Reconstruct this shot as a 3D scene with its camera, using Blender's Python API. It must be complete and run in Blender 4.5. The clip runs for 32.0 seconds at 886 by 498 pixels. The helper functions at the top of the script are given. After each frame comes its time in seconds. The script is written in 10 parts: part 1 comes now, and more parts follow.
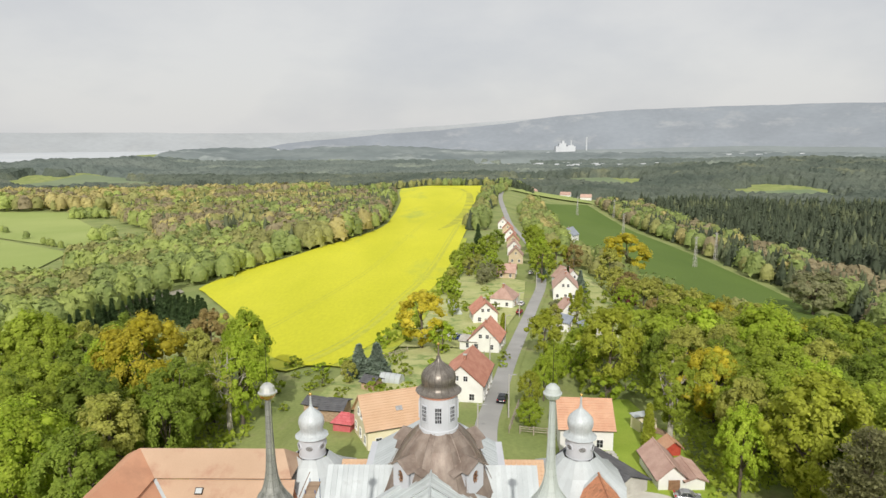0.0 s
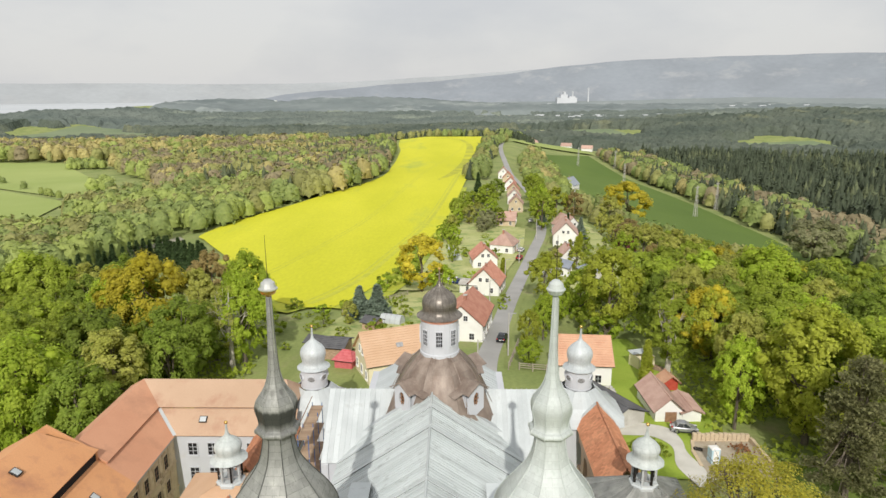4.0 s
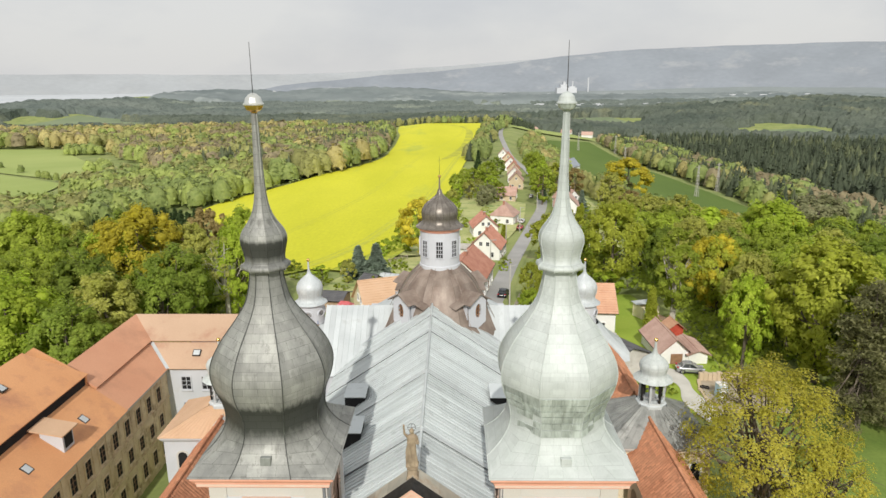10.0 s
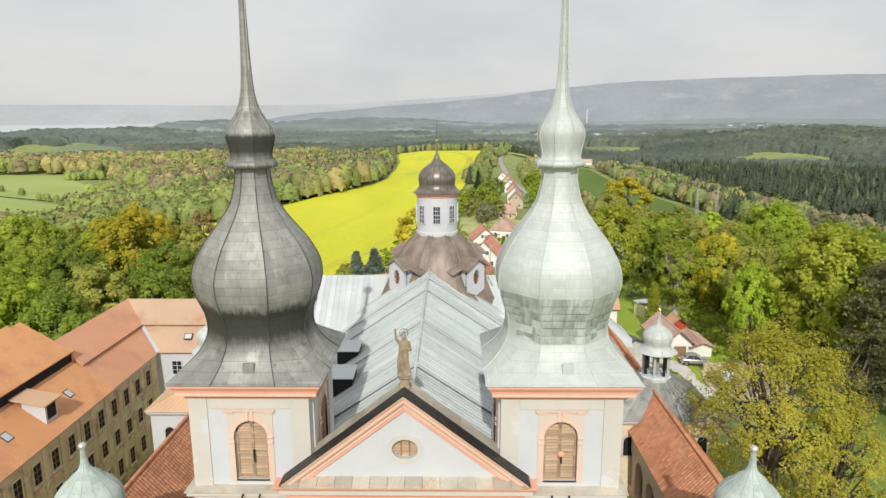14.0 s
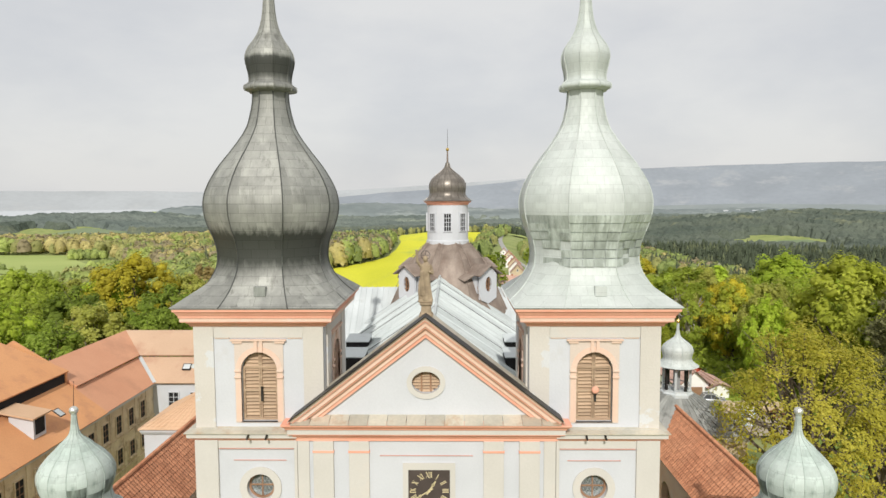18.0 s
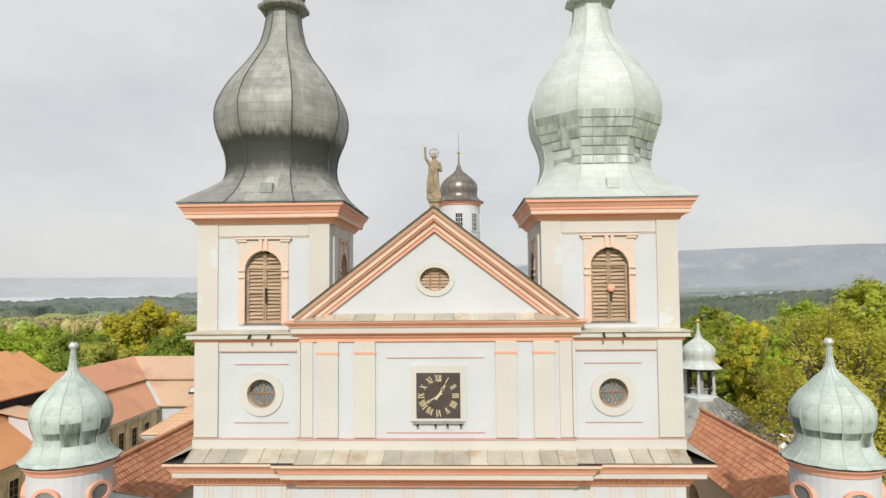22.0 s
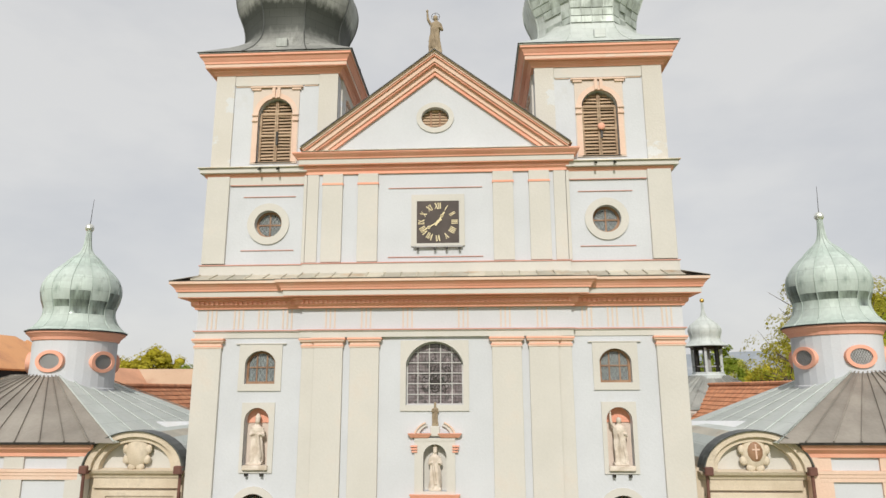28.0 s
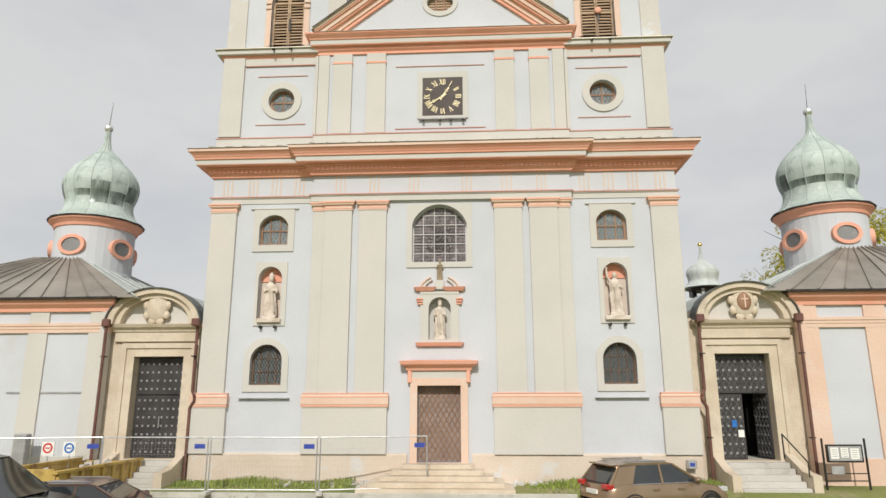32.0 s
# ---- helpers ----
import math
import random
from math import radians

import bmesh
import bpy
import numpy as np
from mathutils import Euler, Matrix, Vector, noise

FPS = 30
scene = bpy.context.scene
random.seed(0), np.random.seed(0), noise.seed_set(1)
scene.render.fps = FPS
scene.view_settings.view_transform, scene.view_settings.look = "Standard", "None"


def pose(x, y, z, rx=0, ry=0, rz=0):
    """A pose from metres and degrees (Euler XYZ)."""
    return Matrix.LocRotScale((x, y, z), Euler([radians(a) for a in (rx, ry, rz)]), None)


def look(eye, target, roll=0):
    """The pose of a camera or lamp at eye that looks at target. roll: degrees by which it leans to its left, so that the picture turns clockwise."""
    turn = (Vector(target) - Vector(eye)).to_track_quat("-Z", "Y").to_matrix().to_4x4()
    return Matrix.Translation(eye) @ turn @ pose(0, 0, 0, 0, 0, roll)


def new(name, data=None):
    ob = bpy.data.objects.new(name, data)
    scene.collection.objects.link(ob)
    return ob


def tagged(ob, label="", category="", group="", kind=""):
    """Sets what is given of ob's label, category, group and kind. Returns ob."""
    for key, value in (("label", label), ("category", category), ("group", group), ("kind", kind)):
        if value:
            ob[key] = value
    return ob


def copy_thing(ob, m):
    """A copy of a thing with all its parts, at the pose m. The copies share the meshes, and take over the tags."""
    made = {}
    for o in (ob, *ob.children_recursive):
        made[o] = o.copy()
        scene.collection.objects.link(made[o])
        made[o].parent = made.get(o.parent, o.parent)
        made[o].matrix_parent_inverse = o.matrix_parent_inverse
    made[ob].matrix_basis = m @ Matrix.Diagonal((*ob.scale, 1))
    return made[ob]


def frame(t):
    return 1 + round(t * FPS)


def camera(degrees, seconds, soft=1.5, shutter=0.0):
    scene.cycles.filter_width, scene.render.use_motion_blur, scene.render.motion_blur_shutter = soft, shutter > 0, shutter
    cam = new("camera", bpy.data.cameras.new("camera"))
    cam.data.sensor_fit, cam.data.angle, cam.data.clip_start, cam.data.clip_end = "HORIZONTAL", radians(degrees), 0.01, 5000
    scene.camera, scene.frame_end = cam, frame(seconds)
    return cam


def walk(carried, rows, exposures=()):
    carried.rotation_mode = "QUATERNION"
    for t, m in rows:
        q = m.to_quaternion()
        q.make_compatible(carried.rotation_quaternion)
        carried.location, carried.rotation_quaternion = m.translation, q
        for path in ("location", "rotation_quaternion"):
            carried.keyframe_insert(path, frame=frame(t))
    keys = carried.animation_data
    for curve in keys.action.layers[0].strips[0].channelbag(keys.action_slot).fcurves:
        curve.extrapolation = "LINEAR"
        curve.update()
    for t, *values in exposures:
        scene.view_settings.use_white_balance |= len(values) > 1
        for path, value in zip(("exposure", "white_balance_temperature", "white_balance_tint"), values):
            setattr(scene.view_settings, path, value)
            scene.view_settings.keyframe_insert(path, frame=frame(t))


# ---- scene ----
cam = camera(68.8, 32.0)
PATH = [
    (0, (1.839, -24.338, 47.559), (1.807, -22.367, 47.221), -0.2),
    (1, (1.887, -24.415, 47.091), (1.856, -22.452, 46.707), -0.4),
    (2, (1.789, -24.235, 46.497), (1.757, -22.282, 46.065), -0.2),
    (3, (1.673, -24.352, 45.812), (1.642, -22.406, 45.351), -0.2),
    (3.5, (1.699, -24.332, 45.436), (1.668, -22.388, 44.967), -0.2),
    (5.5, (1.729, -24.298, 43.224), (1.699, -22.362, 42.723), -0.1),
    (6, (1.76, -24.215, 42.715), (1.73, -22.279, 42.214), -0.1),
    (7, (1.855, -24.126, 41.448), (1.825, -22.19, 40.947), -0.2),
    (8, (1.739, -24.245, 40.072), (1.71, -22.309, 39.572), -0.2),
    (9, (1.721, -24.041, 38.755), (1.691, -22.105, 38.254), -0.2),
    (10, (1.623, -23.906, 37.37), (1.593, -21.97, 36.867), -0.3),
    (11, (1.569, -23.923, 35.986), (1.539, -21.988, 35.483), -0.3),
    (12, (1.558, -23.811, 34.87), (1.529, -21.875, 34.369), -0.3),
    (12.5, (1.617, -23.801, 34.095), (1.588, -21.864, 33.597), -0.3),
    (13, (1.712, -23.796, 33.36), (1.682, -21.854, 32.882), -0.3),
    (13.5, (1.78, -23.816, 32.577), (1.75, -21.867, 32.132), -0.2),
    (14, (1.828, -23.882, 31.791), (1.798, -21.926, 31.379), -0.2),
    (14.5, (1.849, -23.977, 30.992), (1.819, -22.013, 30.614), -0.2),
    (16.5, (1.807, -23.861, 27.784), (1.778, -21.876, 27.536), -0.2),
    (17, (1.479, -23.757, 26.951), (1.45, -21.769, 26.734), -0.2),
    (17.5, (1.096, -23.705, 26.097), (1.069, -21.714, 25.913), -0.2),
    (18, (0.894, -23.64, 25.302), (0.865, -21.646, 25.15), -0.2),
    (19, (0.865, -23.461, 23.624), (0.84, -21.463, 23.538), -0.2),
    (20, (0.771, -23.258, 21.863), (0.743, -21.258, 21.846), -0.2),
    (20.5, (0.804, -23.274, 21.018), (0.758, -21.275, 21.034), -0.2),
    (21, (0.845, -23.16, 20.044), (0.789, -21.161, 20.093), -0.2),
    (22, (1.037, -23.291, 18.296), (0.966, -21.295, 18.408), -0.5),
    (23, (1.049, -23.347, 16.571), (0.971, -21.356, 16.746), -0.3),
    (24, (1.145, -23.233, 14.752), (1.057, -21.249, 14.99), -0.4),
    (25, (1.138, -23.202, 13.0), (1.054, -21.226, 13.301), -0.3),
    (25.5, (1.228, -23.163, 12.354), (1.141, -21.19, 12.666), -0.4),
    (27.5, (1.354, -23.1, 8.924), (1.256, -21.147, 9.341), -0.3),
    (28, (1.321, -23.161, 8.312), (1.225, -21.209, 8.738), -0.2),
    (29, (1.326, -23.079, 6.6), (1.232, -21.139, 7.076), -0.1),
    (29.5, (1.33, -23.075, 5.806), (1.232, -21.139, 6.299), -0.1),
    (30, (1.284, -23.128, 5.008), (1.186, -21.192, 5.499), -0.1),
    (30.5, (1.261, -23.153, 4.289), (1.161, -21.214, 4.768), -0.1),
    (31, (1.244, -23.154, 3.696), (1.141, -21.212, 4.164), -0.2),
    (32, (1.245, -23.209, 2.859), (1.141, -21.265, 3.314), -0.1),
]
walk(cam, [(t, look(eye, target, roll)) for t, eye, target, roll in PATH], [(0, 0.0), (12, 0.0), (17, 0.07), (21, 0.07), (25, 0.02), (28, 0.0), (32, -0.06)])

# ---- light ----
SUN_ELEV, SUN_AZ = 36.0, -2.0
world = bpy.data.worlds.new("sky")
scene.world = world
world.use_nodes = True
wn = world.node_tree.nodes
wl = world.node_tree.links
wn.clear()
w_out = wn.new("ShaderNodeOutputWorld")
w_bg = wn.new("ShaderNodeBackground")
w_sky = wn.new("ShaderNodeTexSky")
w_sky.sky_type = "NISHITA"
w_sky.sun_disc = False
w_sky.sun_elevation = radians(SUN_ELEV)
w_sky.sun_rotation = radians(180 + SUN_AZ)
w_sky.air_density, w_sky.dust_density = 1.0, 3.0
w_co = wn.new("ShaderNodeTexCoord")
w_map = wn.new("ShaderNodeMapping")
w_map.inputs["Scale"].default_value = (1.0, 1.0, 2.2)
w_no = wn.new("ShaderNodeTexNoise")
w_no.inputs["Scale"].default_value = 2.6
w_no.inputs["Detail"].default_value = 6.0
w_no.inputs["Roughness"].default_value = 0.55
w_rp = wn.new("ShaderNodeValToRGB")
w_rp.color_ramp.elements[0].position, w_rp.color_ramp.elements[0].color = 0.34, (7.85, 7.95, 8.15, 1)
w_rp.color_ramp.elements[1].position, w_rp.color_ramp.elements[1].color = 0.60, (9.3, 9.25, 9.1, 1)
w_mx = wn.new("ShaderNodeMixRGB")
w_mx.inputs["Fac"].default_value = 0.86
wl.new(w_co.outputs["Generated"], w_map.inputs["Vector"])
wl.new(w_map.outputs["Vector"], w_no.inputs["Vector"])
wl.new(w_no.outputs["Fac"], w_rp.inputs["Fac"])
wl.new(w_sky.outputs["Color"], w_mx.inputs["Color1"])
wl.new(w_rp.outputs["Color"], w_mx.inputs["Color2"])
wl.new(w_mx.outputs["Color"], w_bg.inputs["Color"])
w_bg.inputs["Strength"].default_value = 0.085
wl.new(w_bg.outputs["Background"], w_out.inputs["Surface"])

sun = new("sun", bpy.data.lights.new("sun", "SUN"))
sun.data.energy, sun.data.angle, sun.data.color = 3.1, radians(0.6), (1.0, 0.96, 0.89)
sun.rotation_euler = (radians(90 - SUN_ELEV), 0, radians(SUN_AZ))
sun.location = (0, -60, 90)


# ---- materials ----
def surf(name, c1, c2, scale=1.0, rough=0.8, metal=0.0, bump=0.15, fine=12.0, island=0.0, obj=0.0, stretch=(1, 1, 1), grain=0.12, stain=None, stain_scale=0.6, stain_at=(0.55, 0.7), spec=0.35, depth=0.05):
    m = bpy.data.materials.new(name)
    m.use_nodes = True
    nt = m.node_tree
    n, l = nt.nodes, nt.links
    b = n["Principled BSDF"]
    b.inputs["Roughness"].default_value, b.inputs["Metallic"].default_value = rough, metal
    b.inputs["Specular IOR Level"].default_value = spec
    co, mp = n.new("ShaderNodeTexCoord"), n.new("ShaderNodeMapping")
    mp.inputs["Scale"].default_value = stretch
    l.new(co.outputs["Object"], mp.inputs["Vector"])
    a = n.new("ShaderNodeTexNoise")
    a.inputs["Scale"].default_value, a.inputs["Detail"].default_value = scale, 5
    f = n.new("ShaderNodeTexNoise")
    f.inputs["Scale"].default_value, f.inputs["Detail"].default_value = fine, 4
    for t in (a, f):
        l.new(mp.outputs["Vector"], t.inputs["Vector"])
    r = n.new("ShaderNodeValToRGB")
    r.color_ramp.elements[0].position, r.color_ramp.elements[1].position = 0.35, 0.65
    r.color_ramp.elements[0].color, r.color_ramp.elements[1].color = (*c1, 1), (*c2, 1)
    l.new(a.outputs["Fac"], r.inputs["Fac"])
    col = r.outputs["Color"]
    if stain:
        s = n.new("ShaderNodeTexNoise")
        s.inputs["Scale"].default_value, s.inputs["Detail"].default_value, s.inputs["Roughness"].default_value = stain_scale, 7, 0.65
        l.new(mp.outputs["Vector"], s.inputs["Vector"])
        sr = n.new("ShaderNodeMapRange")
        sr.inputs["From Min"].default_value, sr.inputs["From Max"].default_value = stain_at
        l.new(s.outputs["Fac"], sr.inputs["Value"])
        mx = n.new("ShaderNodeMixRGB")
        mx.inputs["Color2"].default_value = (*stain, 1)
        l.new(sr.outputs["Result"], mx.inputs["Fac"])
        l.new(col, mx.inputs["Color1"])
        col = mx.outputs["Color"]
    hsv = n.new("ShaderNodeHueSaturation")
    val = n.new("ShaderNodeMath")
    val.operation = "MULTIPLY_ADD"
    val.inputs[1].default_value, val.inputs[2].default_value = 2 * grain, 1 - grain
    l.new(f.outputs["Fac"], val.inputs[0])
    v = val.outputs[0]
    for amount, node, out in ((island, "ShaderNodeNewGeometry", "Random Per Island"), (obj, "ShaderNodeObjectInfo", "Random")):
        if amount:
            g, k = n.new(node), n.new("ShaderNodeMath")
            k.operation = "MULTIPLY_ADD"
            k.inputs[1].default_value, k.inputs[2].default_value = 2 * amount, 1 - amount
            l.new(g.outputs[out], k.inputs[0])
            q = n.new("ShaderNodeMath")
            q.operation = "MULTIPLY"
            l.new(v, q.inputs[0])
            l.new(k.outputs[0], q.inputs[1])
            v = q.outputs[0]
    l.new(v, hsv.inputs["Value"])
    l.new(col, hsv.inputs["Color"])
    l.new(hsv.outputs["Color"], b.inputs["Base Color"])
    if bump:
        bp = n.new("ShaderNodeBump")
        bp.inputs["Strength"].default_value, bp.inputs["Distance"].default_value = bump, depth
        l.new(f.outputs["Fac"], bp.inputs["Height"])
        l.new(bp.outputs["Normal"], b.inputs["Normal"])
    return m


def leafy(name, c1, c2, island=0.24, obj=0.16, trans=0.5, bump=0, fine=3.0, grain=0.2, depth=0.05):
    """Foliage: colour varies leaf by leaf and tree by tree, and some light comes through."""
    m = surf(name, c1, c2, 0.35, 0.6, 0, bump, fine, island, obj, grain=grain, spec=0.2, depth=depth)
    n, l = m.node_tree.nodes, m.node_tree.links
    b = n["Principled BSDF"]
    t, mx = n.new("ShaderNodeBsdfTranslucent"), n.new("ShaderNodeMixShader")
    mx.inputs["Fac"].default_value = trans
    l.new(b.inputs["Base Color"].links[0].from_socket, t.inputs["Color"])
    l.new(b.outputs["BSDF"], mx.inputs[1])
    l.new(t.outputs["BSDF"], mx.inputs[2])
    l.new(mx.outputs["Shader"], n["Material Output"].inputs["Surface"])
    return m


M = {}
M["white"] = surf("white_plaster", (0.54, 0.555, 0.585), (0.58, 0.595, 0.627), 0.5, 0.9, 0, 0.12, 14, grain=0.05, stain=(0.50, 0.485, 0.455), stain_scale=0.35, stain_at=(0.62, 0.85))
M["cream"] = surf("cream_plaster", (0.55, 0.53, 0.49), (0.59, 0.568, 0.53), 0.5, 0.9, 0, 0.12, 14, grain=0.05, stain=(0.60, 0.54, 0.48), stain_scale=0.5, stain_at=(0.55, 0.75))
M["cream_worn"] = surf("peeling_cream_plaster", (0.55, 0.52, 0.47), (0.59, 0.56, 0.515), 0.5, 0.92, 0, 0.2, 14, grain=0.06, stain=(0.60, 0.61, 0.62), stain_scale=0.7, stain_at=(0.55, 0.585))
M["salmon"] = surf("salmon_paint", (0.76, 0.355, 0.25), (0.80, 0.425, 0.31), 0.6, 0.85, 0, 0.2, 16, grain=0.07, stain=(0.68, 0.44, 0.34), stain_scale=0.8, stain_at=(0.58, 0.8))
M["clock_dark"] = surf("dark_brown_clock_paint", (0.055, 0.042, 0.037), (0.08, 0.062, 0.055), 1.5, 0.6, 0, 0, 20)
M["line_red"] = surf("faded_red_painted_line", (0.55, 0.28, 0.23), (0.60, 0.34, 0.29), 0.8, 0.85, 0, 0.1, 16, grain=0.08)
M["peach"] = surf("peach_plaster", (0.68, 0.48, 0.375), (0.72, 0.54, 0.435), 0.5, 0.9, 0, 0.25, 12, grain=0.07, stain=(0.66, 0.60, 0.54), stain_scale=0.7, stain_at=(0.55, 0.72))
M["peach_pale"] = surf("pale_peach_strip", (0.60, 0.50, 0.43), (0.64, 0.55, 0.48), 0.5, 0.9, 0, 0.2, 12, grain=0.06)
M["plinth"] = surf("weathered_peach_plinth", (0.60, 0.50, 0.405), (0.66, 0.565, 0.475), 0.7, 0.92, 0, 0.3, 12, grain=0.08, stain=(0.62, 0.60, 0.57), stain_scale=0.9, stain_at=(0.56, 0.66))
M["stone"] = surf("portal_sandstone", (0.55, 0.46, 0.35), (0.68, 0.59, 0.47), 0.9, 0.9, 0, 0.35, 20, grain=0.12, stain=(0.36, 0.30, 0.23), stain_scale=0.9, stain_at=(0.55, 0.8))
M["statue"] = surf("pale_statue_stone", (0.50, 0.42, 0.34), (0.72, 0.64, 0.56), 3.0, 0.9, 0, 0.3, 30, grain=0.12)
M["statue_top"] = surf("weathered_ochre_stone", (0.24, 0.185, 0.125), (0.38, 0.30, 0.205), 3.0, 0.9, 0, 0.3, 30, grain=0.15)
M["lead"] = surf("dark_sheet_metal", (0.075, 0.08, 0.076), (0.135, 0.14, 0.132), 1.2, 0.42, 0.5, 0.12, 9, island=0.08, obj=0.14, stretch=(1, 1, 0.3), grain=0.15, stain=(0.26, 0.28, 0.25), stain_scale=2.2, stain_at=(0.58, 0.72))
M["lead_pale"] = surf("weathered_pale_sheet_metal", (0.29, 0.305, 0.285), (0.41, 0.42, 0.395), 1.0, 0.5, 0.2, 0.12, 9, island=0.06, obj=0.08, stretch=(1, 1, 0.25), grain=0.14, stain=(0.15, 0.155, 0.14), stain_scale=2.4, stain_at=(0.56, 0.72))
M["mint"] = surf("pale_verdigris_sheet", (0.48, 0.52, 0.495), (0.54, 0.575, 0.555), 0.7, 0.55, 0.05, 0.12, 9, island=0.05, obj=0.06, stretch=(1.6, 1.6, 0.3), grain=0.10, stain=(0.37, 0.43, 0.39), stain_scale=1.5, stain_at=(0.6, 0.8))
M["mint_dark"] = surf("tarnished_sheet", (0.30, 0.335, 0.30), (0.48, 0.53, 0.49), 1.8, 0.45, 0.15, 0.15, 9, obj=0.14, stretch=(2.5, 2.5, 0.5), grain=0.2, stain=(0.52, 0.57, 0.535), stain_scale=1.4, stain_at=(0.50, 0.62))
M["verdi"] = surf("green_verdigris_copper", (0.40, 0.475, 0.435), (0.50, 0.565, 0.53), 0.9, 0.62, 0.0, 0.1, 10, island=0.06, obj=0.10, stretch=(1, 1, 0.35), grain=0.12, stain=(0.24, 0.30, 0.265), stain_scale=1.5, stain_at=(0.58, 0.74))
M["verdi_dark"] = surf("dark_copper", (0.07, 0.085, 0.075), (0.30, 0.36, 0.325), 1.8, 0.35, 0.3, 0.1, 10, obj=0.2, stretch=(2, 2, 0.35), grain=0.15)
M["brown_copper"] = surf("brown_copper_sheet", (0.20, 0.15, 0.12), (0.30, 0.245, 0.205), 0.8, 0.5, 0.2, 0.12, 8, island=0.07, obj=0.14, stretch=(1.6, 1.6, 0.3), grain=0.18, stain=(0.35, 0.29, 0.25), stain_scale=1.5, stain_at=(0.56, 0.8))
M["cap_copper"] = surf("dark_bronze_sheet", (0.15, 0.13, 0.11), (0.27, 0.245, 0.215), 1.0, 0.4, 0.5, 0.1, 8, obj=0.16, stretch=(1.6, 1.6, 0.3), grain=0.15, stain=(0.42, 0.40, 0.37), stain_scale=1.3, stain_at=(0.58, 0.8))
M["zinc"] = surf("grey_zinc_roof", (0.54, 0.58, 0.58), (0.63, 0.67, 0.67), 0.4, 0.5, 0.1, 0.12, 9, island=0.06, obj=0.12, grain=0.10, stain=(0.36, 0.385, 0.38), stain_scale=0.8, stain_at=(0.56, 0.76), stretch=(1, 1.6, 1))
M["zinc_white"] = surf("pale_sheet_roof", (0.50, 0.535, 0.54), (0.59, 0.625, 0.63), 0.4, 0.5, 0.1, 0.12, 9, island=0.06, obj=0.07, grain=0.10, stain=(0.42, 0.44, 0.43), stain_scale=0.8, stain_at=(0.57, 0.8))
M["dark_roof"] = surf("dark_brown_sheet_roof", (0.25, 0.225, 0.195), (0.33, 0.30, 0.26), 0.8, 0.5, 0.25, 0.12, 9, obj=0.10, grain=0.14)
M["slate_sheet"] = surf("grey_green_weathered_sheet", (0.24, 0.25, 0.235), (0.34, 0.345, 0.325), 0.7, 0.6, 0.1, 0.12, 9, obj=0.14, grain=0.16, stain=(0.15, 0.15, 0.14), stain_scale=0.9, stain_at=(0.54, 0.7))
M["cover"] = surf("weathered_cornice_sheet", (0.46, 0.44, 0.37), (0.60, 0.55, 0.45), 0.9, 0.5, 0.3, 0.1, 9, obj=0.18, grain=0.14, stain=(0.42, 0.26, 0.14), stain_scale=1.0, stain_at=(0.55, 0.75))
M["gold"] = surf("gilded_metal", (0.72, 0.46, 0.12), (0.85, 0.58, 0.2), 3, 0.25, 1.0, 0.0, 9, grain=0.05)
M["silver"] = surf("pale_metal_ball", (0.70, 0.71, 0.66), (0.8, 0.8, 0.74), 3, 0.3, 0.8, 0.0, 9, grain=0.05)
M["tile"] = surf("red_roof_tile", (0.50, 0.215, 0.115), (0.58, 0.27, 0.15), 0.5, 0.85, 0, 0.2, 18, island=0.16, obj=0.16, grain=0.14, stain=(0.24, 0.10, 0.06), stain_scale=0.9, stain_at=(0.6, 0.8))
M["orange"] = surf("orange_roof_covering", (0.63, 0.305, 0.14), (0.71, 0.365, 0.175), 0.12, 0.85, 0, 0.25, 10, island=0.06, grain=0.12, stain=(0.42, 0.20, 0.12), stain_scale=0.25, stain_at=(0.5, 0.75))
M["orange_red"] = surf("reddish_orange_roof_covering", (0.60, 0.30, 0.18), (0.68, 0.365, 0.225), 0.12, 0.85, 0, 0.25, 10, island=0.06, grain=0.12, stain=(0.50, 0.26, 0.16), stain_scale=0.25, stain_at=(0.5, 0.75))
M["orange_pale"] = surf("faded_orange_roof_covering", (0.50, 0.345, 0.235), (0.57, 0.40, 0.28), 0.12, 0.85, 0, 0.25, 10, island=0.06, grain=0.12, stain=(0.40, 0.21, 0.14), stain_scale=0.25, stain_at=(0.5, 0.75))
M["tan_roof"] = surf("tan_roof_covering", (0.58, 0.38, 0.24), (0.64, 0.44, 0.29), 0.3, 0.85, 0, 0.2, 10, grain=0.1)
M["abbey"] = surf("crumbling_ochre_plaster", (0.62, 0.49, 0.32), (0.78, 0.66, 0.47), 0.5, 0.95, 0, 0.4, 9, grain=0.15, stain=(0.42, 0.31, 0.20), stain_scale=0.7, stain_at=(0.52, 0.66))
# Near-black standing in for unlit depth behind openings; also panes and clerestory band.
M["black"] = surf("flat_black", (0.012, 0.012, 0.014), (0.02, 0.02, 0.02), 1, 0.9, 0, 0.0, 9)
M["iron"] = surf("dark_iron", (0.03, 0.028, 0.026), (0.06, 0.055, 0.05), 4, 0.5, 0.6, 0.1, 20, grain=0.15)
M["door"] = surf("dark_iron_door", (0.045, 0.042, 0.044), (0.075, 0.07, 0.07), 1.5, 0.5, 0.4, 0.1, 15, grain=0.15)
M["door_brown"] = surf("worn_brown_door", (0.24, 0.18, 0.155), (0.32, 0.25, 0.22), 1.5, 0.6, 0.1, 0.1, 15, grain=0.15)
M["strap"] = surf("dull_iron_strap", (0.13, 0.13, 0.135), (0.19, 0.19, 0.19), 4, 0.5, 0.4, 0, 20)
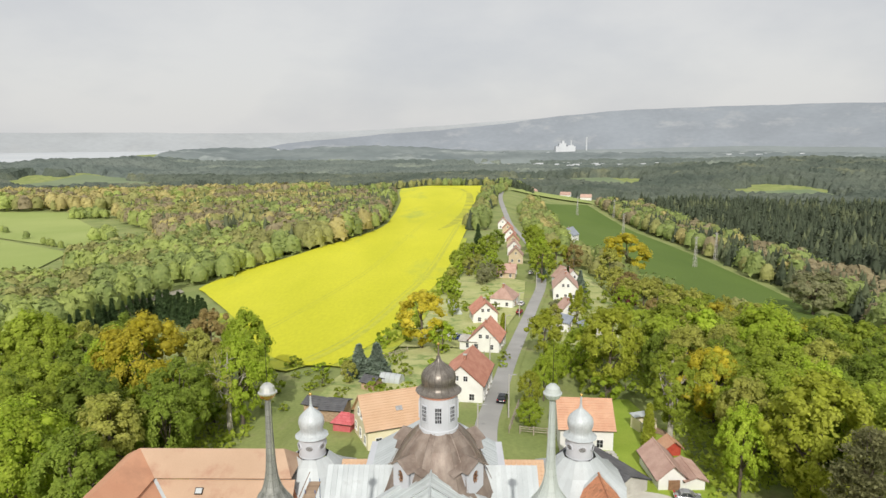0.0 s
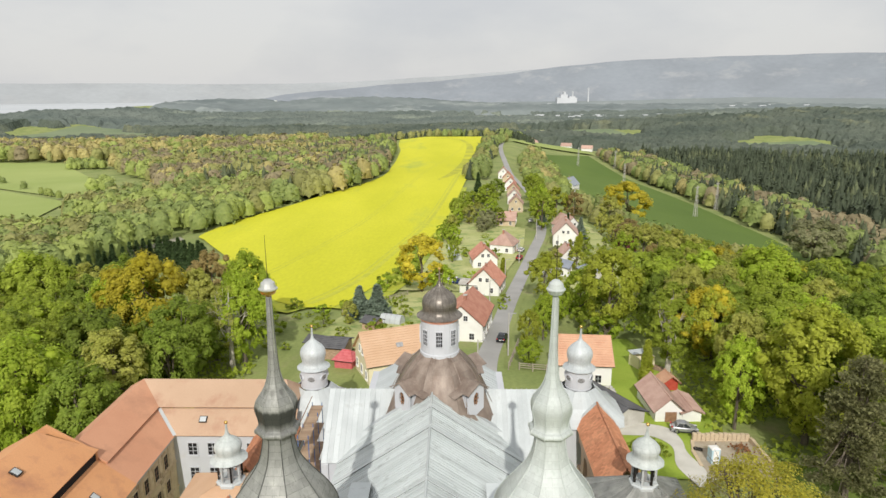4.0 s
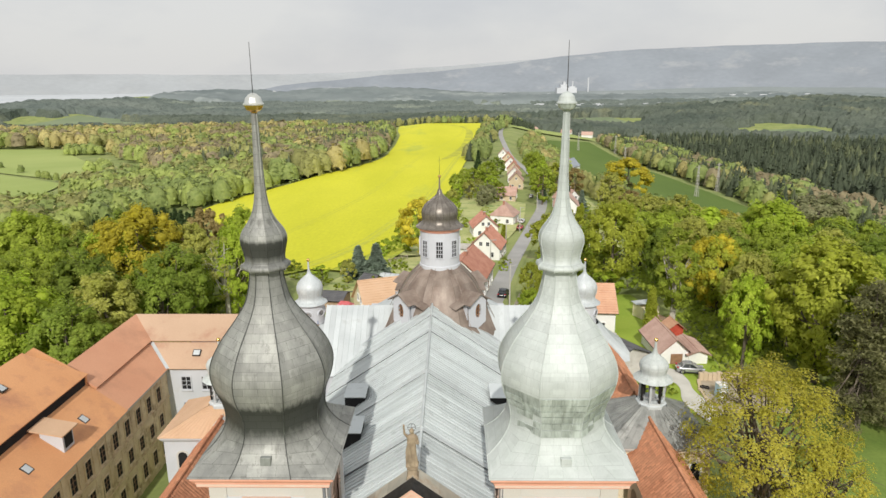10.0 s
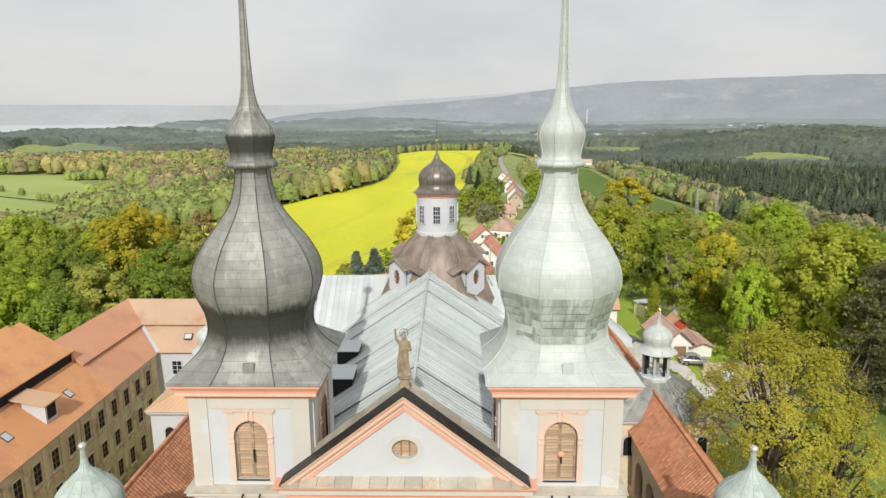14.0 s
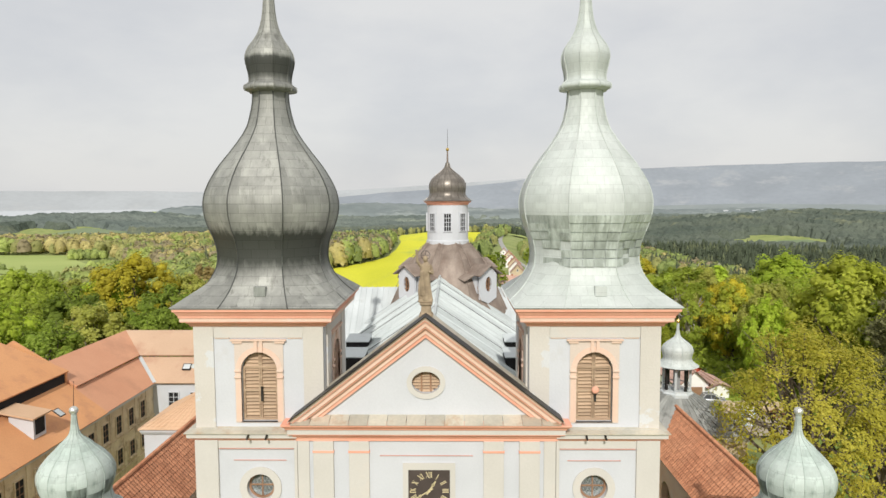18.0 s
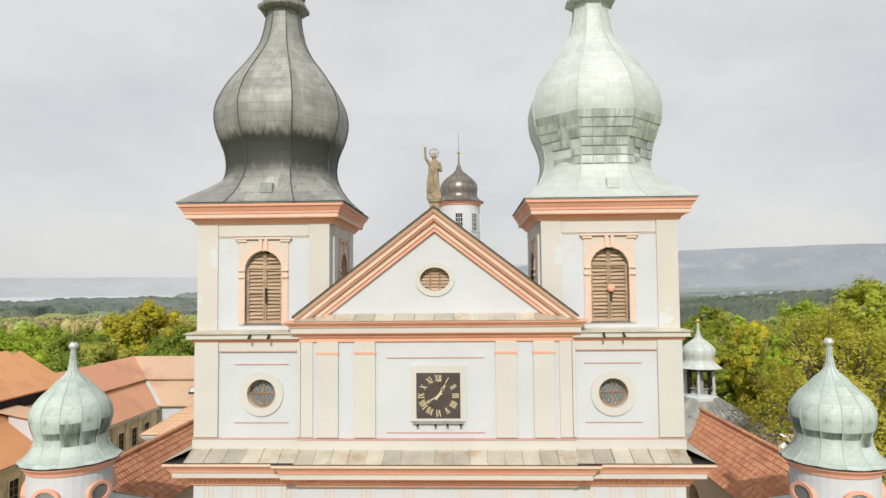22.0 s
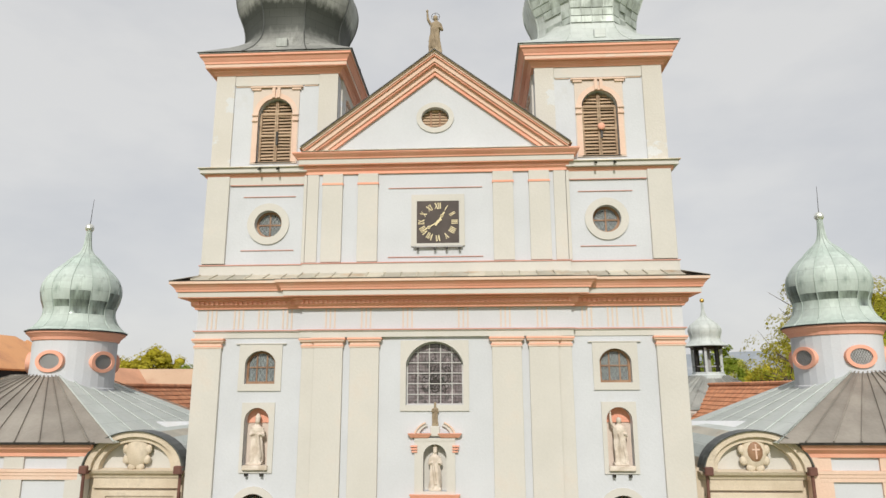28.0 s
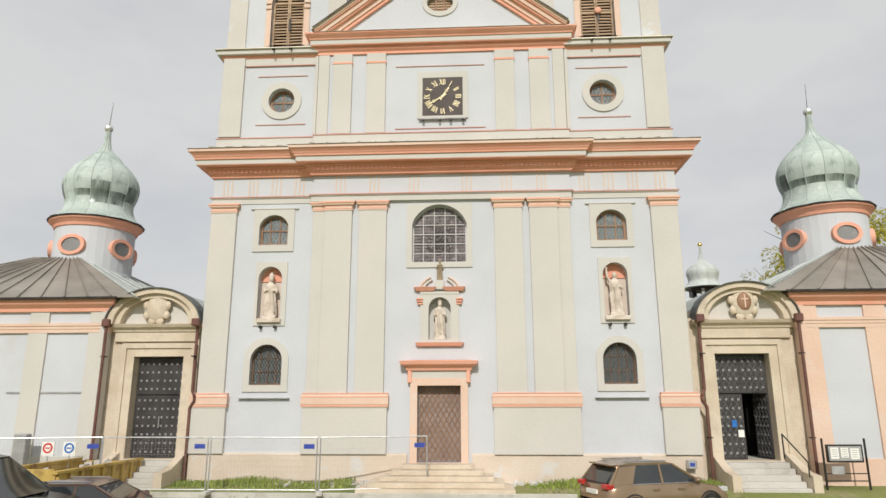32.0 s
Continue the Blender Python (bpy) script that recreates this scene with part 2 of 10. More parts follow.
M["pipe_brown"] = surf("dark_brown_pipe_paint", (0.13, 0.06, 0.05), (0.18, 0.085, 0.065), 2, 0.5, 0.1, 0, 20, grain=0.1)
M["rivet"] = surf("pale_door_stud", (0.30, 0.29, 0.29), (0.42, 0.41, 0.4), 4, 0.45, 0.6, 0.0, 20)
M["wood"] = surf("weathered_louvre_wood", (0.34, 0.23, 0.15), (0.52, 0.38, 0.26), 1.5, 0.8, 0, 0.25, 20, obj=0.2, stretch=(0.3, 1, 3), grain=0.2)
M["frame_wood"] = surf("brown_window_frame", (0.24, 0.13, 0.075), (0.34, 0.20, 0.12), 2, 0.6, 0, 0.1, 20, grain=0.12)
M["lead_came"] = surf("grey_window_lead", (0.30, 0.30, 0.30), (0.42, 0.42, 0.42), 2, 0.6, 0.2, 0.0, 20)
M["asphalt"] = surf("worn_asphalt", (0.34, 0.335, 0.32), (0.41, 0.40, 0.385), 0.15, 0.9, 0, 0.2, 6, grain=0.12)
M["concrete"] = surf("pale_concrete", (0.45, 0.43, 0.39), (0.58, 0.56, 0.52), 0.6, 0.9, 0, 0.25, 12, grain=0.1, stain=(0.33, 0.31, 0.27), stain_scale=1.1, stain_at=(0.55, 0.75))
M["grass"] = surf("grass_blades", (0.20, 0.27, 0.05), (0.32, 0.36, 0.09), 0.6, 0.8, 0, 0, 5, island=0.35, grain=0.2)



def sheet_joints(m, wide=0.62, high=0.34, joint=0.55, tint=0.10):
    """Lap joints of small metal sheets, course by course, on a material of a domed roof."""
    n, l = m.node_tree.nodes, m.node_tree.links
    b = n["Principled BSDF"]
    co, sep, com, br = n.new("ShaderNodeTexCoord"), n.new("ShaderNodeSeparateXYZ"), n.new("ShaderNodeCombineXYZ"), n.new("ShaderNodeTexBrick")
    l.new(co.outputs["Object"], sep.inputs["Vector"])
    l.new(sep.outputs["Y"], com.inputs["X"])
    l.new(sep.outputs["Z"], com.inputs["Y"])
    l.new(com.outputs["Vector"], br.inputs["Vector"])
    br.inputs["Scale"].default_value = 1.0
    br.inputs["Brick Width"].default_value, br.inputs["Row Height"].default_value = wide, high
    br.inputs["Mortar Size"].default_value, br.inputs["Mortar Smooth"].default_value = 0.007, 0.4
    br.inputs["Color1"].default_value, br.inputs["Color2"].default_value = (1 - tint,) * 3 + (1,), (1 + tint,) * 3 + (1,)
    br.inputs["Mortar"].default_value = (joint, joint, joint, 1)
    mx = n.new("ShaderNodeMixRGB")
    mx.blend_type = "MULTIPLY"
    mx.inputs["Fac"].default_value = 1.0
    l.new(b.inputs["Base Color"].links[0].from_socket, mx.inputs["Color1"])
    l.new(br.outputs["Color"], mx.inputs["Color2"])
    l.new(mx.outputs["Color"], b.inputs["Base Color"])
    return m


def tarnished(m, z_top, z_low, dark, streak=0.35, soft_=0.16):
    """A dark tarnished belt with a streaky upper and lower rim between two heights."""
    n, l = m.node_tree.nodes, m.node_tree.links
    b = n["Principled BSDF"]
    co, sep, mp, no = n.new("ShaderNodeTexCoord"), n.new("ShaderNodeSeparateXYZ"), n.new("ShaderNodeMapping"), n.new("ShaderNodeTexNoise")
    l.new(co.outputs["Object"], sep.inputs["Vector"])
    l.new(co.outputs["Object"], mp.inputs["Vector"])
    mp.inputs["Scale"].default_value = (1, 1, 0.22)
    no.inputs["Scale"].default_value, no.inputs["Detail"].default_value, no.inputs["Roughness"].default_value = 4.5, 6, 0.7
    l.new(mp.outputs["Vector"], no.inputs["Vector"])
    z = n.new("ShaderNodeMath")
    z.operation = "MULTIPLY_ADD"
    z.inputs[1].default_value = 2 * streak
    l.new(no.outputs["Fac"], z.inputs[0])
    l.new(sep.outputs["Z"], z.inputs[2])
    fac = None
    for at, sign in ((z_top + streak, -1), (z_low + streak, 1)):
        r = n.new("ShaderNodeMapRange")
        w = soft_ if sign < 0 else soft_ * 2.5
        r.inputs["From Min"].default_value, r.inputs["From Max"].default_value = at - sign * w, at + sign * w
        l.new(z.outputs[0], r.inputs["Value"])
        if fac is None:
            fac = r.outputs["Result"]
        else:
            q = n.new("ShaderNodeMath")
            q.operation = "MULTIPLY"
            l.new(fac, q.inputs[0])
            l.new(r.outputs["Result"], q.inputs[1])
            fac = q.outputs[0]
    mx = n.new("ShaderNodeMixRGB")
    mx.inputs["Color2"].default_value = (*dark, 1)
    l.new(fac, mx.inputs["Fac"])
    l.new(b.inputs["Base Color"].links[0].from_socket, mx.inputs["Color1"])
    l.new(mx.outputs["Color"], b.inputs["Base Color"])
    return m


def dull_lead(name):
    return surf(name, (0.265, 0.268, 0.25), (0.355, 0.358, 0.33), 1.0, 0.6, 0.32, 0.12, 9, island=0.06, obj=0.08, stretch=(1.8, 1.8, 0.25), grain=0.14, stain=(0.15, 0.15, 0.135), stain_scale=1.6, stain_at=(0.56, 0.74))


M["lead_dome"] = sheet_joints(tarnished(dull_lead("weathered_dome_sheet"), 24.15, 22.6, (0.062, 0.066, 0.058)))
M["lead_knob"] = sheet_joints(tarnished(dull_lead("weathered_knob_sheet"), 30.95, 30.05, (0.07, 0.073, 0.066), 0.2, 0.1), 0.5, 0.3)
sheet_joints(M["mint"], joint=0.78, tint=0.035)
sheet_joints(M["verdi"], 0.8, 0.55, 0.7, 0.05)
sheet_joints(M["cap_copper"], 0.5, 0.4, 0.6, 0.08)

g = bpy.data.materials.new("window_glass")
g.use_nodes = True
gb = g.node_tree.nodes["Principled BSDF"]
gb.inputs["Base Color"].default_value = (0.62, 0.68, 0.68, 1)
gb.inputs["Transmission Weight"].default_value = 0.85
gb.inputs["Roughness"].default_value = 0.06
gb.inputs["IOR"].default_value = 1.45
M["glass"] = g


def stained_glass():
    """Muted leaded glass: small panes of grey, mauve and green."""
    m = surf("stained_window_glass", (0.15, 0.14, 0.145), (0.24, 0.215, 0.22), 1.2, 0.18, 0, 0, 9, grain=0.1, spec=0.5)
    n, l = m.node_tree.nodes, m.node_tree.links
    b = n["Principled BSDF"]
    co, vo, rp, mx = n.new("ShaderNodeTexCoord"), n.new("ShaderNodeTexVoronoi"), n.new("ShaderNodeValToRGB"), n.new("ShaderNodeMixRGB")
    vo.inputs["Scale"].default_value = 7.5
    l.new(co.outputs["Object"], vo.inputs["Vector"])
    e = rp.color_ramp.elements
    e[0].color, e[1].color = (0.05, 0.075, 0.06, 1), (0.42, 0.35, 0.36, 1)
    for at, c in ((0.35, (0.16, 0.12, 0.125, 1)), (0.7, (0.24, 0.21, 0.215, 1))):
        k = e.new(at)
        k.color = c
    l.new(vo.outputs["Color"], rp.inputs["Fac"])
    mx.inputs["Fac"].default_value = 0.75
    l.new(b.inputs["Base Color"].links[0].from_socket, mx.inputs["Color1"])
    l.new(rp.outputs["Color"], mx.inputs["Color2"])
    l.new(mx.outputs["Color"], b.inputs["Base Color"])
    return m


M["stained"] = stained_glass()
M["bar_pale"] = surf("pale_grey_window_bar", (0.48, 0.47, 0.46), (0.56, 0.55, 0.54), 3, 0.6, 0.1, 0, 20)


# ---- building helpers ----
def thing(name, label, category, group="", kind="", at=(0, 0, 0), rz=0.0):
    e = new(name)
    e.empty_display_size = 0.3
    e.matrix_world = pose(*at, 0, 0, rz)
    return tagged(e, label, category, group, kind)


def part(name, bm, material, parent=None, label="", smooth=False, keep=False):
    me = bpy.data.meshes.new(name)
    if isinstance(bm, bmesh.types.BMesh):
        bmesh.ops.recalc_face_normals(bm, faces=bm.faces)
        if smooth:
            for f in bm.faces:
                f.smooth = True
        bm.to_mesh(me)
        if not keep:
            bm.free()
    else:
        me.from_pydata(*bm)
        if smooth:
            me.polygons.foreach_set("use_smooth", [True] * len(me.polygons))
    me.materials.append(M[material] if isinstance(material, str) else material)
    ob = new(name, me)
    ob.parent = parent
    return tagged(ob, label)


def again(name, ob, parent, x=0, y=0, z=0, rx=0, ry=0, rz=0, s=(1, 1, 1)):
    """One more piece on the mesh of ob."""
    o = new(name, ob.data)
    o.parent = parent
    o.matrix_basis = pose(x, y, z, rx, ry, rz) @ Matrix.Diagonal((*s, 1))
    return o


def box(bm, x0, x1, y0, y1, z0, z1, bevel=0.0, m=None):
    v = [bm.verts.new((x, y, z)) for z in (z0, z1) for y in (y0, y1) for x in (x0, x1)]
    fs = [bm.faces.new([v[i] for i in q]) for q in ((0, 2, 3, 1), (4, 5, 7, 6), (0, 1, 5, 4), (1, 3, 7, 5), (3, 2, 6, 7), (2, 0, 4, 6))]
    if bevel:
        es = {e for f in fs for e in f.edges}
        r = bmesh.ops.bevel(bm, geom=list(es), offset=bevel, segments=1, affect="EDGES")
        v = list({q for f in r["faces"] for q in f.verts} | {q for q in v if q.is_valid})
    if m is not None:
        bmesh.ops.transform(bm, matrix=m, verts=[q for q in v if q.is_valid])
    return v


def B(*a, **k):
    bm = bmesh.new()
    box(bm, *a, **k)
    return bm


def lathe(bm, prof, n=24, cx=0, cy=0, turn=0.0, cap=True):
    """A body of revolution (or n-sided) from (radius, z) rows."""
    rings = []
    for r, z in prof:
        rings.append([bm.verts.new((cx + r * math.cos(turn + 2 * math.pi * i / n), cy + r * math.sin(turn + 2 * math.pi * i / n), z)) for i in range(n)])
    for a, b in zip(rings, rings[1:]):
        for i in range(n):
            bm.faces.new((a[i], a[(i + 1) % n], b[(i + 1) % n], b[i]))
    if cap:
        bm.faces.new(rings[0][::-1])
        bm.faces.new(rings[-1])
    return bm


def plate(bm, outer, holes, y0, y1):
    """A slab in the xz plane between y0 and y1, with holes through it."""
    loops, edges = [], []
    for lp in [outer] + holes:
        vs = [bm.verts.new((x, y0, z)) for x, z in lp]
        loops.append(vs)
        edges += [bm.edges.new((vs[i], vs[(i + 1) % len(vs)])) for i in range(len(vs))]
    r = bmesh.ops.triangle_fill(bm, use_beauty=True, use_dissolve=False, edges=edges)
    fs = [f for f in r["geom"] if isinstance(f, bmesh.types.BMFace)]
    ex = bmesh.ops.extrude_face_region(bm, geom=fs)
    vs = [v for v in ex["geom"] if isinstance(v, bmesh.types.BMVert)]
    bmesh.ops.translate(bm, verts=vs, vec=(0, y1 - y0, 0))
    return bm


def rect(x0, x1, z0, z1):
    return [(x0, z0), (x1, z0), (x1, z1), (x0, z1)]


def arch(cx, w, z0, spring, rise, n=12):
    """An opening with an arched head."""
    h = w / 2
    r = (h * h + rise * rise) / (2 * rise)
    a = math.asin(min(1, h / r)) if rise <= h else math.pi - math.asin(h / r)
    cz = spring + rise - r
    return [(cx - h, z0), (cx + h, z0)] + [(cx + r * math.sin(a - 2 * a * i / n), cz + r * math.cos(a - 2 * a * i / n)) for i in range(n + 1)]


def oval(cx, cz, rx, rz, n=28):
    return [(cx + rx * math.cos(2 * math.pi * i / n), cz + rz * math.sin(2 * math.pi * i / n)) for i in range(n)]


def grow(loop, d, bottom=True):
    """The loop pushed outwards by d."""
    n, out = len(loop), []
    area = sum(loop[i][0] * loop[(i + 1) % n][1] - loop[(i + 1) % n][0] * loop[i][1] for i in range(n))
    s = 1 if area > 0 else -1
    for i in range(n):
        p, q, r = Vector(loop[i - 1]), Vector(loop[i]), Vector(loop[(i + 1) % n])
        a, b = (q - p), (r - q)
        if a.length < 1e-6 or b.length < 1e-6:
            out.append(tuple(q))
            continue
        na, nb = Vector((a.y, -a.x)).normalized() * s, Vector((b.y, -b.x)).normalized() * s
        k = (na + nb)
        k = k / max(0.3, k.length_squared / 2) if k.length > 1e-6 else na
        o = q + k * d
        if not bottom:
            o.y = max(o.y, min(z for _, z in loop))
        out.append((o.x, o.y))
    return out


def ring(bm, loop, d, y0, y1, bottom=True):
    """A band round an opening."""
    return plate(bm, grow(loop, d, bottom), [loop], y0, y1)


def sweep(bm, path, prof, closed=False):
    """A moulding: the profile of (out, z) rows run along a plan of (x, y) points; out is to the right of the way."""
    n, rows = len(path), []
    for i in range(n):
        q = Vector(path[i])
        a = (q - Vector(path[i - 1])) if (i or closed) else None
        b = (Vector(path[(i + 1) % n]) - q) if (i < n - 1 or closed) else None
        a, b = a or b, b or a
        na, nb = Vector((a.y, -a.x)).normalized(), Vector((b.y, -b.x)).normalized()
        k = na + nb
        k = k * (2 / k.length_squared) if k.length > 1e-4 else na
        rows.append([bm.verts.new((q.x + k.x * o, q.y + k.y * o, z)) for o, z in prof])
    m = len(prof)
    for i in range(n if closed else n - 1):
        a, b = rows[i], rows[(i + 1) % n]
        for j in range(m):
            bm.faces.new((a[j], a[(j + 1) % m], b[(j + 1) % m], b[j]))
    if not closed:
        bm.faces.new(rows[0])
        bm.faces.new(rows[-1][::-1])
    return bm


def tube(bm, p, q, r0, r1=None, n=8):
    """A round bar from p to q."""
    p, q = Vector(p), Vector(q)
    r1 = r0 if r1 is None else r1
    t = (q - p).normalized()
    u = t.orthogonal().normalized()
    w = t.cross(u)
    a = [bm.verts.new(p + (u * math.cos(2 * math.pi * i / n) + w * math.sin(2 * math.pi * i / n)) * r0) for i in range(n)]
    b = [bm.verts.new(q + (u * math.cos(2 * math.pi * i / n) + w * math.sin(2 * math.pi * i / n)) * r1) for i in range(n)]
    for i in range(n):
        bm.faces.new((a[i], a[(i + 1) % n], b[(i + 1) % n], b[i]))
    bm.faces.new(a[::-1])
    bm.faces.new(b)
    return bm


def ball(bm, c, r, sx=1, sy=1, sz=1, u=14, v=10, rot=None):
    m = Matrix.Translation(c) @ (rot if rot is not None else Matrix()) @ Matrix.Diagonal((r * sx, r * sy, r * sz, 1))
    bmesh.ops.create_uvsphere(bm, u_segments=u, v_segments=v, radius=1, matrix=m)
    return bm


def quad_slab(bm, a, b, c, d, t):
    """A sheet with the corners a, b, c, d and the thickness t, downwards along its normal."""
    a, b, c, d = map(Vector, (a, b, c, d))
    nrm = (b - a).cross(d - a).normalized()
    if nrm.z < 0:
        nrm = -nrm
    top = [bm.verts.new(p) for p in (a, b, c, d)]
    bot = [bm.verts.new(p - nrm * t) for p in (a, b, c, d)]
    bm.faces.new(top)
    bm.faces.new(bot[::-1])
    for i in range(4):
        bm.faces.new((top[i], bot[i], bot[(i + 1) % 4], top[(i + 1) % 4]))
    return bm

# ---- the pilgrimage church ----
CX = -0.1
church = thing("church", "white and cream baroque church with two onion-domed towers", "church")
XL, XR, XI = CX - 8.75, CX + 8.75, 4.85
YB, YC = 0.09, 0.0
SIDES = (-1, 1)
BAY = 6.3


def glazed(parent, loop, y, bars_x, bars_z, frame="frame_wood", pane="glass", bar=0.035, rim=0.06):
    """A window: a rim, bars and a pane, inside an opening."""
    xs, zs = [p[0] for p in loop], [p[1] for p in loop]
    w = tagged(new("window"), kind="")
    w.parent = parent
    inner = grow(loop, -rim)
    part("window_frame", plate(bmesh.new(), loop, [inner], y - 0.05, y + 0.05), frame, w)
    bm = plate(bmesh.new(), inner, [], y + 0.0, y + 0.02)
    p = part("pane", bm, pane, w)
    p.visible_shadow = False

    def span(v, axis):
        hits = []
        for i in range(len(inner)):
            a, b = inner[i], inner[(i + 1) % len(inner)]
            if (a[axis] - v) * (b[axis] - v) < 0:
                t = (v - a[axis]) / (b[axis] - a[axis])
                hits.append(a[1 - axis] + t * (b[1 - axis] - a[1 - axis]))
        return (min(hits), max(hits)) if len(hits) > 1 else None
    x0, x1, z0, z1 = min(xs), max(xs), min(zs), max(zs)
    for i in range(bars_x):
        v = x0 + (x1 - x0) * (i + 1) / (bars_x + 1)
        s = span(v, 0)
        if s:
            part("glazing_bar", B(v - bar / 2, v + bar / 2, y - 0.03, y + 0.035, *s), frame, w)
    for i in range(bars_z):
        v = z0 + (z1 - z0) * (i + 1) / (bars_z + 1)
        s = span(v, 1)
        if s:
            part("glazing_bar", B(*s, y - 0.033, y + 0.038, v - bar / 2, v + bar / 2), frame, w)
    return w


def lattice(parent, loop, y, step, mat, r=0.012, name="grille", diag=True):
    """A grille of crossing bars, clipped to a loop."""
    bm = bmesh.new()
    xs, zs = [p[0] for p in loop], [p[1] for p in loop]
    x0, x1, z0, z1 = min(xs), max(xs), min(zs), max(zs)
    n = len(loop)

    def clip(p, d):
        hits = []
        for i in range(n):
            a, b = loop[i], loop[(i + 1) % n]
            e = (b[0] - a[0], b[1] - a[1])
            den = d[0] * e[1] - d[1] * e[0]
            if abs(den) < 1e-9:
                continue
            t = ((a[0] - p[0]) * e[1] - (a[1] - p[1]) * e[0]) / den
            s = ((a[0] - p[0]) * d[1] - (a[1] - p[1]) * d[0]) / den
            if 0 <= s < 1:
                hits.append(t)
        return (min(hits), max(hits)) if len(hits) > 1 else None
    for d in (((0.5, 0.866), (0.5, -0.866)) if diag else ((1, 0), (0, 1))):
        nn = (-d[1], d[0])
        vals = [nn[0] * x + nn[1] * z for x, z in loop]
        k = math.ceil(min(vals) / step)
        while k * step < max(vals):
            p = (nn[0] * k * step, nn[1] * k * step)
            c = clip(p, d)
            if c and c[1] - c[0] > 0.05:
                tube(bm, (p[0] + d[0] * c[0], y, p[1] + d[1] * c[0]), (p[0] + d[0] * c[1], y, p[1] + d[1] * c[1]), r, n=4)
            k += 1
    return tagged(part(name, bm, mat, parent), kind="stuff")


# openings of the front
door_o = rect(CX - 0.80, CX + 0.72, 0.78, 3.36)
big_o = arch(CX - 0.03, 2.02, 7.80, 9.26, 0.74, 16)
side_up = {s: arch(CX + s * BAY, 1.10, 8.55, 9.32, 0.40) for s in SIDES}
side_lo = {s: arch(CX + s * BAY, 1.16, 3.40, 4.32, 0.52) for s in SIDES}
niche = {s: arch(CX + s * (BAY + 0.02), 0.88, 5.74, 7.28, 0.44) for s in SIDES}
oculus = {s: oval(CX + s * BAY, 14.44, 0.52, 0.52) for s in SIDES}
mid_niche = arch(CX - 0.02, 0.80, 4.96, 6.10, 0.39)

# walls of the front
part("wall", plate(bmesh.new(), rect(CX - XI, CX + XI, 0, 17.0), [door_o, big_o, mid_niche], YC, 0.65), "white", church, "white rendered middle bay")
part("niche_back", B(CX - 0.7, CX + 0.7, 0.32, 0.42, 4.8, 6.7), "cream", church)
for s in SIDES:
    a, b = sorted((CX + s * XI, CX + s * 8.75))
    part("wall", plate(bmesh.new(), rect(a, b, 0, 16.7), [side_up[s], side_lo[s], niche[s], oculus[s]], YB, 0.85), "white", church, "white rendered tower bay")
    part("niche_back", B(CX + s * BAY - 0.6, CX + s * BAY + 0.6, 0.42, 0.52, 5.6, 7.2), "peach_pale", church)
    part("niche_vault", B(CX + s * BAY - 0.6, CX + s * BAY + 0.6, 0.38, 0.52, 7.2, 7.9), "salmon", church, "salmon painted niche head")
    # flanks of the towers down to the ground
    o = CX + s * 8.75
    part("wall", B(*sorted((o, o - s * 0.6)), 0.85, 5.2, 0, 16.7), "white", church)
    # black sheet in place of the interior darkness
    part("dark_room", B(*sorted((CX + s * 4.9, CX + s * 8.1)), 1.6, 1.7, 0, 16.6), "black", church, "black sheet standing in for the unlit space behind the windows")
part("dark_room", B(CX - 4.8, CX + 4.8, 1.45, 1.55, 0, 16.6), "black", church, "black sheet standing in for the unlit space behind the windows")

# plinth
part("plinth", sweep(bmesh.new(), [(XL, 5.2), (XL, YB), (CX - XI, YB), (CX - XI, YC), (CX - 1.15, YC)], [(-0.05, 0), (0.09, 0), (0.09, 1.02), (0.05, 1.08), (-0.05, 1.08)]), "plinth", church, "peach rendered plinth with flaking patches")
part("plinth", sweep(bmesh.new(), [(CX + 1.1, YC), (CX + XI, YC), (CX + XI, YB), (XR, YB), (XR, 5.2)], [(-0.05, 0), (0.09, 0), (0.09, 1.02), (0.05, 1.08), (-0.05, 1.08)]), "plinth", church, "peach rendered plinth with flaking patches")


def pilaster(x0, x1, yf, side=False):
    """A lower pilaster with its pedestal, capital and the strip in the frieze."""
    part("pilaster", B(x0, x1, yf - 0.13, yf + 0.02, 3.1, 9.86, 0.012), "cream", church)
    part("capital", sweep(bmesh.new(), [(x0, yf + 0.02), (x0, yf - 0.13), (x1, yf - 0.13), (x1, yf + 0.02)], [(-0.1, 9.80), (0.02, 9.80), (0.03, 9.86), (0.0, 9.88), (0.0, 9.98), (0.07, 10.02), (0.09, 10.12), (0.09, 10.16), (-0.1, 10.16)]), "peach", church)
    for z0, z1, o in ((9.865, 9.895, 0.035), (10.085, 10.125, 0.105)):
        part("capital_line", sweep(bmesh.new(), [(x0, yf + 0.02), (x0, yf - 0.13), (x1, yf - 0.13), (x1, yf + 0.02)], [(-0.1, z0), (o, z0), (o, z1), (-0.1, z1)]), "salmon", church)


